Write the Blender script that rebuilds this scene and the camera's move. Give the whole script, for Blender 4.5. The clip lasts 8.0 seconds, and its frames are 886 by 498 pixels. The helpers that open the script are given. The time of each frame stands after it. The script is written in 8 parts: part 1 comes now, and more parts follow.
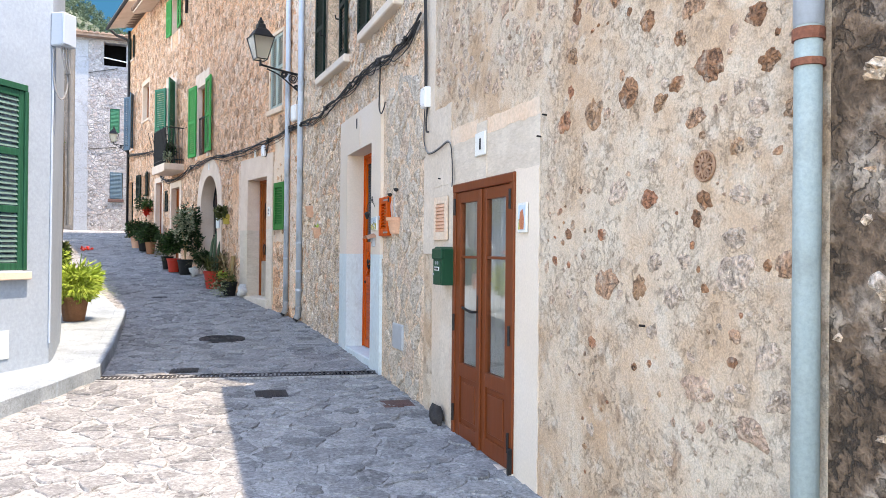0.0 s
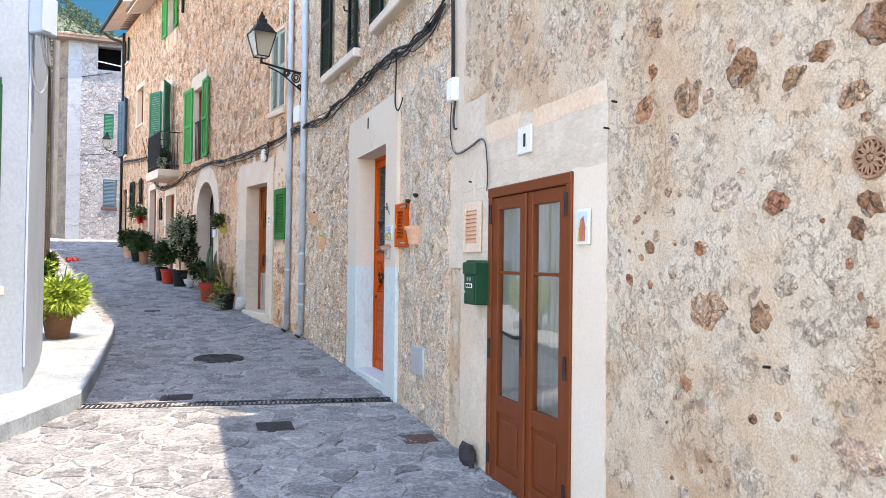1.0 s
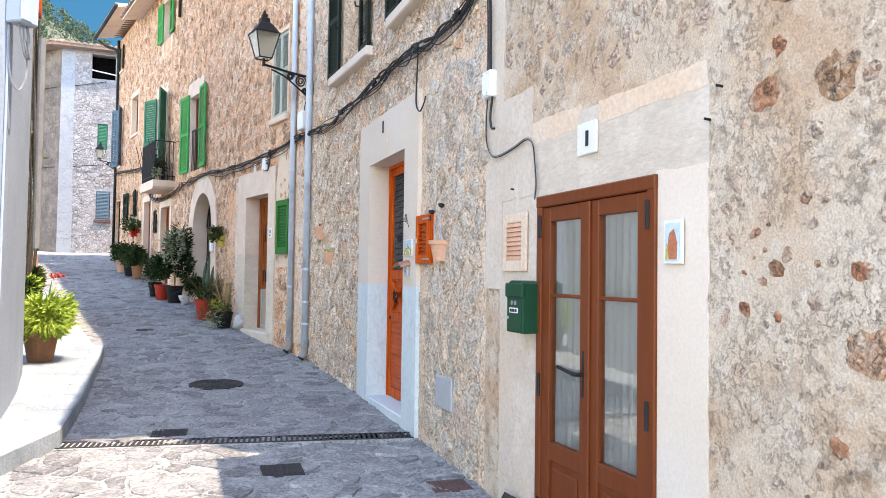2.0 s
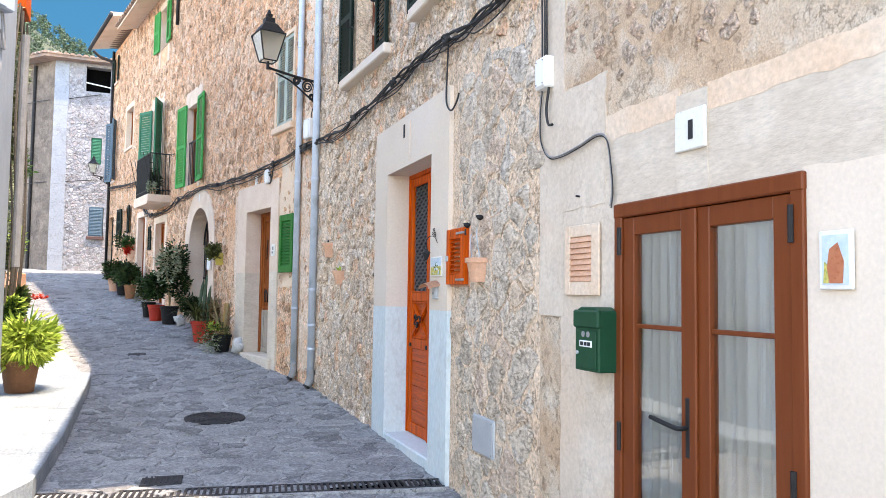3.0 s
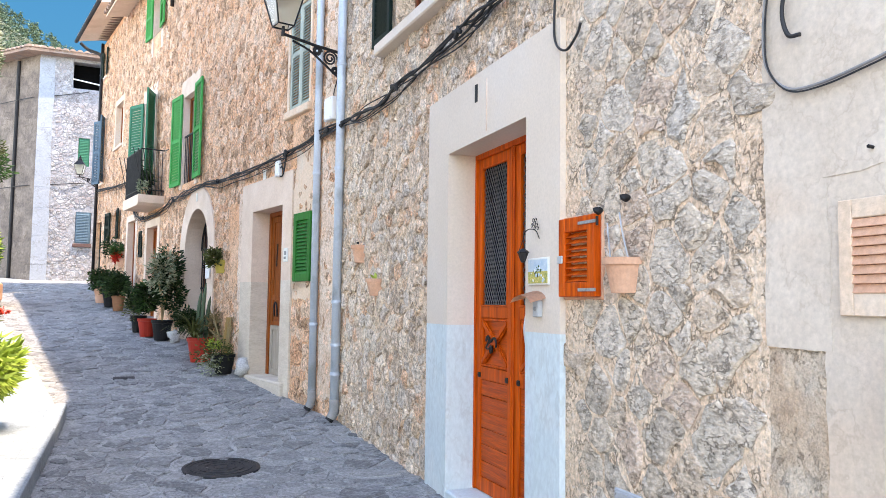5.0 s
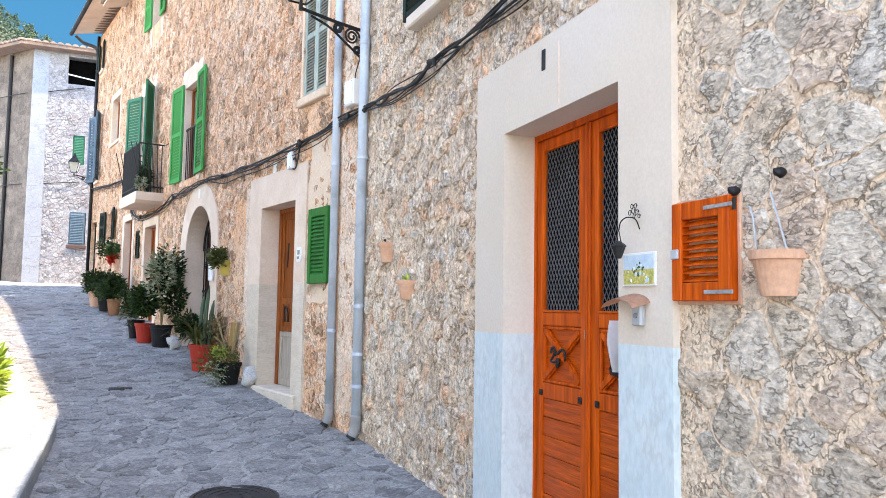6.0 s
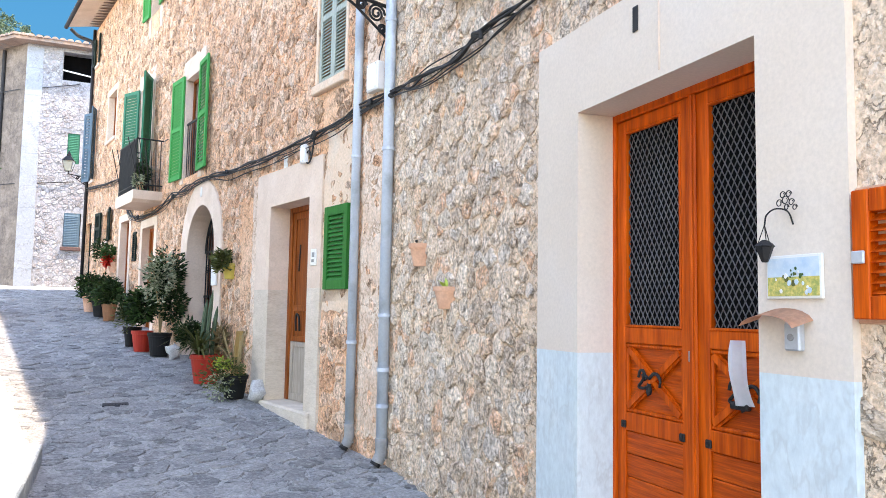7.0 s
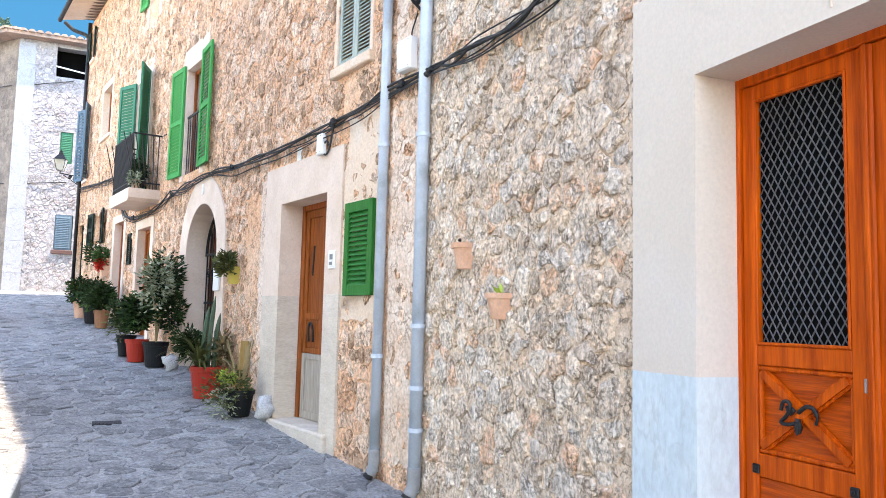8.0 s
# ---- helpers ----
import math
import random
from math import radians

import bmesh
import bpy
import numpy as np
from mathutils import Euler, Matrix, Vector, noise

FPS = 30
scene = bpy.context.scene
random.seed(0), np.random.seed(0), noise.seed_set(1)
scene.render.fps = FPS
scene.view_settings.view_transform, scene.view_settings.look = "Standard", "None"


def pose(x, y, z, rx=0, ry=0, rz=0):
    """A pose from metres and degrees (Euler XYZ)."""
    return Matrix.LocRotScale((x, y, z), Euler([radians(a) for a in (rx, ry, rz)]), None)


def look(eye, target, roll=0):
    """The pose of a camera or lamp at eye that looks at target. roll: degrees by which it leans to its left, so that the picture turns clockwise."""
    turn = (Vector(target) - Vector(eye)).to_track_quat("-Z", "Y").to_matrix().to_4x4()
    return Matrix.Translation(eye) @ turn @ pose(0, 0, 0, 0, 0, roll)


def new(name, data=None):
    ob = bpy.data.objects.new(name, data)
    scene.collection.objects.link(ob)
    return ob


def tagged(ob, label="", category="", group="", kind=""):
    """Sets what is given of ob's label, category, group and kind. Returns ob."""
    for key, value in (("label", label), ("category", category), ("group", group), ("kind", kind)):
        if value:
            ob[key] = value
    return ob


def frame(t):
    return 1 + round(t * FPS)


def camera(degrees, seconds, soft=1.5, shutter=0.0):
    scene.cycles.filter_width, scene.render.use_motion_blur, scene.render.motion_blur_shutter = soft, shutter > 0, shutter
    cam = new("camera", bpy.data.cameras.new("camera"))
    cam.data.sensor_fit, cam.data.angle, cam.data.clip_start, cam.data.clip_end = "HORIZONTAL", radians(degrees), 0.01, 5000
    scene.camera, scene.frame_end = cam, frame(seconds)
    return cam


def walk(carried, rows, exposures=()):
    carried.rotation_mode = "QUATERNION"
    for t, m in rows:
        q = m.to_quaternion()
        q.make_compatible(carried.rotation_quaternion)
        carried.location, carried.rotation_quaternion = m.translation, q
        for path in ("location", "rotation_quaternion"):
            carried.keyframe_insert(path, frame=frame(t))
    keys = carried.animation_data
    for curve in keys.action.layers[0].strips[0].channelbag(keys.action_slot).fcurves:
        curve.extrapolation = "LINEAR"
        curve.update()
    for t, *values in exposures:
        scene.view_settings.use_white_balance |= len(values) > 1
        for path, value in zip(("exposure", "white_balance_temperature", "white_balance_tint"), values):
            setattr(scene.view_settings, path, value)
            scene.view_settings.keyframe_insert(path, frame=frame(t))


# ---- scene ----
EXPOSURES = [(0.0, 2.98, 8500, 17), (1.5, 3.06, 8500, 17), (3.5, 3.18, 8500, 17), (5.5, 3.28, 8500, 17), (7.0, 3.42, 8500, 17), (8.0, 3.52, 8500, 17)]
cam = camera(60.0, 8.0, soft=0.55)
PATH = [
    (0, (0.054, 0.085, 1.889), (0.81, 1.937, 1.898), 0.6),
    (0.5, (0.109, 0.531, 1.908), (0.867, 2.382, 1.929), 0.5),
    (1, (0.135, 0.952, 1.922), (0.899, 2.8, 1.955), 0.7),
    (1.5, (0.159, 1.356, 1.94), (0.929, 3.201, 1.987), 0.8),
    (3, (0.244, 2.641, 1.991), (1.026, 4.478, 2.106), 0.8),
    (3.5, (0.267, 3.1, 2.007), (1.055, 4.934, 2.134), 0.9),
    (4, (0.312, 3.553, 2.029), (1.102, 5.386, 2.159), 0.8),
    (5.5, (0.338, 4.863, 2.008), (1.141, 6.689, 2.156), 0.8),
    (6, (0.325, 5.315, 2.011), (1.133, 7.138, 2.164), 0.9),
    (6.5, (0.331, 5.767, 2.034), (1.143, 7.588, 2.191), 0.9),
    (7, (0.348, 6.186, 2.057), (1.163, 8.005, 2.219), 1.0),
    (7.5, (0.334, 6.626, 2.066), (1.157, 8.441, 2.235), 1.1),
    (8, (0.365, 7.093, 2.065), (1.192, 8.904, 2.248), 1.4),
]
walk(cam, [(t, look(eye, target, roll)) for t, eye, target, roll in PATH], EXPOSURES)

# ---- light ----
SUN_TRAVEL = Vector((-0.70, 0.71, -2.6)).normalized()
sun = new("sun", bpy.data.lights.new("sun", "SUN"))
sun.data.energy, sun.data.angle, sun.data.color = 1.12, radians(0.5), (1.0, 0.96, 0.90)
sun.matrix_world = look((20, -20, 60), Vector((20, -20, 60)) + SUN_TRAVEL)
world = bpy.data.worlds.new("sky")
scene.world = world
world.use_nodes = True
wn = world.node_tree.nodes
sky = wn.new("ShaderNodeTexSky")
sky.sky_type, sky.sun_disc = "NISHITA", False
sky.sun_elevation, sky.sun_rotation = radians(69), radians(135)
sky.air_density, sky.dust_density, sky.ozone_density = 1.0, 0.2, 2.0
wn["Background"].inputs["Strength"].default_value = 0.15
world.node_tree.links.new(sky.outputs["Color"], wn["Background"].inputs["Color"])

# ---- materials ----
def ramp_node(n, colours, constant=False):
    r = n.new("ShaderNodeValToRGB")
    e = r.color_ramp.elements
    while len(e) < len(colours):
        e.new(0.5)
    for i, c in enumerate(colours):
        e[i].position = i / len(colours) if constant else i / max(1, len(colours) - 1)
        e[i].color = (*c, 1)
    r.color_ramp.interpolation = "CONSTANT" if constant else "LINEAR"
    return r


def surf(name, colours, scale=2.0, rough=0.85, bump=0.25, fine=60.0, metal=0.0, pieces="", palette=(), stain=None, stain_scale=1.2, depth=0.004, stretch=(1, 1, 1), spec=0.3, contrast=0.5, amp=(0.5, 1.38), cracks=0.0, crack_scale=13.0, crack_shade=(0.10, 0.075, 0.055), flecks=0.0, fleck_highlight=(0.88, 0.78, 0.67)):
    """A surface with broad variation between the colours, fine grain, stains and relief.
    pieces: 'object' or 'island' draws a colour for each piece from the palette."""
    m = bpy.data.materials.new(name)
    m.use_nodes = True
    n, l = m.node_tree.nodes, m.node_tree.links
    b = n["Principled BSDF"]
    geo = n.new("ShaderNodeNewGeometry")
    mp = n.new("ShaderNodeMapping")
    mp.inputs["Scale"].default_value = stretch
    l.new(geo.outputs["Position"], mp.inputs["Vector"])
    broad = n.new("ShaderNodeTexNoise")
    broad.inputs["Scale"].default_value, broad.inputs["Detail"].default_value, broad.inputs["Roughness"].default_value = scale, 5, 0.62
    l.new(mp.outputs["Vector"], broad.inputs["Vector"])
    grain = n.new("ShaderNodeTexNoise")
    grain.inputs["Scale"].default_value, grain.inputs["Detail"].default_value, grain.inputs["Roughness"].default_value = fine, 4, 0.65
    l.new(mp.outputs["Vector"], grain.inputs["Vector"])
    spread = n.new("ShaderNodeMapRange")
    spread.inputs["From Min"].default_value, spread.inputs["From Max"].default_value = 0.5 - contrast / 2, 0.5 + contrast / 2
    l.new(broad.outputs["Fac"], spread.inputs["Value"])
    r = ramp_node(n, colours)
    l.new(spread.outputs["Result"], r.inputs["Fac"])
    col = r.outputs["Color"]

    def mixed(kind, fac, a, c):
        x = n.new("ShaderNodeMix")
        x.data_type, x.blend_type = "RGBA", kind
        if hasattr(fac, "is_output"):
            l.new(fac, x.inputs[0])
        else:
            x.inputs[0].default_value = fac
        for sock, v in ((x.inputs[6], a), (x.inputs[7], c)):
            if hasattr(v, "is_output"):
                l.new(v, sock)
            else:
                sock.default_value = (*v, 1)
        return x.outputs[2]

    if pieces:
        if pieces == "object":
            src = n.new("ShaderNodeObjectInfo").outputs["Random"]
        else:
            src = geo.outputs["Random Per Island"]
        p = ramp_node(n, palette, True)
        l.new(src, p.inputs["Fac"])
        col = mixed("MIX", 0.62, col, p.outputs["Color"])
    if stain:
        st = n.new("ShaderNodeTexNoise")
        st.inputs["Scale"].default_value, st.inputs["Detail"].default_value = stain_scale, 7
        l.new(geo.outputs["Position"], st.inputs["Vector"])
        sm = n.new("ShaderNodeMapRange")
        sm.inputs["From Min"].default_value, sm.inputs["From Max"].default_value, sm.inputs["To Max"].default_value = 0.52, 0.68, 0.8
        l.new(st.outputs["Fac"], sm.inputs["Value"])
        col = mixed("MIX", sm.outputs["Result"], col, stain)
    g = ramp_node(n, [(amp[0],) * 3, (amp[1],) * 3])
    gs = n.new("ShaderNodeMapRange")
    gs.inputs["From Min"].default_value, gs.inputs["From Max"].default_value = 0.28, 0.72
    l.new(grain.outputs["Fac"], gs.inputs["Value"])
    l.new(gs.outputs["Result"], g.inputs["Fac"])
    col = mixed("MULTIPLY", min(1.0, bump * 1.6), col, g.outputs["Color"])
    cleft = None
    if flecks:
        # Pale flecks put the bright highlights of rough stone into the colour.
        fl = n.new("ShaderNodeTexNoise")
        fl.inputs["Scale"].default_value, fl.inputs["Detail"].default_value, fl.inputs["Roughness"].default_value = crack_scale * 1.7, 6, 0.7
        l.new(mp.outputs["Vector"], fl.inputs["Vector"])
        fm = n.new("ShaderNodeMapRange")
        fm.inputs["From Min"].default_value, fm.inputs["From Max"].default_value, fm.inputs["To Max"].default_value = 0.53, 0.62, flecks
        l.new(fl.outputs["Fac"], fm.inputs["Value"])
        col = mixed("MIX", fm.outputs["Result"], col, fleck_highlight)
    if cracks:
        # thin winding clefts and small pits, broken up by a broader noise
        # The dark shadow lines of rough stone are put into the colour here.
        cn = n.new("ShaderNodeTexNoise")
        cn.inputs["Scale"].default_value, cn.inputs["Detail"].default_value, cn.inputs["Roughness"].default_value = crack_scale, 4, 0.6
        l.new(mp.outputs["Vector"], cn.inputs["Vector"])
        sub, dist = n.new("ShaderNodeMath"), n.new("ShaderNodeMath")
        sub.operation, sub.inputs[1].default_value, dist.operation = "SUBTRACT", 0.5, "ABSOLUTE"
        l.new(cn.outputs["Fac"], sub.inputs[0])
        l.new(sub.outputs[0], dist.inputs[0])
        line = n.new("ShaderNodeMapRange")
        for key, v in (("From Min", 0.004), ("From Max", 0.034), ("To Min", 1.0), ("To Max", 0.0)):
            line.inputs[key].default_value = v
        l.new(dist.outputs[0], line.inputs["Value"])
        gate = n.new("ShaderNodeTexNoise")
        gate.inputs["Scale"].default_value, gate.inputs["Detail"].default_value = crack_scale * 0.55, 3
        l.new(geo.outputs["Position"], gate.inputs["Vector"])
        gm = n.new("ShaderNodeMapRange")
        gm.inputs["From Min"].default_value, gm.inputs["From Max"].default_value, gm.inputs["To Max"].default_value = 0.42, 0.58, cracks
        l.new(gate.outputs["Fac"], gm.inputs["Value"])
        cut = n.new("ShaderNodeMath")
        cut.operation = "MULTIPLY"
        l.new(line.outputs["Result"], cut.inputs[0])
        l.new(gm.outputs["Result"], cut.inputs[1])
        cleft = cut.outputs[0]
        col = mixed("MIX", cleft, col, crack_shade)
    l.new(col, b.inputs["Base Color"])
    b.inputs["Metallic"].default_value = metal
    b.inputs["Specular IOR Level"].default_value = spec
    rr = n.new("ShaderNodeMapRange")
    rr.inputs["To Min"].default_value, rr.inputs["To Max"].default_value = max(0.05, rough - 0.12), min(1, rough + 0.12)
    l.new(grain.outputs["Fac"], rr.inputs["Value"])
    l.new(rr.outputs["Result"], b.inputs["Roughness"])
    if bump:
        bp = n.new("ShaderNodeBump")
        bp.inputs["Strength"].default_value, bp.inputs["Distance"].default_value = min(1, bump * 2), depth
        add = n.new("ShaderNodeMath")
        add.operation = "ADD"
        l.new(grain.outputs["Fac"], add.inputs[0])
        l.new(broad.outputs["Fac"], add.inputs[1])
        high = add.outputs[0]
        if cleft:
            low = n.new("ShaderNodeMath")
            low.operation = "SUBTRACT"
            l.new(high, low.inputs[0])
            l.new(cleft, low.inputs[1])
            high = low.outputs[0]
        l.new(high, bp.inputs["Height"])
        l.new(bp.outputs["Normal"], b.inputs["Normal"])
    return m


def wood(name, a, b_, rough=0.5, ring=4.0):
    m = surf(name, [a, b_], scale=ring, rough=rough, bump=0.3, fine=16, stretch=(9, 9, 0.45), depth=0.002, spec=0.15, contrast=0.45)
    return m


def render_coat(name):
    """Old lime render: cream and peach patches, pitted, with stones half showing through."""
    m = bpy.data.materials.new(name)
    m.use_nodes = True
    n, l = m.node_tree.nodes, m.node_tree.links
    b = n["Principled BSDF"]
    geo = n.new("ShaderNodeNewGeometry")

    def noise(scale, detail, rough=0.6, src=None):
        x = n.new("ShaderNodeTexNoise")
        x.inputs["Scale"].default_value, x.inputs["Detail"].default_value, x.inputs["Roughness"].default_value = scale, detail, rough
        l.new(src or geo.outputs["Position"], x.inputs["Vector"])
        return x

    def span(src, a, c, lo=0.0, hi=1.0):
        x = n.new("ShaderNodeMapRange")
        x.interpolation_type = "SMOOTHSTEP"
        for k, v in (("From Min", a), ("From Max", c), ("To Min", lo), ("To Max", hi)):
            x.inputs[k].default_value = v
        l.new(src, x.inputs["Value"])
        return x.outputs["Result"]

    def calc(kind, p, q):
        x = n.new("ShaderNodeMath")
        x.operation = kind
        for s, v in zip(x.inputs, (p, q)):
            if hasattr(v, "is_output"):
                l.new(v, s)
            else:
                s.default_value = v
        return x.outputs[0]

    def mixed(fac, p, q, kind="MIX"):
        x = n.new("ShaderNodeMix")
        x.data_type, x.blend_type = "RGBA", kind
        l.new(fac, x.inputs[0])
        for s, v in ((x.inputs[6], p), (x.inputs[7], q)):
            if hasattr(v, "is_output"):
                l.new(v, s)
            else:
                s.default_value = (*v, 1)
        return x.outputs[2]

    broad = noise(1.5, 6)
    base = ramp_node(n, [(0.52, 0.345, 0.22), (0.58, 0.41, 0.28), (0.61, 0.465, 0.34), (0.62, 0.50, 0.38)])
    l.new(span(broad.outputs["Fac"], 0.34, 0.66), base.inputs["Fac"])
    # warped place for ragged outlines
    warp = noise(9, 5, 0.7)
    wv = n.new("ShaderNodeVectorMath")
    wv.operation = "MULTIPLY_ADD"
    l.new(warp.outputs["Color"], wv.inputs[0])
    wv.inputs[1].default_value = (0.16, 0.16, 0.16)
    l.new(geo.outputs["Position"], wv.inputs[2])
    vor = n.new("ShaderNodeTexVoronoi")
    vor.inputs["Scale"].default_value = 6.5
    l.new(wv.outputs[0], vor.inputs["Vector"])
    sep = n.new("ShaderNodeSeparateColor")
    l.new(vor.outputs["Color"], sep.inputs[0])
    size = calc("MULTIPLY", sep.outputs[0], 0.36)
    core = span(calc("SUBTRACT", size, vor.outputs["Distance"]), -0.08, 0.06)
    gate = span(noise(1.1, 3).outputs["Fac"], 0.42, 0.54)
    shows = calc("MULTIPLY", core, gate)
    tint = ramp_node(n, [(0.34, 0.20, 0.12), (0.52, 0.38, 0.27), (0.58, 0.46, 0.35), (0.44, 0.29, 0.19)])
    l.new(sep.outputs[1], tint.inputs["Fac"])
    col = mixed(calc("MULTIPLY", shows, 0.75), base.outputs["Color"], tint.outputs["Color"])
    pit = noise(17, 7, 0.72)
    pits = calc("MULTIPLY", span(pit.outputs["Fac"], 0.56, 0.66), span(noise(2.3, 3).outputs["Fac"], 0.38, 0.62))
    col = mixed(calc("MULTIPLY", pits, 0.4), col, (0.42, 0.25, 0.15))
    pale = span(noise(6, 6, 0.65).outputs["Fac"], 0.52, 0.64)
    col = mixed(calc("MULTIPLY", pale, 0.5), col, (0.66, 0.555, 0.44))
    # wrinkles left by the trowel and small open clefts
    wrinkle = noise(15, 4, 0.6, wv.outputs[0])
    cleft = span(calc("ABSOLUTE", calc("SUBTRACT", wrinkle.outputs["Fac"], 0.5), 0.0), 0.003, 0.03, 1.0, 0.0)
    cleft = calc("MULTIPLY", cleft, span(noise(3.1, 4).outputs["Fac"], 0.44, 0.6))
    # Shade in the wrinkles is put into a darker tint.
    col = mixed(calc("MULTIPLY", cleft, 0.22), col, (0.34, 0.20, 0.12))
    fine = noise(110, 3)
    speck = ramp_node(n, [(0.80,) * 3, (1.16,) * 3])
    l.new(span(fine.outputs["Fac"], 0.3, 0.7), speck.inputs["Fac"])
    one = n.new("ShaderNodeValue")
    one.outputs[0].default_value = 0.9
    col = mixed(one.outputs[0], col, speck.outputs["Color"], "MULTIPLY")
    l.new(col, b.inputs["Base Color"])
    b.inputs["Roughness"].default_value, b.inputs["Specular IOR Level"].default_value = 0.92, 0.2
    height = calc("ADD", calc("MULTIPLY", noise(7, 8, 0.68).outputs["Fac"], 1.0), calc("MULTIPLY", fine.outputs["Fac"], 0.08))
    height = calc("SUBTRACT", calc("ADD", height, calc("MULTIPLY", shows, 0.12)), calc("ADD", calc("MULTIPLY", pits, 0.22), calc("MULTIPLY", cleft, 0.14)))
    bp = n.new("ShaderNodeBump")
    bp.inputs["Strength"].default_value, bp.inputs["Distance"].default_value = 1.0, 0.035
    l.new(height, bp.inputs["Height"])
    l.new(bp.outputs["Normal"], b.inputs["Normal"])
    return m


STONES = [(0.793, 0.595, 0.434), (0.728, 0.545, 0.408), (0.849, 0.655, 0.5), (0.595, 0.444, 0.333), (0.816, 0.434, 0.249), (0.661, 0.565, 0.472), (0.851, 0.696, 0.546), (0.739, 0.515, 0.342), (0.507, 0.363, 0.259), (0.793, 0.586, 0.425), (0.64, 0.545, 0.463), (0.827, 0.535, 0.351)]
WARM = [(0.82, 0.46, 0.265), (0.64, 0.37, 0.22), (0.85, 0.56, 0.375), (0.76, 0.38, 0.20), (0.44, 0.25, 0.14), (0.86, 0.64, 0.475), (0.30, 0.17, 0.09), (0.83, 0.58, 0.41), (0.83, 0.50, 0.315)]
BLOCKS = [(0.65, 0.54, 0.43), (0.72, 0.61, 0.50), (0.55, 0.47, 0.38), (0.65, 0.48, 0.34), (0.47, 0.385, 0.30), (0.68, 0.55, 0.42), (0.60, 0.53, 0.45), (0.64, 0.44, 0.32)]
PAVING = [(0.185, 0.188, 0.19), (0.25, 0.251, 0.25), (0.12, 0.122, 0.125), (0.33, 0.33, 0.325), (0.205, 0.208, 0.21), (0.27, 0.272, 0.27)]
M_MORTAR = surf("lime_mortar", [(0.661, 0.444, 0.296), (0.851, 0.666, 0.49)], 3, bump=0.5, fine=45, amp=(0.4, 1.35), depth=0.012, cracks=0.7, crack_scale=20, crack_shade=(0.20, 0.14, 0.09), flecks=0.4)
M_MORTAR_B = surf("ochre_mortar", [(0.779, 0.369, 0.187), (0.86, 0.534, 0.332)], 1.2, bump=0.45, fine=36, depth=0.015, amp=(0.4, 1.3), stain=(0.86, 0.598, 0.426), stain_scale=0.8, cracks=0.7, crack_scale=12, crack_shade=(0.18, 0.085, 0.04), flecks=0.35, fleck_highlight=(0.86, 0.663, 0.477))
RUBBLE = dict(scale=9, bump=0.6, fine=38, amp=(0.3, 1.5), stain=(0.82, 0.68, 0.55), stain_scale=6.5, palette=STONES, depth=0.018, cracks=0.68, crack_scale=20, crack_shade=(0.23, 0.16, 0.105), flecks=0.42)
M_STONE_O = surf("wall_stone", [(0.419, 0.292, 0.194), (0.771, 0.586, 0.434)], pieces="object", **RUBBLE)
M_STONE_I = surf("wall_stone_small", [(0.419, 0.292, 0.194), (0.771, 0.586, 0.434)], pieces="island", **RUBBLE)
M_PALE_O = surf("pale_block_stone", [(0.43, 0.345, 0.26), (0.70, 0.59, 0.48)], 5, bump=0.55, fine=34, amp=(0.4, 1.35), stain=(0.64, 0.50, 0.37), stain_scale=2.6, pieces="object", palette=BLOCKS, depth=0.016, cracks=0.55, crack_scale=19, crack_shade=(0.20, 0.14, 0.09), stretch=(0.8, 0.8, 1.4), flecks=0.4, fleck_highlight=(0.78, 0.70, 0.60))
OCHRE = dict(scale=7, bump=0.6, fine=30, amp=(0.3, 1.5), stain=(0.86, 0.571, 0.4), stain_scale=4.5, palette=WARM, depth=0.025, cracks=0.75, crack_scale=14, crack_shade=(0.13, 0.06, 0.028), flecks=0.4, fleck_highlight=(0.86, 0.663, 0.494))
M_WARM_O = surf("warm_stone", [(0.433, 0.23, 0.137), (0.8, 0.498, 0.34)], pieces="object", **OCHRE)
M_WARM_I = surf("warm_stone_small", [(0.433, 0.23, 0.137), (0.8, 0.498, 0.34)], pieces="island", **OCHRE)
M_RENDER = render_coat("old_lime_render")
EXPOSED = dict(scale=22, stain_scale=14, bump=0.7, fine=40, amp=(0.4, 1.4), depth=0.03, pieces="object", crack_scale=26)
M_BROWNSTONE = surf("exposed_brown_stone", [(0.26, 0.11, 0.05), (0.56, 0.35, 0.22)], stain=(0.64, 0.50, 0.38), palette=[(0.44, 0.20, 0.095), (0.32, 0.14, 0.07), (0.52, 0.30, 0.17)], cracks=0.7, **EXPOSED)
M_RUST = surf("exposed_rusty_stone", [(0.40, 0.15, 0.065), (0.62, 0.38, 0.25)], stain=(0.66, 0.52, 0.40), palette=[(0.55, 0.24, 0.12), (0.48, 0.18, 0.09), (0.62, 0.38, 0.24)], cracks=0.6, **EXPOSED)
HALF = [(0.66, 0.46, 0.34), (0.72, 0.54, 0.42), (0.60, 0.46, 0.36), (0.75, 0.57, 0.45), (0.64, 0.40, 0.28)]
M_FAINT = surf("half_covered_stone", [(0.50, 0.34, 0.23), (0.70, 0.55, 0.42)], stain=(0.70, 0.57, 0.44), palette=HALF, cracks=0.35, crack_shade=(0.30, 0.18, 0.11), **EXPOSED)
M_FAINT_I = surf("half_covered_rubble", [(0.50, 0.34, 0.23), (0.70, 0.55, 0.42)], stain=(0.70, 0.57, 0.44), palette=HALF, cracks=0.45, crack_shade=(0.30, 0.18, 0.11), **dict(EXPOSED, pieces="island"))
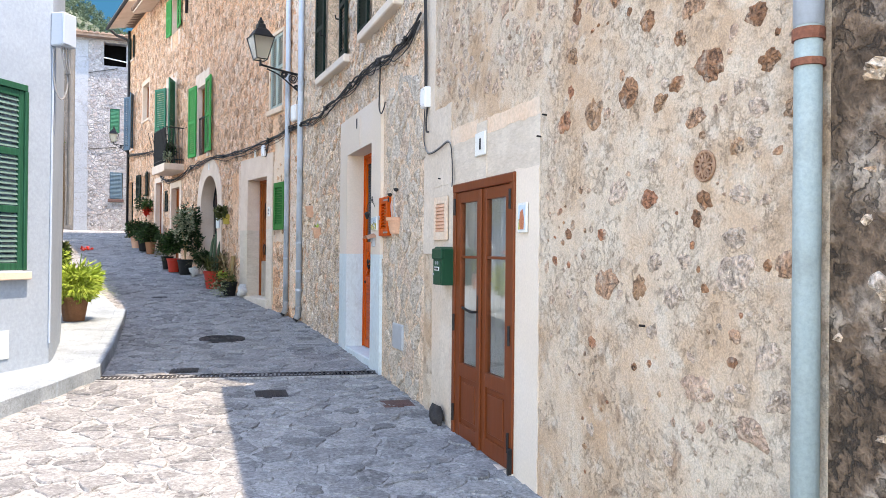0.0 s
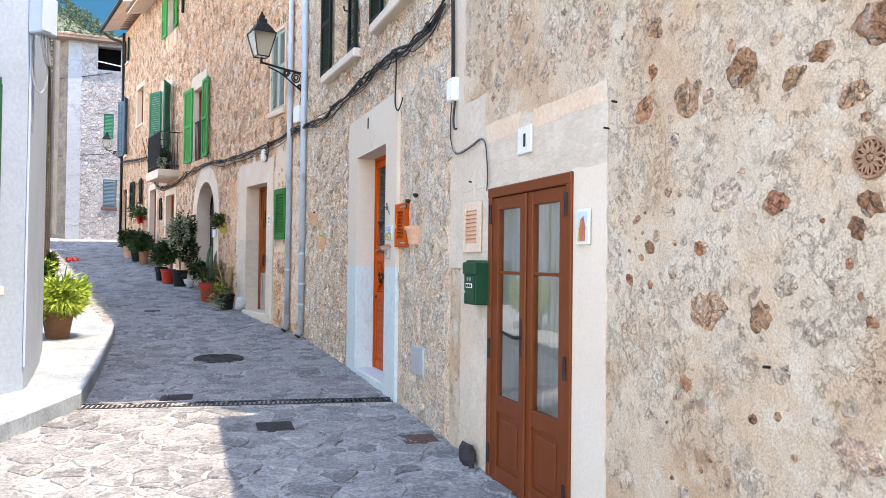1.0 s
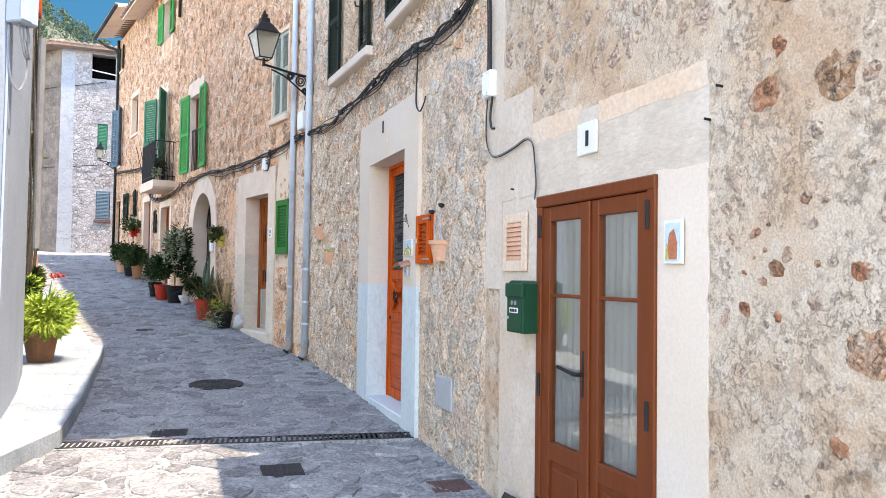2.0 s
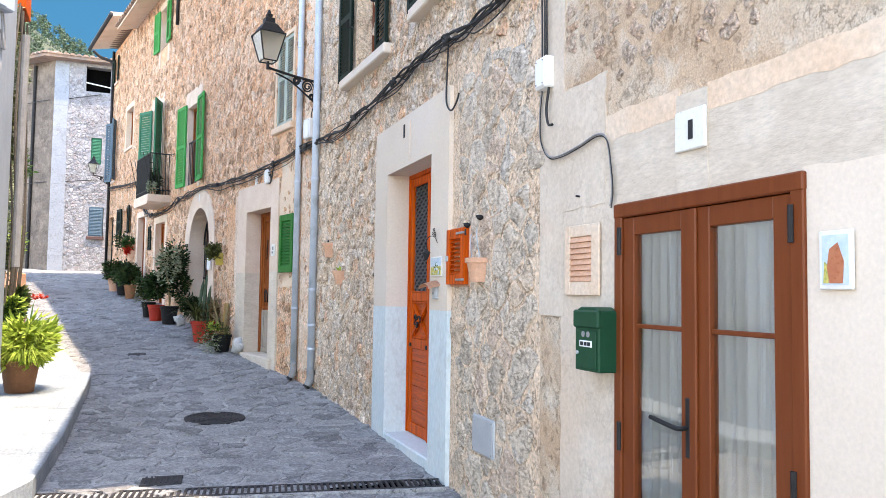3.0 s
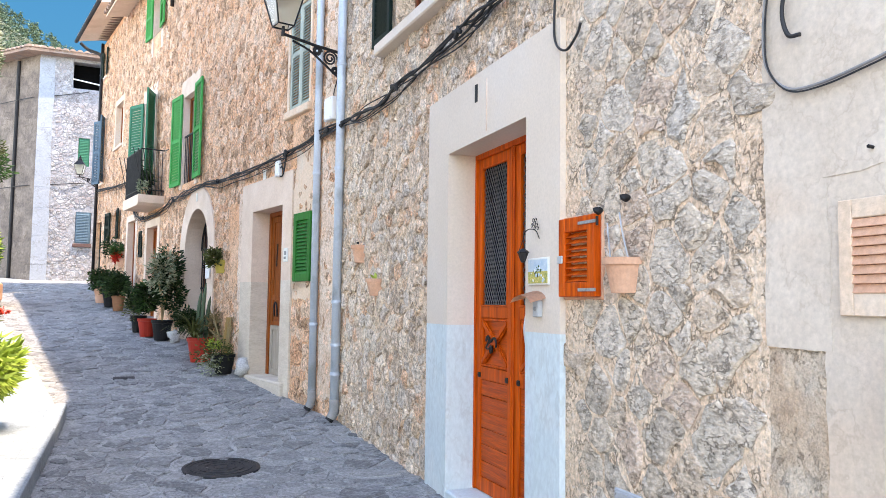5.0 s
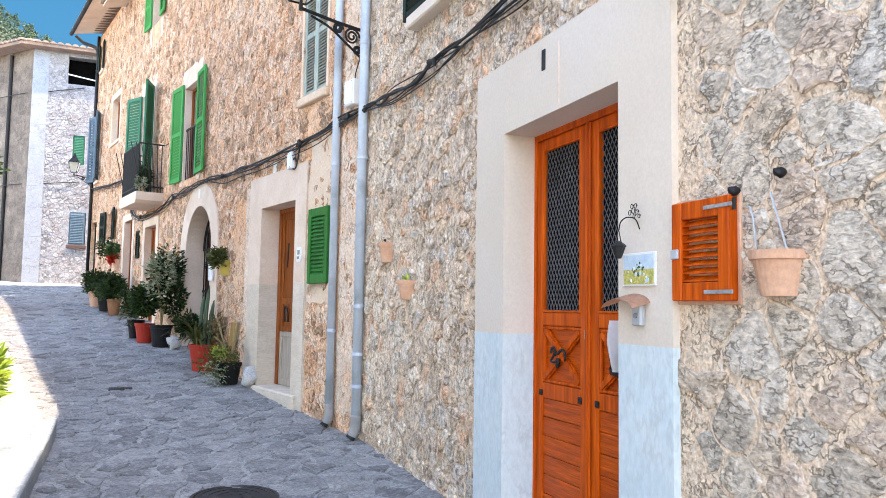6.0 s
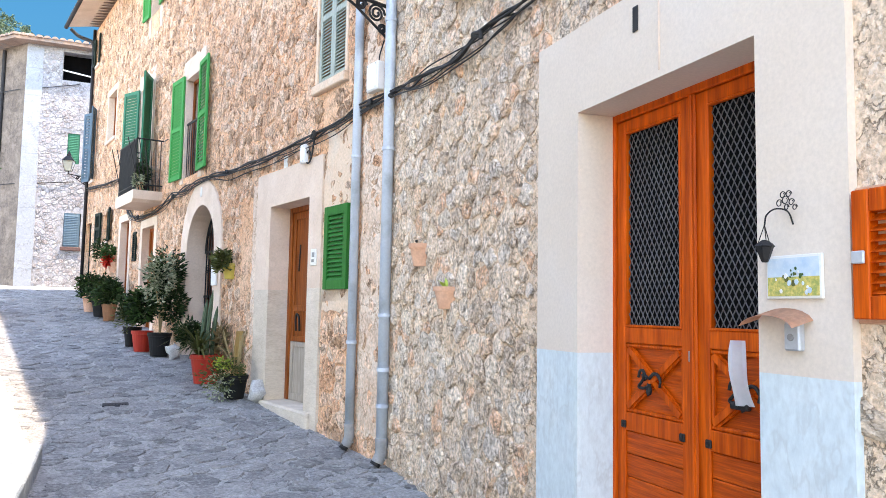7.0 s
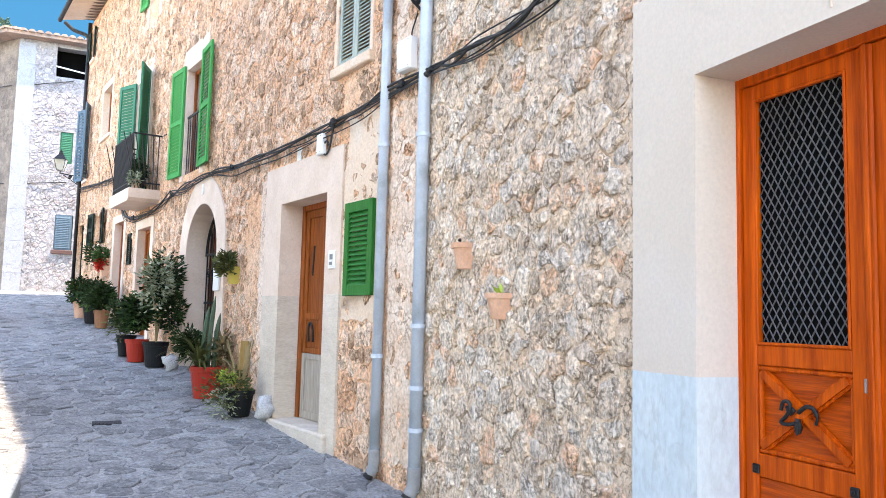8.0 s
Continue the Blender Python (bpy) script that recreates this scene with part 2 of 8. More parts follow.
M_OLDWALL = surf("weathered_earth_mortar", [(0.07, 0.045, 0.028), (0.20, 0.13, 0.085), (0.46, 0.37, 0.29)], 4, bump=0.6, fine=26, depth=0.04, amp=(0.3, 1.4), contrast=0.4, cracks=0.8)
M_PLASTER = surf("smooth_pale_plaster", [(0.54, 0.44, 0.345), (0.64, 0.55, 0.455)], 3.5, bump=0.18, fine=40, depth=0.005, stain=(0.61, 0.47, 0.355), stain_scale=2.2, cracks=0.25, crack_scale=7, crack_shade=(0.34, 0.25, 0.18))
M_CREAM = surf("cream_painted_plaster", [(0.64, 0.53, 0.425), (0.69, 0.585, 0.48)], 1.5, bump=0.10, fine=60, depth=0.003, stain=(0.67, 0.585, 0.50), stain_scale=1.1)
M_BLUE = surf("pale_blue_limewash", [(0.515, 0.60, 0.615), (0.585, 0.655, 0.66)], 2.0, bump=0.15, fine=40, depth=0.004, stain=(0.62, 0.655, 0.645), stain_scale=2.4, cracks=0.35, crack_scale=6, crack_shade=(0.40, 0.42, 0.41), stretch=(1, 1, 0.5))
M_GREYSTONE = surf("dressed_grey_stone", [(0.52, 0.43, 0.34), (0.63, 0.54, 0.44)], 8, bump=0.22, fine=45, depth=0.006, amp=(0.55, 1.25), stain=(0.65, 0.56, 0.46), stain_scale=4, cracks=0.2, crack_scale=9, crack_shade=(0.36, 0.28, 0.21), stretch=(0.5, 0.5, 1.6))
M_ORANGEWASH = surf("orange_stained_plaster", [(0.66, 0.46, 0.32), (0.69, 0.54, 0.41)], 4, bump=0.22, fine=40, depth=0.008, stain=(0.67, 0.56, 0.45), stain_scale=3)
M_PINKWASH = surf("pink_stained_plaster", [(0.60, 0.39, 0.26), (0.74, 0.58, 0.46)], 3, bump=0.45, fine=34, depth=0.012, stain=(0.78, 0.64, 0.52), stain_scale=2.2, cracks=0.7, crack_scale=8, crack_shade=(0.32, 0.18, 0.10), flecks=0.3)
M_LIMESTONE = surf("limestone_surround", [(0.63, 0.47, 0.36), (0.72, 0.58, 0.47)], 3, bump=0.12, fine=45, depth=0.004, stain=(0.58, 0.43, 0.32), stain_scale=2.0, cracks=0.2, crack_scale=6, crack_shade=(0.40, 0.28, 0.20))
# Darker and bluer than white paint, to hold down the sunlit walls' brightness.
M_WHITE = surf("toned_down_white_paint", [(0.275, 0.33, 0.385), (0.33, 0.38, 0.435)], 1.2, bump=0.15, fine=30, depth=0.005, stain=(0.25, 0.30, 0.35), stain_scale=0.9)
M_JOINT = surf("pale_paving_joint", [(0.26, 0.26, 0.258), (0.44, 0.435, 0.425)], 5, bump=0.5, fine=50, depth=0.012, stain=(0.19, 0.19, 0.19), stain_scale=2.5, cracks=0.7, crack_shade=(0.05, 0.05, 0.052))
SETTS = dict(scale=7, bump=0.55, fine=40, amp=(0.4, 1.45), stain=(0.34, 0.34, 0.335), stain_scale=5, palette=PAVING, depth=0.012, rough=0.7, cracks=0.35, crack_scale=13, crack_shade=(0.075, 0.075, 0.078), flecks=0.45, fleck_highlight=(0.42, 0.42, 0.415))
M_PAVE_O = surf("paving_stone", [(0.17, 0.17, 0.173), (0.28, 0.275, 0.27)], pieces="object", **SETTS)
M_PAVE_I = surf("paving_stone_far", [(0.17, 0.17, 0.173), (0.28, 0.275, 0.27)], pieces="island", **SETTS)
M_KERB = surf("pale_kerb_stone", [(0.24, 0.285, 0.315), (0.32, 0.36, 0.39)], 3, bump=0.3, fine=40, depth=0.008, stain=(0.21, 0.245, 0.27), stain_scale=2.2, cracks=0.3, crack_scale=8, crack_shade=(0.10, 0.11, 0.12))
M_ORANGE = wood("varnished_orange_wood", (0.30, 0.027, 0.001), (0.80, 0.125, 0.006), ring=3.0)
M_ORANGE_H = surf("varnished_orange_boards", [(0.28, 0.027, 0.001), (0.70, 0.108, 0.006)], 4, rough=0.45, bump=0.35, fine=16, stretch=(0.45, 0.45, 9), depth=0.002, spec=0.2)
M_BROWN = surf("reddish_brown_paint", [(0.140, 0.030, 0.008), (0.180, 0.043, 0.012)], 4, rough=0.4, bump=0.10, fine=14, stretch=(6, 6, 0.5), depth=0.001, spec=0.2)
M_OLDDOOR = wood("old_brown_door", (0.13, 0.028, 0.005), (0.38, 0.098, 0.020))
M_GREYWOOD = wood("sun_bleached_grey_wood", (0.30, 0.25, 0.20), (0.42, 0.36, 0.30), rough=0.8)
M_GREEN = wood("bright_green_paint", (0.012, 0.22, 0.05), (0.035, 0.34, 0.09))
M_DEEPGREEN = wood("deep_green_paint", (0.008, 0.12, 0.02), (0.014, 0.16, 0.03))
M_BOTTLE = wood("weathered_bottle_green_paint", (0.008, 0.060, 0.032), (0.018, 0.095, 0.055))
# Slats paler than their frame: sunlight highlights are put into the green.
M_SLAT = wood("highlight_paled_green_slats", (0.07, 0.13, 0.115), (0.12, 0.19, 0.17))
M_TEAL = wood("faded_teal_paint", (0.015, 0.13, 0.075), (0.03, 0.19, 0.11))
M_DARKGREEN = wood("dark_green_black_paint", (0.003, 0.010, 0.007), (0.006, 0.017, 0.012))
M_GREYGREEN = wood("pale_grey_green_paint", (0.30, 0.34, 0.29), (0.40, 0.43, 0.37), rough=0.7)
M_BLUEGREY = wood("blue_grey_paint", (0.06, 0.11, 0.15), (0.10, 0.16, 0.20))
M_MAIL = surf("green_letterbox_enamel", [(0.003, 0.044, 0.020), (0.005, 0.060, 0.028)], 3, rough=0.45, bump=0.06, spec=0.2)
M_IRON = surf("black_iron", [(0.012, 0.012, 0.013), (0.03, 0.028, 0.027)], 8, rough=0.55, bump=0.2, metal=0.3)
M_CABLE = surf("black_cable", [(0.015, 0.015, 0.016), (0.035, 0.034, 0.034)], 9, rough=0.6, bump=0.15)
M_GREYCABLE = surf("grey_cable", [(0.20, 0.20, 0.20), (0.30, 0.29, 0.28)], 9, rough=0.6, bump=0.15)
M_PIPE = surf("blue_grey_painted_pipe", [(0.42, 0.48, 0.55), (0.50, 0.56, 0.62)], 5, rough=0.45, bump=0.12, metal=0.15, stain=(0.30, 0.34, 0.37), stain_scale=4)
M_PIPEGREEN = surf("grey_green_painted_pipe", [(0.30, 0.38, 0.38), (0.38, 0.45, 0.45)], 5, rough=0.5, bump=0.2, stain=(0.25, 0.30, 0.29), stain_scale=5)
M_RUSTBAND = surf("rusted_clamp", [(0.16, 0.05, 0.03), (0.30, 0.12, 0.07)], 20, rough=0.85, bump=0.4)
M_WHITEBOX = surf("white_plastic", [(0.70, 0.70, 0.68), (0.76, 0.76, 0.74)], 3, rough=0.5, bump=0.04)
M_METERBOX = surf("pale_grey_box_paint", [(0.36, 0.42, 0.48), (0.42, 0.47, 0.53)], 3, rough=0.5, bump=0.05)
M_MESH = surf("dull_wire", [(0.10, 0.10, 0.104), (0.17, 0.17, 0.172)], 6, rough=0.5, bump=0.1, metal=0.2)
M_GALV = surf("galvanised_plate", [(0.40, 0.42, 0.44), (0.50, 0.52, 0.53)], 6, rough=0.5, bump=0.1, metal=0.3)
M_RUSTGALV = surf("dull_galvanised_strap", [(0.22, 0.21, 0.20), (0.38, 0.37, 0.35)], 30, rough=0.6, bump=0.2, metal=0.2)
M_TERRA = surf("terracotta", [(0.54, 0.28, 0.17), (0.68, 0.40, 0.27)], 5, rough=0.85, bump=0.2, fine=50)
M_BROWNPOT = surf("brown_clay_pot", [(0.20, 0.085, 0.04), (0.30, 0.14, 0.07)], 5, rough=0.8, bump=0.2, fine=50)
M_REDPOT = surf("red_plastic_pot", [(0.36, 0.02, 0.010), (0.46, 0.035, 0.015)], 4, rough=0.5, bump=0.06)
M_BLACKPOT = surf("black_plastic_pot", [(0.008, 0.008, 0.008), (0.018, 0.018, 0.018)], 4, rough=0.6, bump=0.06, spec=0.15)
M_YELLOWPOT = surf("yellow_glazed_pot", [(0.42, 0.30, 0.05), (0.50, 0.38, 0.08)], 4, rough=0.4, bump=0.06)
M_SOIL = surf("potting_soil", [(0.04, 0.028, 0.02), (0.08, 0.06, 0.045)], 30, bump=0.5)
M_TILE = surf("clay_roof_tile", [(0.20, 0.13, 0.10), (0.36, 0.25, 0.19)], 4, bump=0.35, fine=40, depth=0.008, stain=(0.20, 0.19, 0.18), stain_scale=3)
M_IRONCOVER = surf("cast_iron_cover", [(0.022, 0.022, 0.025), (0.05, 0.048, 0.05)], 14, rough=0.6, bump=0.4, metal=0.2, spec=0.2)
M_REDCOVER = surf("rusty_red_cover", [(0.085, 0.045, 0.04), (0.13, 0.075, 0.065)], 14, rough=0.75, bump=0.4)
# Near black: the darkness of unlit rooms is put into this colour.
M_DARK = surf("unlit_interior", [(0.012, 0.011, 0.010), (0.022, 0.020, 0.018)], 2, bump=0.1)
M_CURTAIN = surf("white_net_curtain", [(0.88, 0.89, 0.87), (0.92, 0.93, 0.91)], 3, bump=0.05, rough=0.9)
M_PAPER = surf("white_paper", [(0.72, 0.72, 0.72), (0.80, 0.80, 0.80)], 6, bump=0.05)
M_INK = surf("black_ink", [(0.02, 0.02, 0.022), (0.035, 0.034, 0.034)], 6, bump=0.0)
M_STEM = surf("dark_woody_stem", [(0.05, 0.04, 0.03), (0.12, 0.10, 0.08)], 20, rough=0.9, bump=0.3)
M_OLDCLAY = surf("weathered_brown_clay", [(0.26, 0.14, 0.08), (0.42, 0.25, 0.16)], 20, rough=0.9, bump=0.3)
M_HILLROCK = surf("grey_limestone_slope", [(0.06, 0.08, 0.05), (0.16, 0.17, 0.13)], 0.1, bump=0.3, fine=1.5, depth=0.5)
M_SLATE = surf("dark_slate", [(0.018, 0.017, 0.018), (0.055, 0.05, 0.05)], 12, bump=0.4)
M_ROCK = surf("pale_rock", [(0.42, 0.41, 0.39), (0.55, 0.54, 0.52)], 9, bump=0.4)
M_BLUESKYTILE = surf("glazed_tile_sky", [(0.35, 0.50, 0.62), (0.60, 0.66, 0.68)], 20, rough=0.25, bump=0.03)
M_YELLOWTILE = surf("glazed_tile_field", [(0.30, 0.34, 0.10), (0.60, 0.48, 0.14)], 60, rough=0.25, bump=0.03, contrast=0.2)
M_GLAZE = surf("white_glazed_tile", [(0.66, 0.65, 0.60), (0.72, 0.71, 0.66)], 8, rough=0.3, bump=0.04)
M_REDGLAZE = surf("red_ochre_glaze", [(0.40, 0.12, 0.06), (0.50, 0.18, 0.09)], 30, rough=0.3, bump=0.04)


def leafy(name, a, b_, rough=0.5):
    m = surf(name, [a, b_], 12, rough=rough, bump=0.1, pieces="island", palette=[a, b_, tuple((x + y) / 2 for x, y in zip(a, b_))], spec=0.12)
    m.node_tree.nodes["Principled BSDF"].inputs["Subsurface Weight"].default_value = 0.0
    return m


L_LIME = leafy("lime_green_leaf", (0.24, 0.34, 0.04), (0.40, 0.50, 0.10))
L_DARK = leafy("dark_green_leaf", (0.008, 0.020, 0.006), (0.032, 0.062, 0.018))
L_MID = leafy("green_leaf", (0.022, 0.055, 0.014), (0.055, 0.11, 0.03))
L_PALE = leafy("variegated_pale_leaf", (0.06, 0.10, 0.04), (0.44, 0.47, 0.33))
L_OLIVE = leafy("olive_leaf", (0.05, 0.06, 0.02), (0.11, 0.12, 0.04))
L_DRY = leafy("dry_stem", (0.20, 0.14, 0.07), (0.30, 0.22, 0.11))
L_RED = leafy("red_petal", (0.55, 0.03, 0.02), (0.70, 0.07, 0.04))
L_WHITE = leafy("pale_petal", (0.62, 0.60, 0.55), (0.72, 0.70, 0.66))
L_CACTUS = leafy("grey_green_cactus", (0.05, 0.085, 0.05), (0.09, 0.13, 0.08))
L_HILL = leafy("pine_foliage", (0.05, 0.085, 0.055), (0.12, 0.165, 0.10))


def glass(name, tint=(0.9, 0.95, 0.95), rough=0.02):
    m = bpy.data.materials.new(name)
    m.use_nodes = True
    b = m.node_tree.nodes["Principled BSDF"]
    b.inputs["Base Color"].default_value = (*tint, 1)
    b.inputs["Transmission Weight"].default_value, b.inputs["Roughness"].default_value, b.inputs["IOR"].default_value = 1.0, rough, 1.5
    return m


def thin_glass(name):
    """A thin pane: clear, with a mirror sheen that grows at a glance."""
    m = bpy.data.materials.new(name)
    m.use_nodes = True
    n, l = m.node_tree.nodes, m.node_tree.links
    n.remove(n["Principled BSDF"])
    clear, gloss, mix, fres = n.new("ShaderNodeBsdfTransparent"), n.new("ShaderNodeBsdfGlossy"), n.new("ShaderNodeMixShader"), n.new("ShaderNodeLayerWeight")
    clear.inputs["Color"].default_value = (0.97, 0.985, 0.98, 1)
    gloss.inputs["Roughness"].default_value = 0.03
    fres.inputs["Blend"].default_value = 0.4
    power, scale = n.new("ShaderNodeMath"), n.new("ShaderNodeMapRange")
    power.operation, power.inputs[1].default_value = "POWER", 3.0
    scale.inputs["To Min"].default_value, scale.inputs["To Max"].default_value = 0.12, 0.85
    l.new(fres.outputs["Facing"], power.inputs[0])
    l.new(power.outputs[0], scale.inputs["Value"])
    l.new(scale.outputs["Result"], mix.inputs[0])
    l.new(clear.outputs[0], mix.inputs[1])
    l.new(gloss.outputs[0], mix.inputs[2])
    l.new(mix.outputs[0], n["Material Output"].inputs["Surface"])
    return m


M_GLASS = thin_glass("window_glass")
# Matte black pane: the darkness behind the grilles is put into its colour.
M_UNLITGLASS = surf("unlit_inside_glass", [(0.003, 0.003, 0.003), (0.006, 0.006, 0.006)], 3, bump=0.0, rough=0.6, spec=0.05)
# Black without gloss, painted for the darkness inside hollows.
M_VOID = surf("hollow_darkness", [(0.002, 0.002, 0.002), (0.005, 0.005, 0.005)], 3, bump=0.0, rough=0.95, spec=0.0)
M_BOARD = wood("weathered_yellow_wood", (0.22, 0.12, 0.035), (0.38, 0.22, 0.07))
M_LAMPGLASS = glass("frosted_lamp_glass", (0.95, 0.92, 0.82), 0.45)

# ---- building helpers ----
def mesh_of(bm, name, material, smooth=False):
    me = bpy.data.meshes.new(name)
    bm.to_mesh(me)
    bm.free()
    me.materials.append(material)
    if smooth:
        me.polygons.foreach_set("use_smooth", [True] * len(me.polygons))
    return me


def part(name, bm, material, parent, label="", smooth=False):
    ob = new(name, mesh_of(bm, name, material, smooth))
    ob.parent = parent
    return tagged(ob, label)


def thing(name, m, label, category, group="", kind=""):
    ob = new(name)
    ob.empty_display_size = 0.1
    ob.matrix_basis = m
    return tagged(ob, label, category, group, kind)


def single(name, bm, material, m, label, category, group="", kind="", smooth=False):
    ob = new(name, mesh_of(bm, name, material, smooth))
    ob.matrix_basis = m
    return tagged(ob, label, category, group, kind)


def box(x0, x1, y0, y1, z0, z1, bevel=0.0, bm=None):
    one = bmesh.new()
    bmesh.ops.create_cube(one, size=1)
    for v in one.verts:
        v.co = Vector((x0 if v.co.x < 0 else x1, y0 if v.co.y < 0 else y1, z0 if v.co.z < 0 else z1))
    if bevel:
        bmesh.ops.bevel(one, geom=one.edges[:], offset=bevel, segments=1, affect="EDGES")
    if bm is None:
        return one
    return join(bm, one)


def join(bm, other, m=None):
    made = {}
    for v in other.verts:
        made[v] = bm.verts.new(m @ v.co if m else v.co)
    for f in other.faces:
        try:
            bm.faces.new([made[v] for v in f.verts])
        except ValueError:
            pass
    other.free()
    return bm


def tube(points, r, sides=8, bm=None, caps=True):
    bm = bm or bmesh.new()
    pts = [Vector(p) for p in points]
    radii = r if isinstance(r, (list, tuple)) else [r] * len(pts)
    rings, side = [], None
    for i, p in enumerate(pts):
        t = (pts[min(i + 1, len(pts) - 1)] - pts[max(i - 1, 0)]).normalized()
        if side is None:
            side = t.orthogonal().normalized()
        side = (side - t * side.dot(t)).normalized()
        up = t.cross(side)
        rings.append([bm.verts.new(p + (side * math.cos(a) + up * math.sin(a)) * radii[i]) for a in (2 * math.pi * k / sides for k in range(sides))])
    for a, b in zip(rings, rings[1:]):
        for k in range(sides):
            bm.faces.new((a[k], a[(k + 1) % sides], b[(k + 1) % sides], b[k]))
    if caps:
        bm.faces.new(rings[0][::-1])
        bm.faces.new(rings[-1])
    return bm


def curve(points, steps=6):
    """A smooth line through the points."""
    p = [Vector(q) for q in points]
    p = [2 * p[0] - p[1]] + p + [2 * p[-1] - p[-2]]
    out = []
    for i in range(1, len(p) - 2):
        for s in range(steps):
            t = s / steps
            out.append(0.5 * (2 * p[i] + (p[i + 1] - p[i - 1]) * t + (2 * p[i - 1] - 5 * p[i] + 4 * p[i + 1] - p[i + 2]) * t * t + (3 * p[i] - p[i - 1] - 3 * p[i + 1] + p[i + 2]) * t ** 3))
    return out + [p[-2]]


def lathe(profile, sides=20, bm=None):
    bm = bm or bmesh.new()
    rings = [[bm.verts.new((r * math.cos(2 * math.pi * k / sides), r * math.sin(2 * math.pi * k / sides), z)) for k in range(sides)] for r, z in profile]
    for a, b in zip(rings, rings[1:]):
        for k in range(sides):
            bm.faces.new((a[k], a[(k + 1) % sides], b[(k + 1) % sides], b[k]))
    if profile[0][0] > 0.001:
        bm.faces.new(rings[0][::-1])
    if profile[-1][0] > 0.001:
        bm.faces.new(rings[-1])
    return bm


def prism(outline, y0, y1, bm=None):
    """An outline in x and z, given thickness from y0 to y1."""
    bm = bm or bmesh.new()
    a = [bm.verts.new((x, y0, z)) for x, z in outline]
    b = [bm.verts.new((x, y1, z)) for x, z in outline]
    bm.faces.new(a)
    bm.faces.new(b[::-1])
    for i in range(len(a)):
        j = (i + 1) % len(a)
        bm.faces.new((a[j], a[i], b[i], b[j]))
    return bm


def lump(rx, ry, rz, rough=0.15, seed=0, detail=2):
    bm = bmesh.new()
    bmesh.ops.create_icosphere(bm, subdivisions=detail, radius=1)
    for v in bm.verts:
        k = 1 + rough * noise.noise(v.co * 1.7 + Vector((seed, seed * 3.1, 0)))
        v.co = Vector((v.co.x * rx * k, v.co.y * ry * k, v.co.z * rz * k))
    return bm


# ---- the plan ----
GROUND_Y = [-40, -8, 0, 4.5, 8.1, 10.1, 12.5, 13.8, 16.3, 18.5, 22.7, 27, 30, 40, 120]
GROUND_Z = [-1.2, -0.1, 0.22, 0.44, 0.60, 0.66, 0.77, 0.87, 1.10, 1.36, 1.86, 2.24, 2.5, 3.2, 6.0]


def gz(y):
    return float(np.interp(y, GROUND_Y, GROUND_Z))


# The three stretches of the row of houses: start and end in plan.
ROW = [((1.896, -6.0), (2.6335, 9.93)), ((2.6335, 9.93), (2.615, 12.35)), ((2.615, 12.35), (-0.0425, 27.45))]


def at(k, u, z=0.0, out=0.0):
    """A frame on stretch k of the row: x to the right as one faces the wall, y into the wall, z up."""
    a, b = Vector(ROW[k][0]), Vector(ROW[k][1])
    d = (b - a).normalized()
    o = a + d * u + Vector((-d.y, d.x)) * out
    return Matrix(((-d.x, d.y, 0, o.x), (-d.y, -d.x, 0, o.y), (0, 0, 1, z), (0, 0, 0, 1)))


def wall_grid(u0, u1, z0, z1, holes, thick):
    """A wall in its own frame, x = -u, with openings cut right through."""
    us = sorted({u0, u1, *(h for a, b, _, _ in holes for h in (a, b) if u0 < h < u1)})
    zs = sorted({z0, z1, *(h for _, _, a, b in holes for h in (a, b) if z0 < h < z1)})
    solid = {}
    for i in range(len(us) - 1):
        for j in range(len(zs) - 1):
            cu, cz = (us[i] + us[i + 1]) / 2, (zs[j] + zs[j + 1]) / 2
            solid[i, j] = not any(a < cu < b and c < cz < d for a, b, c, d in holes)
    bm = bmesh.new()

    def quad(*p):
        bm.faces.new([bm.verts.new((-u, y, z)) for u, y, z in p])

    for (i, j), s in solid.items():
        if not s:
            continue
        a, b, c, d = us[i], us[i + 1], zs[j], zs[j + 1]
        quad((b, 0, c), (a, 0, c), (a, 0, d), (b, 0, d))
        quad((a, thick, c), (b, thick, c), (b, thick, d), (a, thick, d))
        for di, dj, q in ((-1, 0, (a, c, a, d)), (1, 0, (b, d, b, c)), (0, -1, (b, c, a, c)), (0, 1, (a, d, b, d))):
            if not solid.get((i + di, j + dj), False):
                quad((q[0], 0, q[1]), (q[0], thick, q[1]), (q[2], thick, q[3]), (q[2], 0, q[3]))
    bmesh.ops.remove_doubles(bm, verts=bm.verts[:], dist=0.0005)
    bmesh.ops.recalc_face_normals(bm, faces=bm.faces[:])
    return bm


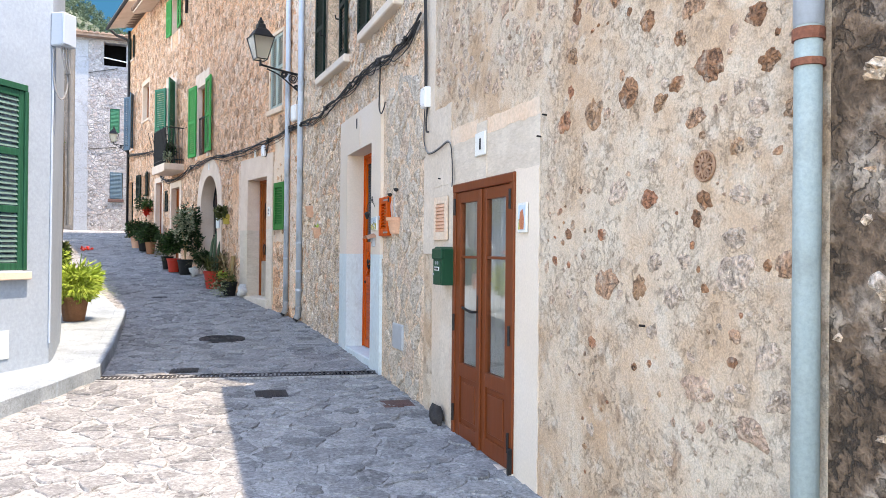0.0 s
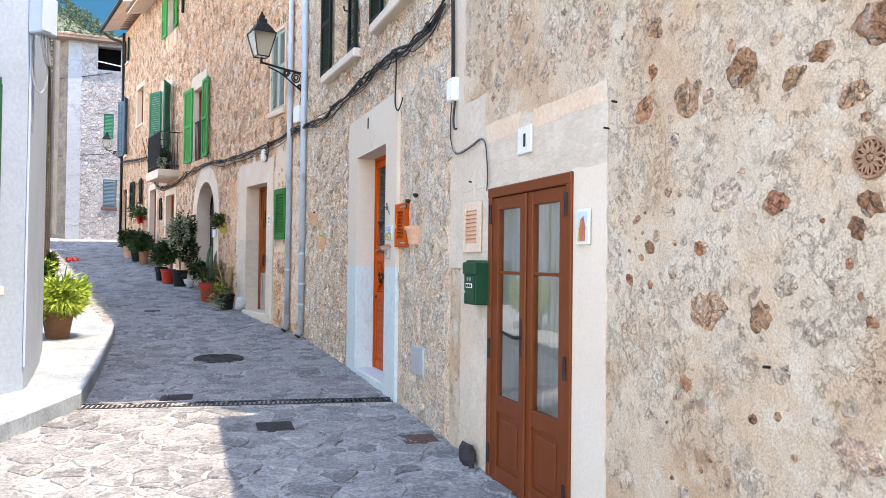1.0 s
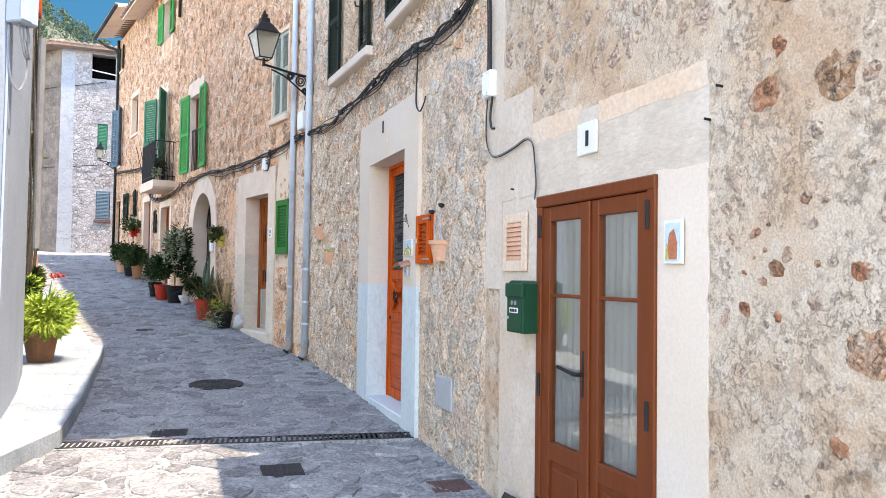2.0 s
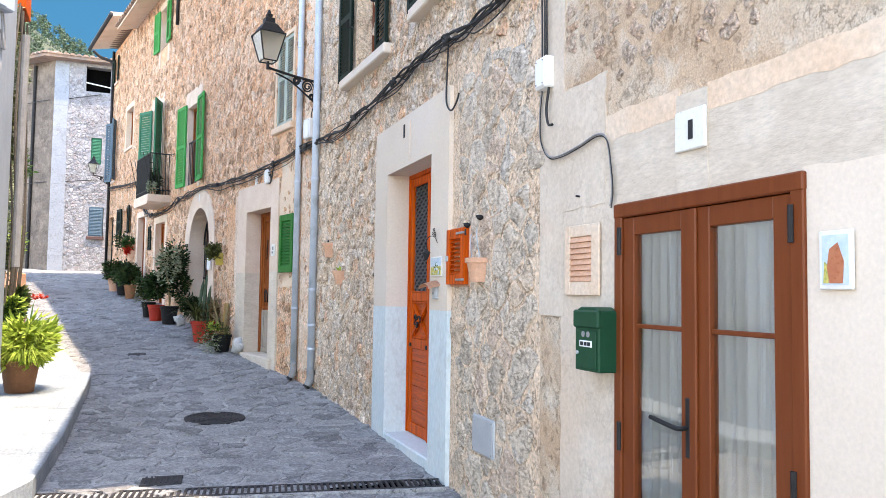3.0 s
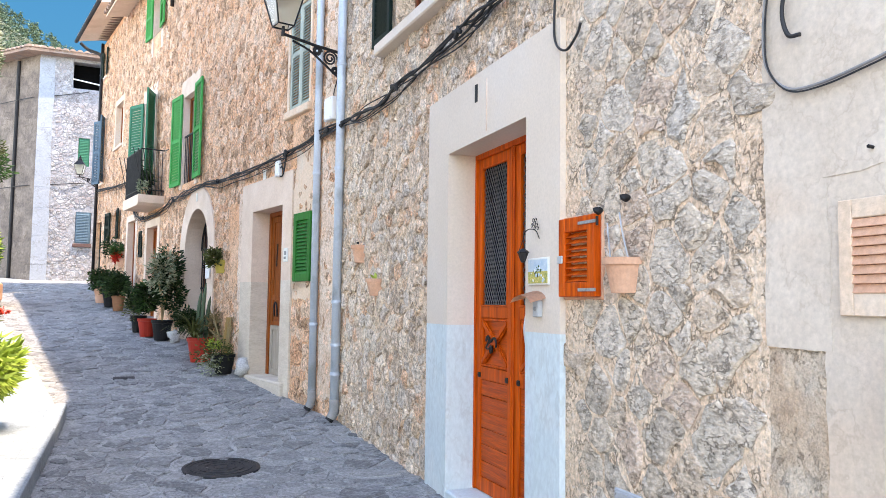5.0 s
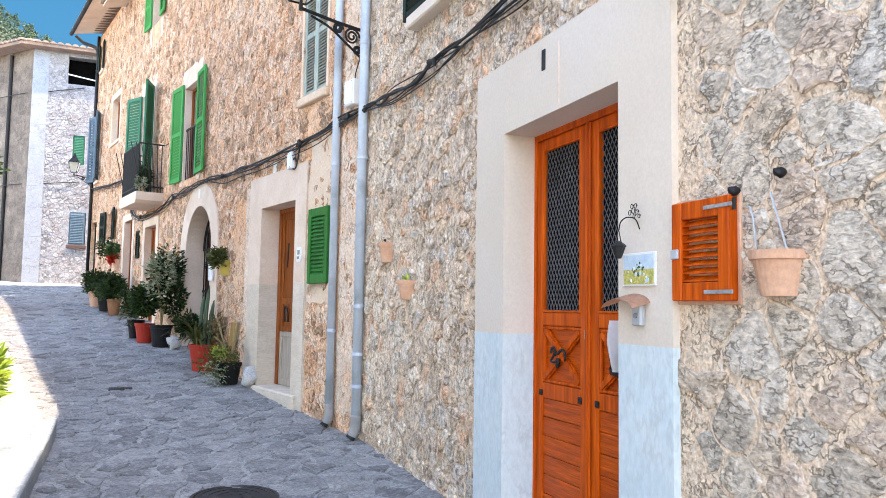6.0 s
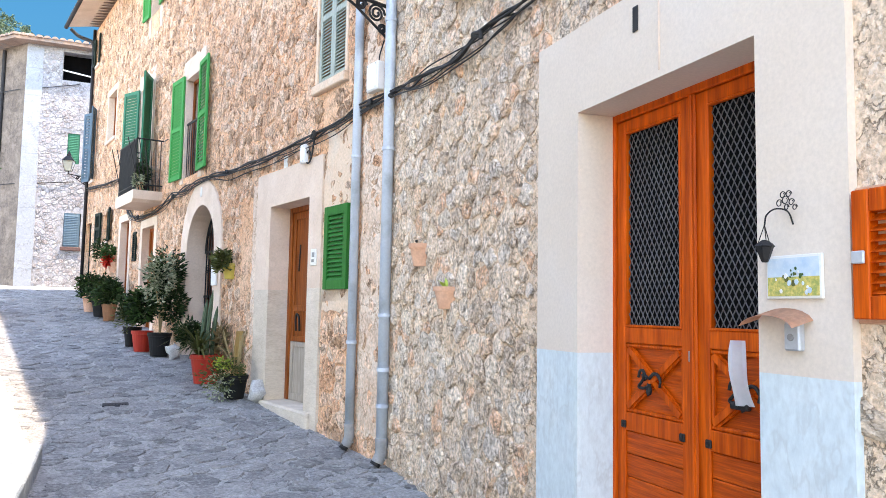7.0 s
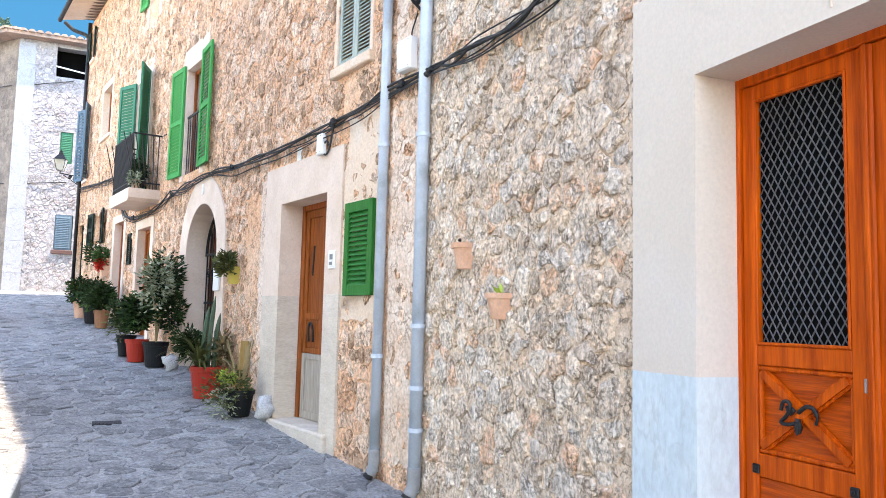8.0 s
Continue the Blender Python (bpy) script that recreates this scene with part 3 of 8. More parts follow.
def cells(x0, x1, y0, y1, dx, dy, jitter, rng):
    """Irregular stones that fill a field: each an outline round its own seed."""
    nx, ny = max(2, int((x1 - x0) / dx)), max(2, int((y1 - y0) / dy))
    seeds, heavy = {}, {}
    for j in range(-1, ny + 1):
        shift = rng.uniform(0, 1)
        for i in range(-1, nx + 1):
            heavy[i, j] = rng.uniform(-0.15, 0.15)
            seeds[i, j] = (x0 + (i + 0.5 + (0.5 if j % 2 else 0) + 0.3 * (shift - 0.5) + rng.uniform(-jitter, jitter)) * dx, y0 + (j + 0.5 + rng.uniform(-jitter, jitter) * 0.9) * dy)
    out = []
    for j in range(ny):
        for i in range(nx):
            cx, cy = seeds[i, j]
            poly = [(cx - 1.5 * dx, cy - 1.6 * dy), (cx + 1.5 * dx, cy - 1.6 * dy), (cx + 1.5 * dx, cy + 1.6 * dy), (cx - 1.5 * dx, cy + 1.6 * dy)]
            for dj in (-2, -1, 0, 1, 2):
                for di in (-2, -1, 0, 1, 2):
                    s = seeds.get((i + di, j + dj))
                    if s is None or (di == 0 and dj == 0):
                        continue
                    ex, ey = s[0] - cx, s[1] - cy
                    share = 0.5 + heavy[i, j] - heavy[i + di, j + dj]
                    mx, my = cx + ex * share, cy + ey * share
                    side = [(p[0] - mx) * ex + (p[1] - my) * ey for p in poly]
                    if max(side) <= 0:
                        continue
                    cut = []
                    for a in range(len(poly)):
                        b = (a + 1) % len(poly)
                        if side[a] <= 0:
                            cut.append(poly[a])
                        if (side[a] < 0 < side[b]) or (side[b] < 0 < side[a]):
                            t = side[a] / (side[a] - side[b])
                            cut.append((poly[a][0] + t * (poly[b][0] - poly[a][0]), poly[a][1] + t * (poly[b][1] - poly[a][1])))
                    poly = cut
                    if len(poly) < 3:
                        break
                if len(poly) < 3:
                    break
            if len(poly) >= 3:
                out.append((cx, cy, poly))
    return out


def rounded(poly, gap):
    """Corners cut off, and drawn in by the joint."""
    cx, cy = sum(p[0] for p in poly) / len(poly), sum(p[1] for p in poly) / len(poly)
    soft = []
    for a, b in zip(poly, poly[1:] + poly[:1]):
        if math.hypot(a[0] - b[0], a[1] - b[1]) < 0.02:
            soft.append(((a[0] + b[0]) / 2, (a[1] + b[1]) / 2))
            continue
        soft += [(a[0] * 0.76 + b[0] * 0.24, a[1] * 0.76 + b[1] * 0.24), (a[0] * 0.24 + b[0] * 0.76, a[1] * 0.24 + b[1] * 0.76)]
    out = []
    for x, y in soft:
        d = math.hypot(x - cx, y - cy)
        k = max(0.3, 1 - gap / max(d, 1e-4))
        out.append((cx + (x - cx) * k, cy + (y - cy) * k))
    return cx, cy, out


def stone(poly, gap, high, rng, back=0.012, inset=0.75):
    """Vertices and faces of one stone about its own middle; height along +z."""
    cx, cy, ring = rounded(poly, gap)
    n = len(ring)
    tx, ty = rng.uniform(-0.06, 0.06), rng.uniform(-0.06, 0.06)
    v = [(x - cx, y - cy, -back) for x, y in ring]
    v += [((x - cx) * 0.94, (y - cy) * 0.94, high * 0.6) for x, y in ring]
    v += [((x - cx) * inset, (y - cy) * inset, high * rng.uniform(0.85, 1.2) + (x - cx) * tx + (y - cy) * ty) for x, y in ring]
    f = [tuple(a + n * r for a in (i, (i + 1) % n)) + tuple(a + n * (r + 1) for a in ((i + 1) % n, i)) for r in (0, 1) for i in range(n)]
    f.append(tuple(range(2 * n, 3 * n)))
    return cx, cy, v, f


def raw_mesh(name, v, f, material):
    me = bpy.data.meshes.new(name)
    me.from_pydata(v, [], f)
    me.materials.append(material)
    return me


def wall_stones(parent, frame_m, u0, u1, z0, z1, du, dz, gap, high, m_piece, m_rest, near, skip, seed, floor=None, limit=290, jitter=0.36):
    """Rubble on a wall: single stones in the stretch `near` (u0, u1, z0, z1), the rest joined."""
    rng = random.Random(seed)
    v_all, f_all, count = [], [], 0
    to_wall = Matrix(((-1, 0, 0, 0), (0, 0, -1, 0), (0, 1, 0, 0), (0, 0, 0, 1)))
    for cx, cy, poly in cells(u0, u1, z0, z1, du, dz, jitter, rng):
        if any(a < cx < b and c < cy < d for a, b, c, d in skip) or cx < u0 + 0.03 or cx > u1 - 0.03:
            continue
        if floor and cy < floor(cx) - 0.1:
            continue
        mx, my, v, f = stone(ragged(poly, rng), gap * rng.uniform(0.3, 2.2), high * rng.uniform(0.2, 1.8), rng, inset=rng.uniform(0.6, 0.85))
        if near[0] < cx < near[1] and near[2] < cy < near[3] and count < limit:
            count += 1
            ob = new("stone", raw_mesh("stone", v, f, m_piece))
            ob.parent = parent
            ob.matrix_basis = Matrix.Translation((-mx, 0, my)) @ to_wall
        else:
            base = len(v_all)
            v_all += [(-(x + mx), -z, y + my) for x, y, z in v]
            f_all += [tuple(i + base for i in q) for q in f]
    if v_all:
        rest = new("rubble_stones", raw_mesh("rubble_stones", v_all, f_all, m_rest))
        rest.parent = parent
        tagged(rest, kind="stuff")

# ---- ground ----
def ground_sheet():
    xs = [-600, -150, -40, -12, -5, -2, -0.5, 1, 2.6, 4, 12, 40, 150, 600]
    ys = [-500, -120, -40, -8, -4, 0, 2, 4.5, 6, 8.1, 10.1, 11.3, 12.5, 13.8, 15, 16.3, 18.5, 20.5, 22.7, 25, 27, 30, 34, 40, 70, 120, 300, 700]
    bm = bmesh.new()
    grid = [[bm.verts.new((x, y, gz(y) - 0.005)) for x in xs] for y in ys]
    for j in range(len(ys) - 1):
        for i in range(len(xs) - 1):
            bm.faces.new((grid[j][i], grid[j][i + 1], grid[j + 1][i + 1], grid[j + 1][i]))
    return single("ground", bm, M_JOINT, Matrix(), "pale mortar bed of the stone-paved village street", "ground", kind="structure")


ground = ground_sheet()


# edge of the raised pavement, near to far
KERB = [(-4.5, 2.6), (-2.2, 4.9), (-0.90, 6.95), (-0.54, 7.65), (-0.22, 8.35), (-0.12, 9.8), (-0.04, 12.0), (0.0, 13.1), (-0.10, 13.18), (-0.42, 15.2), (-0.66, 16.6), (-1.08, 18.6), (-1.5, 20.5), (-2.1, 24.0), (-2.9, 28.0)]


def kerb_x(y):
    return float(np.interp(y, [p[1] for p in KERB], [p[0] for p in KERB]))


def paving():
    rng = random.Random(4)
    v_all, f_all, count = [], [], 0
    for cx, cy, poly in cells(-4.6, 3.0, -7.5, 29.6, 0.27, 0.175, 0.46, rng):
        if cx < kerb_x(cy) + 0.03 and cy > 2.6 or cy < 2.6 and cx < -4.5:
            continue
        wall_x = 2.384 + 0.0463 * (cy - 4.541) if cy < 9.93 else (2.63 if cy < 12.35 else 2.615 - 0.176 * (cy - 12.35))
        if cx > wall_x + 0.1 and cy < 27.3:
            continue
        if 7.75 < cy < 8.55 and abs(cy - (8.40 - 0.2 * (cx + 0.2))) < 0.09:
            continue
        mx, my, v, f = stone(ragged(poly, rng), 0.009 * rng.uniform(0.3, 2.0), 0.007 * rng.uniform(0.5, 1.7), rng, back=0.02, inset=0.9)
        slope = (gz(my + 0.2) - gz(my - 0.2)) / 0.4
        v = [(x, y, z * 0.9 + y * slope + (0.0 if z > 0 else 0)) for x, y, z in v]
        if 4.6 < cy < 9.0 and count < 295:
            count += 1
            ob = new("paving_stone", raw_mesh("paving_stone", v, f, M_PAVE_O))
            ob.parent = ground
            ob.location = (mx, my, gz(my) - 0.004)
        else:
            base = len(v_all)
            v_all += [(x + mx, y + my, z + gz(my) - 0.004) for x, y, z in v]
            f_all += [tuple(i + base for i in q) for q in f]
    rest = new("far_paving_stones", raw_mesh("far_paving_stones", v_all, f_all, M_PAVE_I))
    rest.parent = ground
    tagged(rest, kind="stuff")


def pavement():
    bm = bmesh.new()
    pts = []
    for (x0, y0), (x1, y1) in zip(KERB, KERB[1:]):
        for s in range(4):
            pts.append((x0 + (x1 - x0) * s / 4, y0 + (y1 - y0) * s / 4))
    pts.append(KERB[-1])
    rows = []
    for x, y in pts:
        h = gz(y) + 0.13
        rows.append([bm.verts.new(p) for p in ((x, y, gz(y) - 0.1), (x + 0.004, y, h - 0.02), (x - 0.02, y, h), (x - 0.16, y, h + 0.004), (x - 5.5, y + 0.5, h + 0.01))])
    for a, b in zip(rows, rows[1:]):
        for i in range(4):
            bm.faces.new((a[i], b[i], b[i + 1], a[i + 1]))
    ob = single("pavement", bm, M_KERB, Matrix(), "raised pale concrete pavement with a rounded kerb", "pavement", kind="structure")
    # kerb stones along the edge
    rng = random.Random(8)
    for (x0, y0), (x1, y1) in zip(KERB[1:7], KERB[2:8]):
        length = math.hypot(x1 - x0, y1 - y0)
        n = max(1, round(length / 0.6))
        for i in range(n):
            a, b = i / n, (i + 1) / n
            p, q = Vector((x0 + (x1 - x0) * a, y0 + (y1 - y0) * a)), Vector((x0 + (x1 - x0) * b, y0 + (y1 - y0) * b))
            d = (q - p).normalized()
            side = Vector((-d.y, d.x))
            bmk = bmesh.new()
            w = 0.155 + rng.uniform(-0.01, 0.01)
            e = 0.004
            cor = [p + d * e - side * 0.012, q - d * e - side * 0.012, q - d * e + side * w, p + d * e + side * w]
            mid = (p + q) / 2
            low = [bmk.verts.new((c.x - mid.x, c.y - mid.y, gz(c.y) - 0.06 - gz(mid.y))) for c in cor]
            top = [bmk.verts.new((c.x - mid.x, c.y - mid.y, gz(c.y) + 0.142 + rng.uniform(-0.003, 0.003) - gz(mid.y))) for c in cor]
            bmk.faces.new(top)
            for k in range(4):
                bmk.faces.new((low[k], low[(k + 1) % 4], top[(k + 1) % 4], top[k]))
            bmesh.ops.bevel(bmk, geom=bmk.edges[:], offset=0.012, segments=1, affect="EDGES")
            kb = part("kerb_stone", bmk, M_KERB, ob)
            kb.location = (mid.x, mid.y, gz(mid.y))
    return ob


pavement()


# ---- the row of houses ----
def row_y(k, u):
    return at(k, u).translation.y


GLASS_DOOR = (10.55, 11.67, 0.2, 2.41)
ORANGE_DOOR = (14.25, 15.505, 0.2, 3.11)
WIN_NEAR = (13.66, 14.42, 4.42, 5.75)
WIN_MID = (0.06, 0.86, 4.40, 5.78)
OLD_DOOR = (1.62, 2.71, 0.4, 3.23)
ARCH = (4.72, 6.06, 0.6, 3.53)
WIN_GREEN = (5.70, 6.52, 4.06, 5.65)
BALCONY_DOOR = (8.72, 9.62, 4.03, 6.2)
DOOR_A = (8.12, 9.0, 0.8, 3.48)
DOOR_B = (10.1, 10.9, 1.0, 3.75)
DOOR_C = (14.3, 14.95, 1.2, 4.05)
WIN_BROWN = (12.0, 12.9, 5.75, 6.82)
WIN_DARK = (12.2, 12.9, 3.45, 4.15)
WIN_TOP = (8.45, 9.15, 7.5, 8.45)
WIN_BLUE = (14.34, 14.74, 5.10, 6.82)
WIN_GREY = (0.93, 1.56, 4.37, 5.66)
WIN_FAR_TOP = (14.4, 14.75, 8.0, 8.7)


def row_wall(name, k, u0, u1, top, holes, material, label, thick=0.45):
    bm = wall_grid(u0, u1, -1.0, top, holes, thick)
    return single(name, bm, material, at(k, 0), label, "wall", kind="structure")


wall_old = row_wall("wall_1", 0, 0.0, 8.02, 5.3, [], M_OLDWALL, "rough earth-mortared rubble wall beside a downpipe")
wall_near = row_wall("wall_2", 0, 8.02, 12.46, 5.3, [GLASS_DOOR], M_RENDER, "old peach lime render with exposed brown stones")
wall_mid = row_wall("wall_3", 0, 12.46, 15.947, 8.2, [ORANGE_DOOR, WIN_NEAR], M_MORTAR, "tall pale rubble stone house wall")
wall_bend = row_wall("wall_4", 1, 0.0, 2.42, 8.2, [WIN_MID], M_MORTAR, "pale rubble stone wall with flush mortar")
wall_far = row_wall("wall_5", 2, 0.0, 15.1, 9.0, [OLD_DOOR, ARCH, WIN_GREEN, BALCONY_DOOR, DOOR_A, DOOR_B, DOOR_C, WIN_BROWN, WIN_DARK, WIN_TOP, WIN_BLUE, WIN_GREY, WIN_FAR_TOP], M_MORTAR_B, "long warm ochre rubble stone row of old houses")


def closing_walls():
    # rooms behind the fronts: added plain walls, near black, that keep the light out
    for k, u0, u1, top in ((0, 0.0, 12.40, 5.3), (0, 12.52, 15.9, 8.2), (1, 0.02, 2.4, 8.2), (2, 0.05, 15.1, 9.0)):
        bm = box(-u1, -u0, 3.0, 3.2, -1, top)
        single("wall_back", bm, M_DARK, at(k, 0), "added near-black back wall that keeps a house dark", "wall", kind="structure")
    for k, u, top in ((0, 0.02, 5.3), (0, 12.35, 5.3), (0, 12.6, 8.2), (1, 2.3, 8.2), (2, 0.2, 8.9), (2, 4.0, 8.9), (2, 7.4, 8.9), (2, 11.2, 8.9)):
        bm = box(-u - 0.05, -u + 0.05, 0.46, 3.0, -1, top)
        single("wall_cross", bm, M_DARK, at(k, 0), "added near-black cross wall that keeps a house dark", "wall", kind="structure")
    bm = box(-15.1, -14.7, 0.46, 6.0, -1, 9.0)
    single("wall_end", bm, M_MORTAR_B, at(2, 0), "warm ochre stone end wall of the row", "wall", kind="structure")
    for k, u0, u1, z in ((0, 12.7, 15.9, 3.6), (2, 0.3, 14.7, 3.85), (2, 0.3, 14.7, 6.9), (0, 8.2, 12.3, 2.9)):
        bm = box(-u1, -u0, 0.46, 3.0, z, z + 0.15)
        single("ceiling", bm, M_DARK, at(k, 0), "added near-black floor that keeps a house dark between storeys", "ceiling", kind="structure")


closing_walls()


def roof(k, u0, u1, z, over, label, tiles=True):
    """A low tiled roof with a projecting eave."""
    ob = thing("roof", at(k, 0), label, "roof", kind="structure")
    slab = bmesh.new()
    pts = [(-over, z - 0.05), (-over, z), (3.3, z + 1.0), (3.3, z + 0.9)]
    a = [slab.verts.new((-u0, y, h)) for y, h in pts]
    b = [slab.verts.new((-u1, y, h)) for y, h in pts]
    slab.faces.new(a)
    slab.faces.new(b[::-1])
    for i in range(4):
        slab.faces.new((a[i], b[i], b[(i + 1) % 4], a[(i + 1) % 4]))
    part("soffit", slab, M_LIMESTONE, ob, "plastered eave underside")
    if tiles:
        n = int((u1 - u0) / 0.21)
        proto = None
        for i in range(n):
            if proto is None:
                bm = bmesh.new()
                rings = []
                for y, h in ((-over - 0.06, z - 0.02), (0.4, z + 0.10)):
                    rings.append([[bm.verts.new((r * math.cos(t), y, h + 0.02 + r * 0.8 * math.sin(t))) for t in (math.pi * s / 6 for s in range(7))] for r in (0.095, 0.075)])
                for s in range(6):
                    bm.faces.new((rings[0][0][s], rings[0][0][s + 1], rings[1][0][s + 1], rings[1][0][s]))
                    bm.faces.new((rings[0][1][s + 1], rings[0][1][s], rings[1][1][s], rings[1][1][s + 1]))
                    bm.faces.new((rings[0][0][s + 1], rings[0][0][s], rings[0][1][s], rings[0][1][s + 1]))
                proto = mesh_of(bm, "roof_tile", M_TILE)
            t = new("roof_tile", proto)
            t.parent = ob
            t.location = (-(u0 + 0.1 + i * 0.21), 0, 0)
    return ob


roof(0, 0.0, 12.40, 5.3, 0.33, "unseen tiled roof added to keep the house dark inside with a short eave", tiles=False)
roof(0, 12.43, 15.94, 8.2, 0.70, "clay-tiled roof of the tall stone house", tiles=False)
roof(1, 0.0, 2.42, 8.2, 0.68, "clay-tiled roof of the tall stone house", tiles=False)
roof(2, -0.3, 11.9, 8.75, 0.5, "clay-tiled eave of the ochre row")
roof(2, 11.9, 15.3, 9.1, 0.62, "weathered clay-tiled eave with a wide pale soffit")


def surround(k, opening, out, material, label, proud=0.03, deep=0.28, sill=None, low=None, low_z=0.0, name="door_surround"):
    """Plaster or stone round an opening: two jambs and a lintel, lining the reveal. low: a material for the part under low_z."""
    a, b, _, top = opening
    oa, ob_, otop, base = out
    th = thing(name, at(k, 0), label, "surround", kind="structure")

    def jamb(x0, x1, z0, z1, m, nm):
        part(nm, box(-x1, -x0, -proud, deep, z0, z1), m, th)

    e = 0.012
    for x0, x1 in ((oa, a + e), (b - e, ob_)):
        if low:
            jamb(x0, x1, base, low_z, low, "jamb_base")
            jamb(x0, x1, low_z, top - e, material, "jamb")
        else:
            jamb(x0, x1, base, top - e, material, "jamb")
    part("lintel", box(-ob_, -oa, -proud, deep, top - e, otop), material, th)
    return th


def worn_panel(u0, u1, z0, z1, wear, front):
    """A thin coat of plaster with chipped edges."""
    rng = random.Random(int(u0 * 100 + z0 * 7))
    pts = []
    for (xa, za), (xb, zb) in (((u0, z0), (u1, z0)), ((u1, z0), (u1, z1)), ((u1, z1), (u0, z1)), ((u0, z1), (u0, z0))):
        n = max(2, int(math.hypot(xb - xa, zb - za) / 0.07))
        for i in range(n):
            x, z = xa + (xb - xa) * i / n, za + (zb - za) * i / n
            w = wear * rng.random()
            x += w if x <= u0 + 1e-6 else (-w if x >= u1 - 1e-6 else 0)
            z += w if z <= z0 + 1e-6 else (-w if z >= z1 - 1e-6 else 0)
            pts.append((-x, z))
    return prism(pts, front, 0.03)


# near house: plaster panels round the glazed door
near_plaster = thing("door_surround", at(0, 0), "smooth pale plaster panels and stone lintel round the glazed door", "surround", kind="structure")
for nm, u0, u1, z0, z1, m in (("left_panel", 11.66, 12.22, 0.30, 2.47, M_PLASTER), ("corner_panel", 12.18, 12.47, 1.87, 5.2, M_PLASTER), ("right_panel", 10.20, 10.56, 0.30, 2.44, M_CREAM), ("lintel", 10.20, 11.04, 2.405, 2.76, M_GREYSTONE), ("lintel", 11.21, 11.80, 2.405, 2.76, M_GREYSTONE), ("keystone", 11.025, 11.225, 2.405, 2.84, M_GREYSTONE), ("upper_band", 10.20, 11.04, 2.735, 2.86, M_ORANGEWASH), ("upper_band", 11.21, 11.80, 2.735, 2.88, M_ORANGEWASH), ("side_panel", 11.77, 12.21, 2.435, 3.1, M_PLASTER)):
    part(nm, worn_panel(u0, u1, z0, z1, 0.006 if nm in ("lintel", "keystone") else 0.016, {"left_panel": -0.006, "corner_panel": -0.0075, "right_panel": -0.0065, "lintel": -0.005, "keystone": -0.012, "upper_band": -0.0062, "side_panel": -0.009}[nm]), m, near_plaster)

surround(0, ORANGE_DOOR, (13.87, 15.915, 3.55, 0.45), M_CREAM, "cream painted plaster surround with a pale blue base", low=M_BLUE, low_z=1.86, proud=0.035)
surround(2, OLD_DOOR, (1.33, 3.13, 3.62, 0.6), M_LIMESTONE, "pale pink stone door surround with grey stone base blocks", low=M_GREYSTONE, low_z=2.27, proud=0.03)
surround(2, DOOR_A, (7.95, 9.15, 3.62, 0.9), M_LIMESTONE, "plain stone surround of a recessed doorway", proud=0.02)
surround(2, DOOR_B, (9.95, 11.05, 3.88, 1.1), M_LIMESTONE, "plain stone surround of a recessed doorway", proud=0.02)
surround(2, WIN_GREEN, (5.54, 6.67, 5.95, 3.98), M_LIMESTONE, "pale plaster band round a window", proud=0.012, name="window_surround")
surround(2, BALCONY_DOOR, (8.55, 9.8, 6.45, 4.0), M_LIMESTONE, "pale plaster band round a balcony door", proud=0.012, name="window_surround")
surround(2, WIN_TOP, (8.3, 9.3, 8.6, 7.1), M_LIMESTONE, "pale plaster band round a top window", proud=0.012, name="window_surround")
surround(2, WIN_BROWN, (11.9, 13.0, 6.95, 5.62), M_ORANGEWASH, "worn orange plaster round a small window", proud=0.012, name="window_surround")


def plaster_patches():
    """Old orange and pink plaster left between the downpipes and round the green shutter."""
    th = thing("plaster_patch", at(2, 0), "worn orange and pink plaster left on the rubble wall", "plaster", kind="structure")
    for u0, u1, z0, z1, front, m in ((0.03, 0.53, 0.95, 3.80, -0.014, M_PINKWASH), (0.60, 1.30, 3.06, 3.86, -0.013, M_ORANGEWASH), (0.63, 1.34, 2.02, 2.30, -0.012, M_ORANGEWASH), (0.10, 0.50, 3.95, 7.9, -0.012, M_PINKWASH), (3.12, 3.34, 1.1, 3.55, -0.010, M_PINKWASH)):
        part("coat", worn_panel(u0, u1, z0, z1, 0.05, front), m, th)


plaster_patches()


def arch_surround():
    th = thing("arch_surround", at(2, 0), "pale plaster arch with a smooth rounded head", "surround", kind="structure")
    mid, r, spring = 5.39, 0.655, 2.87
    inner = [(mid + r * math.cos(t), spring + r * math.sin(t)) for t in (math.pi * i / 16 for i in range(17))]
    outer = []
    for i in range(17):
        t = math.pi * i / 16
        outer.append((mid + 0.98 * math.cos(t) * (1.0), spring + 1.02 * math.sin(t)))
    for i in range(16):
        p = [inner[i], inner[i + 1], outer[i + 1], outer[i]]
        part("arch_stone", prism([(-u, z) for u, z in p], -0.03, 0.3), M_LIMESTONE, th)
    for x0, x1 in ((mid - 0.98, mid - r), (mid + r, mid + 0.98)):
        part("jamb", box(-x1, -x0, -0.03, 0.3, 0.8, spring), M_LIMESTONE, th)
    return th


arch_surround()

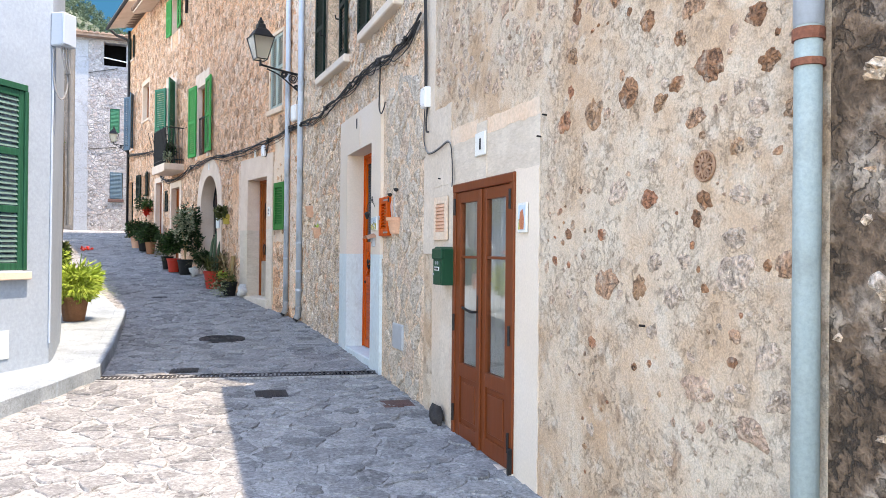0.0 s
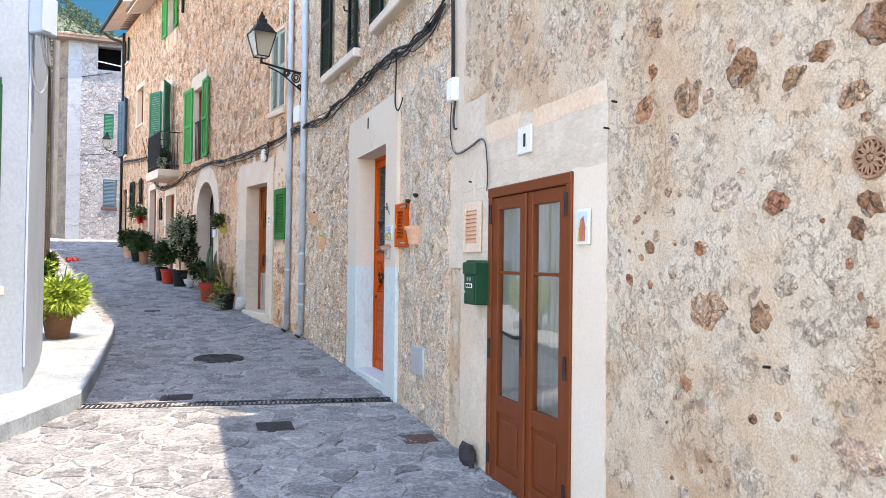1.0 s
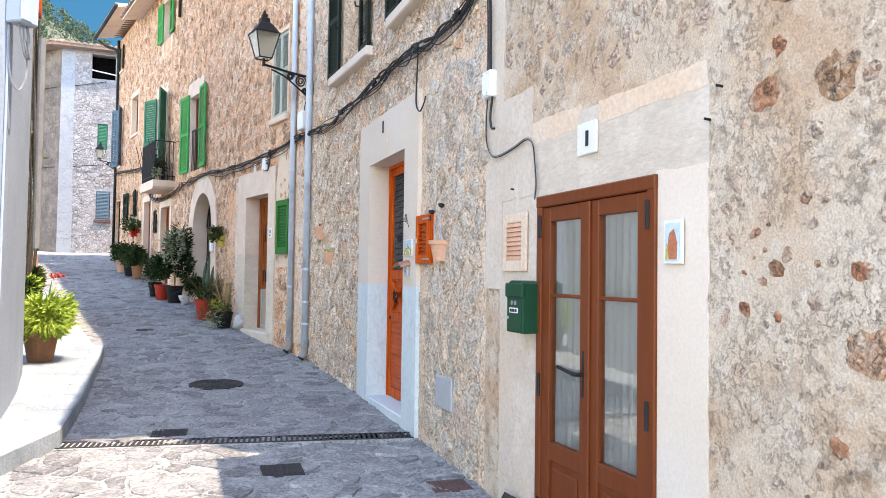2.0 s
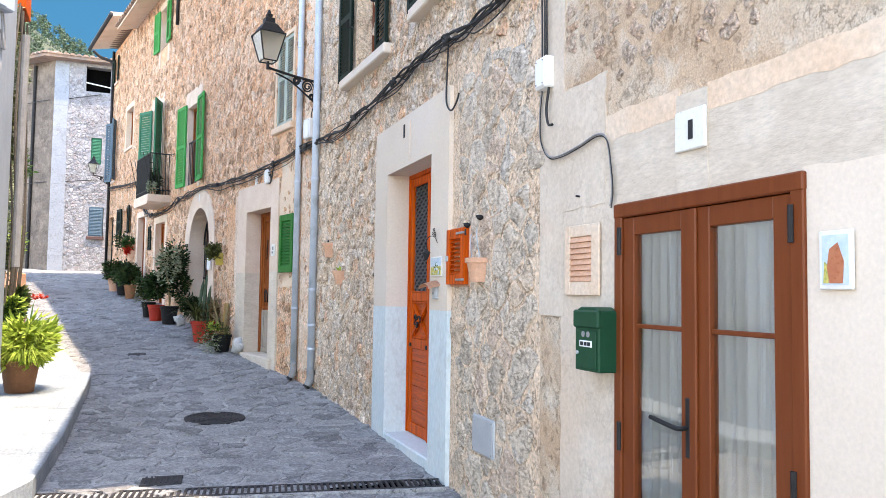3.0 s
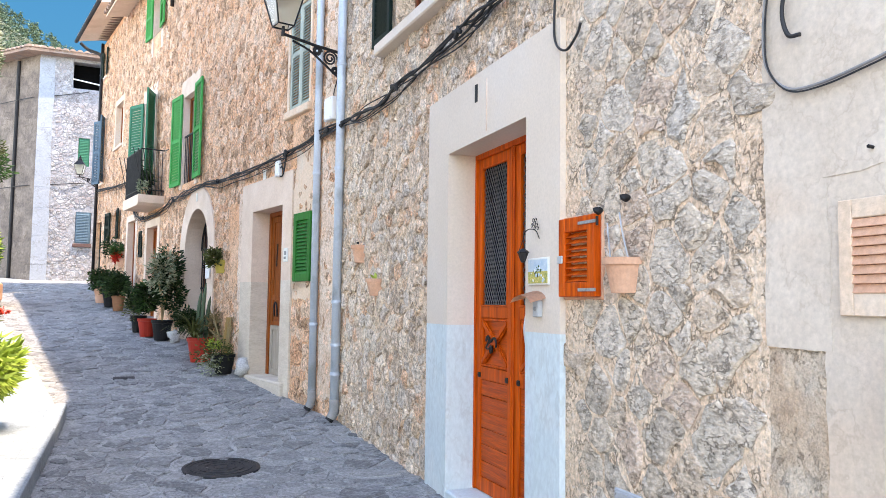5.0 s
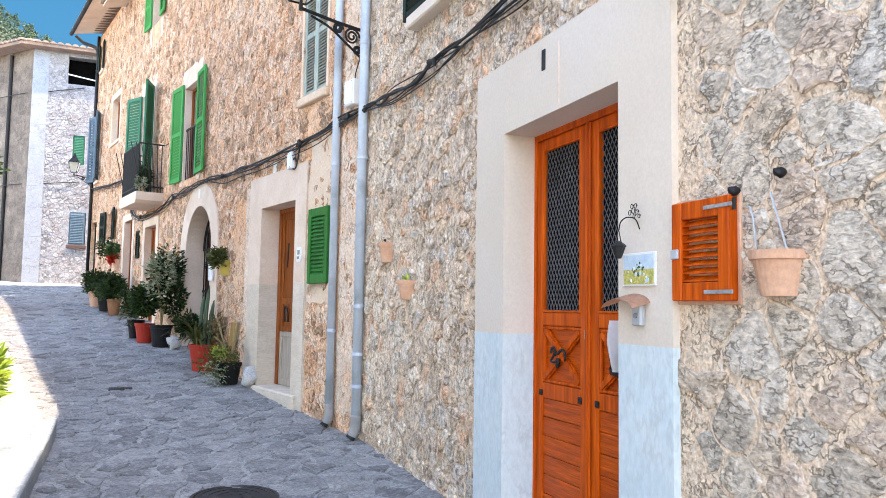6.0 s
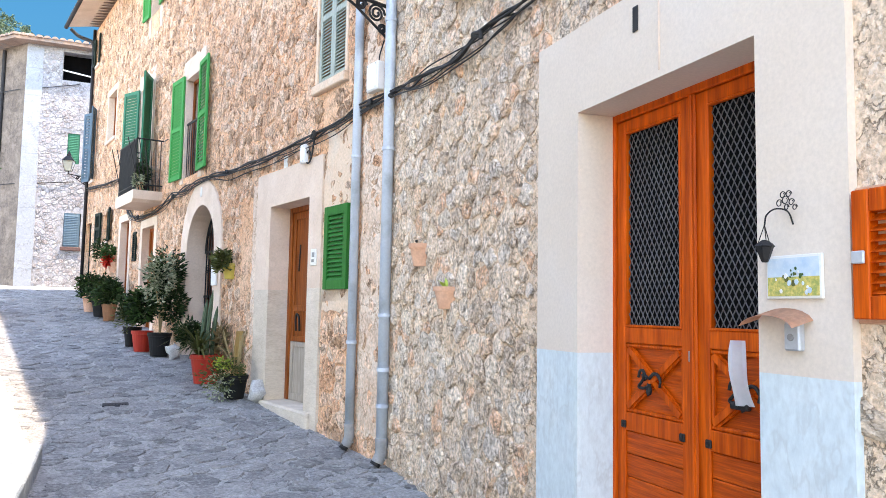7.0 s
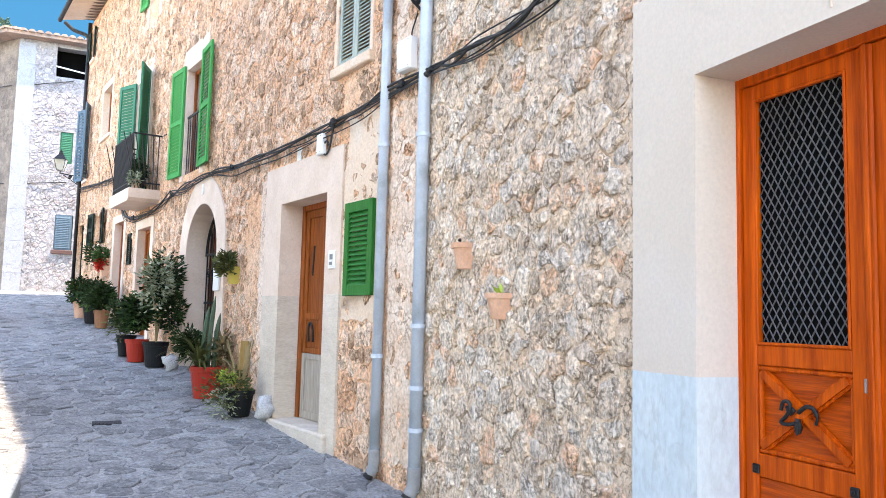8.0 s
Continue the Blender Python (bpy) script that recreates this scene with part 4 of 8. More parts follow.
# ---- doors ----
def louvres(x0, x1, z0, z1, y, n, tilt=0.012, thick=0.006, cover=0.9):
    out = []
    step = (z1 - z0) / n
    for i in range(n):
        z = z0 + (i + 0.5) * step
        bm = bmesh.new()
        h = step * cover / 2
        pts = [(y - tilt, z - h), (y - tilt + thick, z - h - thick * 0.3), (y + tilt, z + h - thick), (y + tilt - thick, z + h)]
        a = [bm.verts.new((x0, yy, zz)) for yy, zz in pts]
        b = [bm.verts.new((x1, yy, zz)) for yy, zz in pts]
        bm.faces.new(a[::-1])
        bm.faces.new(b)
        for k in range(4):
            bm.faces.new((a[k], a[(k + 1) % 4], b[(k + 1) % 4], b[k]))
        out.append(bm)
    return out


def louvre_leaf(th, w, h, material, n=26, stile=0.06, thick=0.035, rails=(0.0, 0.5, 1.0), x=0.0, z=0.0, y=0.0, name="leaf", slats_as_parts=True, slat_material=None, open_slats=0.74):
    """A louvred shutter leaf, its lower left front corner at x, y, z."""
    frame_bm = bmesh.new()
    for a, b in ((x, x + stile), (x + w - stile, x + w)):
        box(a, b, y, y + thick, z, z + h, 0.004, frame_bm)
    bays = []
    rh = stile * 1.2
    marks = [z + r * (h - rh) for r in rails]
    for m in marks:
        box(x + stile, x + w - stile, y + 0.003, y + thick - 0.003, m, m + rh, 0.003, frame_bm)
    leaf = part(name, frame_bm, material, th)
    for m0, m1 in zip(marks, marks[1:]):
        bays.append((m0 + rh, m1))
    total = sum(b - a for a, b in bays)
    rest = bmesh.new()
    for a, b in bays:
        k = max(3, round(n * (b - a) / total))
        for s in louvres(x + stile - 0.004, x + w - stile + 0.004, a, b, y + thick / 2, k, tilt=thick * 0.36, cover=open_slats):
            if slats_as_parts:
                part("slat", s, slat_material or material, leaf)
            else:
                join(rest, s)
    if not slats_as_parts:
        part("slats", rest, material, leaf)
    else:
        rest.free()
    return leaf


def glazed_door():
    a, b, _, top = GLASS_DOOR
    base = 0.46
    th = thing("door_1", at(0, (a + b) / 2, base, 0.0), "closed reddish-brown glazed double door with black handle", "door", kind="structure")
    w, h = b - a, top - base
    fr = bmesh.new()
    for x0, x1 in ((-w / 2 - 0.01, -w / 2 + 0.05), (w / 2 - 0.05, w / 2 + 0.01)):
        box(x0, x1, -0.022, 0.06, -0.02, h, 0.005, fr)
    box(-w / 2 - 0.012, w / 2 + 0.012, -0.026, 0.06, h - 0.055, h + 0.012, 0.006, fr)
    part("door_frame", fr, M_BROWN, th)
    for side in (-1, 1):
        x0, x1 = (-w / 2 + 0.052, -0.003) if side < 0 else (0.003, w / 2 - 0.052)
        leaf = bmesh.new()
        g0, g1 = 0.58, h - 0.14
        st = 0.085
        box(x0, x0 + st, -0.012, 0.034, 0.0, h - 0.058, 0.004, leaf)
        box(x1 - st, x1, -0.012, 0.034, 0.0, h - 0.058, 0.004, leaf)
        for z0, z1 in ((0.0, 0.12), (0.48, g0), (g1, h - 0.058)):
            box(x0 + st, x1 - st, -0.010, 0.032, z0, z1, 0.003, leaf)
        box(x0 + st - 0.005, x1 - st + 0.005, 0.004, 0.022, 0.115, 0.485, 0.0, leaf)
        box(x0 + st + 0.035, x1 - st - 0.035, -0.006, 0.01, 0.16, 0.44, 0.006, leaf)
        lf = part("door_leaf", leaf, M_BROWN, th)
        part("glazing_bar", box(x0 + st, x1 - st, -0.004, 0.016, 1.385, 1.405, 0.003), M_BROWN, lf)
        pane = part("pane", box(x0 + st - 0.003, x1 - st + 0.003, 0.008, 0.012, g0 - 0.003, g1 + 0.003), M_GLASS, lf, "clear glass pane")
        pane.visible_shadow = False
        for z in (0.12, 0.82, 1.72):
            hx = x0 - 0.012 if side < 0 else x1 + 0.012
            part("hinge", tube([(hx, -0.026, z), (hx, -0.026, z + 0.13)], 0.011, 8), M_IRON, lf, "black hinge")
    part("cover_strip", box(-0.022, 0.022, -0.026, -0.010, 0.0, h - 0.06, 0.005), M_BROWN, th)
    handle = part("lock_plate", box(-0.052, -0.024, -0.022, -0.011, 0.88, 1.12, 0.004), M_IRON, th, "black lock plate")
    part("lever", tube(curve([(-0.038, -0.02, 1.0), (-0.038, -0.065, 1.0), (-0.09, -0.072, 1.005), (-0.22, -0.068, 1.02)]), 0.010, 8), M_IRON, handle, "black lever handle")
    part("bolt", box(w / 2 - 0.004, w / 2 + 0.018, -0.05, -0.02, -0.06, 0.16, 0.004), M_IRON, th, "black floor bolt")
    part("threshold", box(-w / 2 - 0.02, w / 2 + 0.02, -0.05, 0.2, -0.2, -0.005, 0.008), M_GREYSTONE, th)


glazed_door()


def curtains():
    for u, w in ((11.39, 0.44), (10.86, 0.44)):
        bm = bmesh.new()
        n = 40
        top, low = [], []
        for i in range(n + 1):
            x = -w / 2 + w * i / n
            y = 0.010 * math.sin(i * 1.15) + 0.005 * math.sin(i * 2.7)
            top.append(bm.verts.new((x, y, 1.34)))
            low.append(bm.verts.new((x * 1.02, y * 1.3, 0.0)))
        for i in range(n):
            bm.faces.new((low[i], low[i + 1], top[i + 1], top[i]))
        bmesh.ops.solidify(bm, geom=bm.faces[:], thickness=0.002)
        single("net_curtain", bm, M_CURTAIN, at(0, u, 1.0, -0.035), "white net curtain hanging behind the door glass", "curtain", "door curtains", smooth=True)


curtains()


def diamond_grille(x0, x1, z0, z1, step=0.037, slope=1.62, r=0.0027):
    """Crossed wires clipped to an opening."""
    bm, high = bmesh.new(), z1 - z0
    for s in (-1, 1):
        reach = high / slope
        for k in range(-int(reach / step) - 2, int((x1 - x0 + reach) / step) + 2):
            xa = x0 + k * step
            xb = xa + s * reach
            ta, tb = (x0 - xa) / (xb - xa), (x1 - xa) / (xb - xa)
            t0, t1 = max(0.0, min(ta, tb)), min(1.0, max(ta, tb))
            if t1 - t0 > 0.01:
                tube([(xa + (xb - xa) * t, 0.016 + 0.003 * s, z0 + high * t) for t in (t0, t1)], r, 4, bm, caps=False)
    return bm


def curled_knocker(leaf, cx, cz):
    """Two wrought iron scrolls either side of a drop."""
    scroll = [(-0.085, 0.0), (-0.075, 0.03), (-0.05, 0.035), (-0.04, 0.012), (-0.06, -0.02), (-0.085, -0.045), (-0.05, -0.05), (-0.015, -0.04)]
    plate = part("knocker", tube(curve([(cx + x, -0.022, cz + z) for x, z in scroll], 4), 0.0075, 7), M_IRON, leaf, "black wrought iron knocker", smooth=True)
    hook = [(0.0, 0.0), (0.035, 0.025), (0.065, 0.022), (0.085, -0.005), (0.078, -0.035)]
    part("scroll", tube(curve([(cx + x, -0.024, cz + z) for x, z in hook], 4), [0.0085] * 12 + [0.006] * 5, 7), M_IRON, plate, smooth=True)
    part("drop", lump(0.017, 0.014, 0.030, 0.5, 8, 2), M_IRON, plate).location = (cx - 0.004, -0.02, cz - 0.052)
    part("boss", lump(0.022, 0.010, 0.017, 0.6, 7, 2), M_IRON, plate).location = (cx - 0.045, -0.016, cz + 0.005)


def orange_door():
    a, b, _, top = ORANGE_DOOR
    base = 0.70
    th = thing("door_2", at(0, (a + b) / 2, base, -0.20), "closed varnished orange wooden double door with diamond grilles", "door", kind="structure")
    w, h = b - a + 0.01, top - base
    fr = bmesh.new()
    for x0, x1 in ((-w / 2, -w / 2 + 0.035), (w / 2 - 0.035, w / 2)):
        box(x0, x1, -0.022, 0.06, 0, h, 0.005, fr)
    box(-w / 2 + 0.035, w / 2 - 0.035, -0.022, 0.06, h - 0.05, h, 0.005, fr)
    part("door_frame", fr, M_ORANGE, th)
    for side in (-1, 1):
        # outer stile, inner stile
        x0, x1 = (-w / 2 + 0.037, -0.003) if side < 0 else (0.003, w / 2 - 0.037)
        p0, p1 = (x0 + 0.066, x1 - 0.088) if side < 0 else (x0 + 0.088, x1 - 0.066)
        leaf = bmesh.new()
        box(x0, p0, -0.008, 0.04, 0, h - 0.052, 0.005, leaf)
        box(p1, x1, -0.008, 0.04, 0, h - 0.052, 0.005, leaf)
        for z0, z1 in ((0.0, 0.1), (0.78, 0.87), (1.215, 1.295), (h - 0.115, h - 0.052)):
            box(p0, p1, -0.006, 0.038, z0, z1, 0.004, leaf)
        lf = part("door_leaf", leaf, M_ORANGE, th)
        # a bead round the glazed part
        for q0, q1, r0, r1 in ((p0, p0 + 0.012, 1.295, h - 0.115), (p1 - 0.012, p1, 1.295, h - 0.115), (p0 + 0.012, p1 - 0.012, 1.295, 1.307), (p0 + 0.012, p1 - 0.012, h - 0.127, h - 0.115)):
            part("bead", box(q0, q1, -0.011, 0.012, r0, r1, 0.003), M_ORANGE, lf)
        # crossed mouldings over a recessed panel
        part("panel", box(p0 - 0.004, p1 + 0.004, 0.020, 0.032, 0.86, 1.22), M_ORANGE_H, lf)
        cx, cz = (p0 + p1) / 2, 1.043
        ux, uz = (p1 - p0) / 2 - 0.012, 0.150
        for sx in (-1, 1):
            d = Vector((sx * ux, 0, uz))
            nrm = Vector((-d.z, 0, d.x)).normalized() * 0.025
            mid = Vector((cx, 0, cz))
            p = [mid - d + nrm, mid - d - nrm, mid + d - nrm, mid + d + nrm]
            bm = prism([(q.x, q.z) for q in p], -0.006 - 0.003 * (sx > 0), 0.022)
            bmesh.ops.bevel(bm, geom=bm.edges[:], offset=0.010, segments=2, affect="EDGES")
            part("cross_moulding", bm, M_ORANGE, lf)
        for q0, q1, r0, r1 in ((p0, p1, 0.872, 0.892), (p0, p1, 1.193, 1.213), (p0, p0 + 0.016, 0.894, 1.191), (p1 - 0.016, p1, 0.894, 1.191)):
            part("moulding", box(q0, q1, -0.002, 0.021, r0, r1, 0.006), M_ORANGE, lf)
        for i in range(6):
            z = 0.102 + i * 0.113
            part("board", box(p0 - 0.003, p1 + 0.003, 0.004, 0.03, z, z + 0.1105, 0.004), M_ORANGE_H, lf)
        part("pane", box(p0 - 0.002, p1 + 0.002, 0.028, 0.034, 1.29, h - 0.11), M_UNLITGLASS, lf, "glass behind a grille, black for the unlit inside")
        part("grille", diamond_grille(p0 + 0.008, p1 - 0.008, 1.303, h - 0.123), M_MESH, lf, "fine grey diamond wire grille")
        for x in (p0 - 0.005, p1 + 0.005):
            stud = box(-0.018, 0.018, -0.006, 0.006, -0.018, 0.018, 0.004)
            box(-0.008, 0.008, -0.011, -0.005, -0.008, 0.008, 0.003, stud)
            part("stud", stud, M_IRON, lf, "black iron corner stud").location = (x, -0.012, 0.81)
        curled_knocker(lf, cx, cz + 0.01)
    strip = box(-0.026, 0.026, -0.022, -0.008, 0, h - 0.052, 0.007)
    box(-0.010, 0.010, -0.029, -0.02, 0, h - 0.052, 0.004, strip)
    part("cover_strip", strip, M_ORANGE, th)
    part("lock", box(-0.040, -0.028, -0.014, -0.007, 1.15, 1.20, 0.003), M_RUSTGALV, th, "small dull brass lock")
    part("threshold", box(-w / 2, w / 2, -0.23, 0.08, -0.3, -0.004, 0.01), M_BLUE, th, "pale stone threshold")


orange_door()


def newspaper():
    bm = bmesh.new()
    rows = []
    for i in range(9):
        t = i / 8
        z = 0.26 * (1 - t)
        rows.append([bm.verts.new(((s - 0.5) * (0.042 + 0.026 * t) * (1 + 0.22 * math.sin(6 * t)) + 0.04 * t, -0.03 - 0.02 * math.sin(t * 3) - 0.02 * math.cos(s * 3.1), z)) for s in (0, 0.25, 0.5, 0.75, 1)])
    for a, b in zip(rows, rows[1:]):
        for k in range(4):
            bm.faces.new((a[k], a[k + 1], b[k + 1], b[k]))
    bmesh.ops.solidify(bm, geom=bm.faces[:], thickness=0.01)
    single("folded_paper", bm, M_PAPER, at(0, 14.58, 1.70, -0.19), "white folded paper stuck in the orange door", "paper")
    bm = box(-0.05, 0.05, -0.03, 0.0, -0.02, 0.008, 0.006)
    single("letter_slot", bm, M_IRON, at(0, 14.58, 1.70, -0.185), "black iron letter slot on the orange door", "letter slot")


newspaper()


def old_door():
    a, b, _, top = OLD_DOOR
    base = 1.03
    th = thing("door_3", at(2, (a + b) / 2, base, -0.24), "closed old brown panelled door with bleached lower panel", "door", kind="structure")
    w, h = b - a, top - base
    fr = bmesh.new()
    for x0, x1 in ((-w / 2, -w / 2 + 0.08), (w / 2 - 0.08, w / 2)):
        box(x0, x1, -0.03, 0.06, 0, h, 0.006, fr)
    box(-w / 2 + 0.08, w / 2 - 0.08, -0.03, 0.06, h - 0.07, h, 0.006, fr)
    part("door_frame", fr, M_OLDDOOR, th)
    for x0, x1 in ((-w / 2 + 0.082, -0.004), (0.004, w / 2 - 0.082)):
        leaf = bmesh.new()
        st = 0.07
        for p, q in ((x0, x0 + st), (x1 - st, x1)):
            box(p, q, -0.01, 0.04, 0.66, h - 0.072, 0.005, leaf)
        for z0, z1 in ((0.66, 0.72), (1.0, 1.07), (h - 0.15, h - 0.072)):
            box(x0 + st, x1 - st, -0.008, 0.038, z0, z1, 0.004, leaf)
        lf = part("door_leaf", leaf, M_OLDDOOR, th)
        foot = bmesh.new()
        for p, q in ((x0, x0 + st), (x1 - st, x1)):
            box(p, q, -0.01, 0.04, 0, 0.658, 0.005, foot)
        for z0, z1 in ((0, 0.08), (0.60, 0.657)):
            box(x0 + st, x1 - st, -0.008, 0.038, z0, z1, 0.004, foot)
        part("foot_rail", foot, M_GREYWOOD, lf, "sun-bleached grey foot of the leaf")
        part("panel", box(x0 + st - 0.003, x1 - st + 0.003, 0.006, 0.03, 1.06, h - 0.145, 0.008), M_OLDDOOR, lf)
        part("panel", box(x0 + st - 0.003, x1 - st + 0.003, 0.006, 0.03, 0.715, 1.005, 0.008), M_OLDDOOR, lf)
        part("panel", box(x0 + st - 0.003, x1 - st + 0.003, 0.004, 0.03, 0.075, 0.625, 0.008), M_GREYWOOD, lf, "sun-bleached grey lower panel")
        cx = (x0 + x1) / 2
        part("knocker", tube(curve([(cx - 0.05, -0.02, 0.78), (cx - 0.045, -0.03, 0.92), (cx, -0.035, 0.97), (cx + 0.045, -0.03, 0.92), (cx + 0.05, -0.02, 0.78)]), 0.012, 6), M_IRON, lf, "black iron knocker", smooth=True)
        part("bar", tube([(cx - 0.02, -0.02, 1.45), (cx + 0.03, -0.03, 1.75)], 0.009, 6), M_IRON, lf, "iron pull bar")
    part("threshold", box(-w / 2 - 0.15, w / 2 + 0.15, -0.32, 0.08, -0.25, -0.003, 0.02), M_GREYSTONE, th, "worn stone step")


old_door()


def plain_door(k, opening, base, material, label, out=-0.14, name="door_4"):
    a, b, _, top = opening
    th = thing(name, at(k, (a + b) / 2, base, out), label, "door", kind="structure")
    w, h = b - a, top - base
    fr = bmesh.new()
    for x0, x1 in ((-w / 2, -w / 2 + 0.07), (w / 2 - 0.07, w / 2)):
        box(x0, x1, -0.03, 0.05, 0, h, 0.006, fr)
    box(-w / 2 + 0.07, w / 2 - 0.07, -0.03, 0.05, h - 0.07, h, 0.006, fr)
    part("door_frame", fr, material, th)
    n = max(3, round((w - 0.14) / 0.13))
    bw = (w - 0.14) / n
    for i in range(n):
        x = -w / 2 + 0.07 + i * bw
        part("plank", box(x + 0.002, x + bw - 0.002, 0, 0.035, 0, h - 0.07, 0.004), material, th)
    part("threshold", box(-w / 2, w / 2, -0.3, 0.05, -0.5, -0.003, 0.015), M_GREYSTONE, th)
    return th


plain_door(2, DOOR_A, 1.32, M_OLDDOOR, "closed brown plank door in a deep recess", name="door_4")
plain_door(2, DOOR_B, 1.62, M_OLDDOOR, "closed brown plank door in a deep recess", name="door_5")
plain_door(2, DOOR_C, 2.05, M_DARKGREEN, "closed dark plank door at the end of the row", out=-0.1, name="door_6")


def arch_gate():
    th = thing("gate_1", at(2, 5.39, 1.25, -0.26), "black wrought iron gate in the plaster arch before a dark hall", "gate", kind="structure")
    r, spring = 0.655, 1.62
    for i in range(11):
        x = -0.6 + 0.12 * i
        top = spring + math.sqrt(max(0.0, r * r - x * x)) - 0.01
        part("bar", tube([(x, 0, 0.02), (x, 0, top)], 0.011, 6), M_IRON, th)
    for z in (0.08, 0.95, spring):
        part("rail", box(-0.65, 0.65, -0.008, 0.008, z, z + 0.035), M_IRON, th)
    part("rim", tube([(r * 0.985 * math.cos(t), 0, spring + r * 0.985 * math.sin(t)) for t in (math.pi * i / 20 for i in range(21))], 0.018, 6), M_IRON, th)
    for s in (-1, 1):
        for k in range(3):
            c, q = (s * (0.14 + 0.18 * k), 0.3 + 0.02 * k)
            part("scroll", tube([(c + 0.07 * (1 - i / 26) * math.cos(i * 0.55), -0.012, spring - 0.35 + q * 0.3 + 0.07 * (1 - i / 26) * math.sin(i * 0.55)) for i in range(24)], 0.006, 5), M_IRON, th)
    part("step", box(-0.65, 0.65, -0.28, 0.05, -0.5, 0.0, 0.015), M_GREYSTONE, th, "worn stone step")
    part("leaf", box(-0.66, 0.66, 0.06, 0.1, 0, 2.25), M_BROWN, th, "dark reddish wooden door behind the gate")


arch_gate()

# ---- the white house across the street ----
LEFT = Vector((-0.68, 8.62))
LEFT_DIR = Vector((0.608, 0.794))


def at_left(s, z=0.0, out=0.0):
    """A frame on the white house's front: s metres from its corner towards the viewer's left; x right, y into the wall."""
    o = LEFT - LEFT_DIR * s + Vector((LEFT_DIR.y, -LEFT_DIR.x)) * out
    return Matrix(((LEFT_DIR.x, -LEFT_DIR.y, 0, o.x), (LEFT_DIR.y, LEFT_DIR.x, 0, o.y), (0, 0, 1, z), (0, 0, 0, 1)))


def white_house():
    th = thing("white_house", Matrix(), "white-painted corner house with green louvred shutters", "house")
    front = wall_grid(0.0, 7.0, -1.0, 6.2, [(0.34, 1.55, 1.68, 3.38)], 0.4)
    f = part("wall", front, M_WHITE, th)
    f.matrix_basis = at_left(0)
    # the rounded corner and the side along the street
    bm = bmesh.new()
    line = [(-0.68, 8.62), (-0.665, 8.8), (-0.67, 9.2), (-0.69, 10.1), (-0.76, 11.2), (-0.82, 11.8), (-3.5, 12.1), (-3.5, 11.0)]
    low = [bm.verts.new((x, y, -1)) for x, y in line]
    top = [bm.verts.new((x, y, 6.2)) for x, y in line]
    for i in range(len(line)):
        j = (i + 1) % len(line)
        bm.faces.new((low[i], low[j], top[j], top[i]))
    bm.faces.new(top)
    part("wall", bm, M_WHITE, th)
    # Unseen roof, added to close the house and darken its inside.
    roof_bm = bmesh.new()
    rv = [roof_bm.verts.new(p) for p in ((-0.45, 8.3, 6.2), (-0.5, 12.2, 6.2), (-4.0, 12.4, 7.2), (-7.6, 6.5, 7.2), (-5.0, 3.0, 6.2))]
    lv = [roof_bm.verts.new((v.co.x, v.co.y, v.co.z + 0.12)) for v in rv]
    roof_bm.faces.new(rv[::-1])
    roof_bm.faces.new(lv)
    for i in range(5):
        roof_bm.faces.new((rv[i], rv[(i + 1) % 5], lv[(i + 1) % 5], lv[i]))
    part("roof", roof_bm, M_TILE, th, "unseen tiled roof added to keep the house dark inside")
    # Unseen back walls, added to close the house against light.
    bk = bmesh.new()
    for a, b in (((-4.94, 3.06), (-7.5, 6.4)), ((-7.5, 6.4), (-3.9, 12.2))):
        q = [bk.verts.new((x, y, z)) for x, y, z in ((*a, -1), (*b, -1), (*b, 6.9), (*a, 6.2))]
        bk.faces.new(q)
    bmesh.ops.solidify(bk, geom=bk.faces[:], thickness=0.3)
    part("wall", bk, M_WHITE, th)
    w = part("plinth_plate", box(-0.85, -0.5, -0.012, 0.01, 0.86, 1.12, 0.003), M_BLUE, th, "pale blue meter cover")
    w.matrix_basis = at_left(0)
    return th


white_house()


def white_house_window():
    th = thing("window_1", at_left(1.55, 1.68), "closed green louvred shutters with a stone sill", "window", kind="structure")
    for x in (0.0, 0.605):
        louvre_leaf(th, 0.6, 1.70, M_BOTTLE, n=30, stile=0.055, rails=(0.0, 0.33, 0.66, 1.0), x=x, y=0.0, slat_material=M_SLAT, open_slats=0.62)
    part("window_sill", box(-0.05, 1.26, -0.07, 0.1, -0.09, -0.01, 0.01), M_LIMESTONE, th)
    fr = bmesh.new()
    box(-0.03, 1.24, -0.015, 0.05, 1.70, 1.76, 0.004, fr)
    box(1.208, 1.25, -0.015, 0.05, 0.0, 1.70, 0.004, fr)
    part("window_frame", fr, M_BOTTLE, th)


white_house_window()


def meter_box():
    th = thing("wall_box", at_left(0.0, 3.90), "pale grey electric box with hanging grey cables on the house corner", "electric box")
    part("body", box(-0.03, 0.16, -0.15, 0.0, 0.0, 0.33, 0.012), M_METERBOX, th)
    part("lid", box(-0.034, 0.075, -0.162, -0.148, 0.012, 0.318, 0.005), M_METERBOX, th)
    for k in range(3):
        part("cable", tube(curve([(0.03 + 0.04 * k, -0.08, 0.0), (0.05 + 0.04 * k, -0.085, -0.12 - 0.03 * k), (0.12 + 0.02 * k, -0.07, -0.25), (0.17, -0.05, -0.12), (0.17, -0.03, 0.02)]), 0.009, 6), M_GREYCABLE, th)
    part("cable", tube(curve([(-0.01, -0.02, -0.02), (0.0, -0.03, -0.38), (0.07, -0.05, -0.52), (0.15, -0.05, -0.38), (0.17, -0.02, -0.1)]), 0.008, 6), M_GREYCABLE, th)
    part("conduit", tube([(0.0, -0.012, -0.02), (-0.01, -0.012, -2.95)], 0.010, 6), M_METERBOX, th)


meter_box()


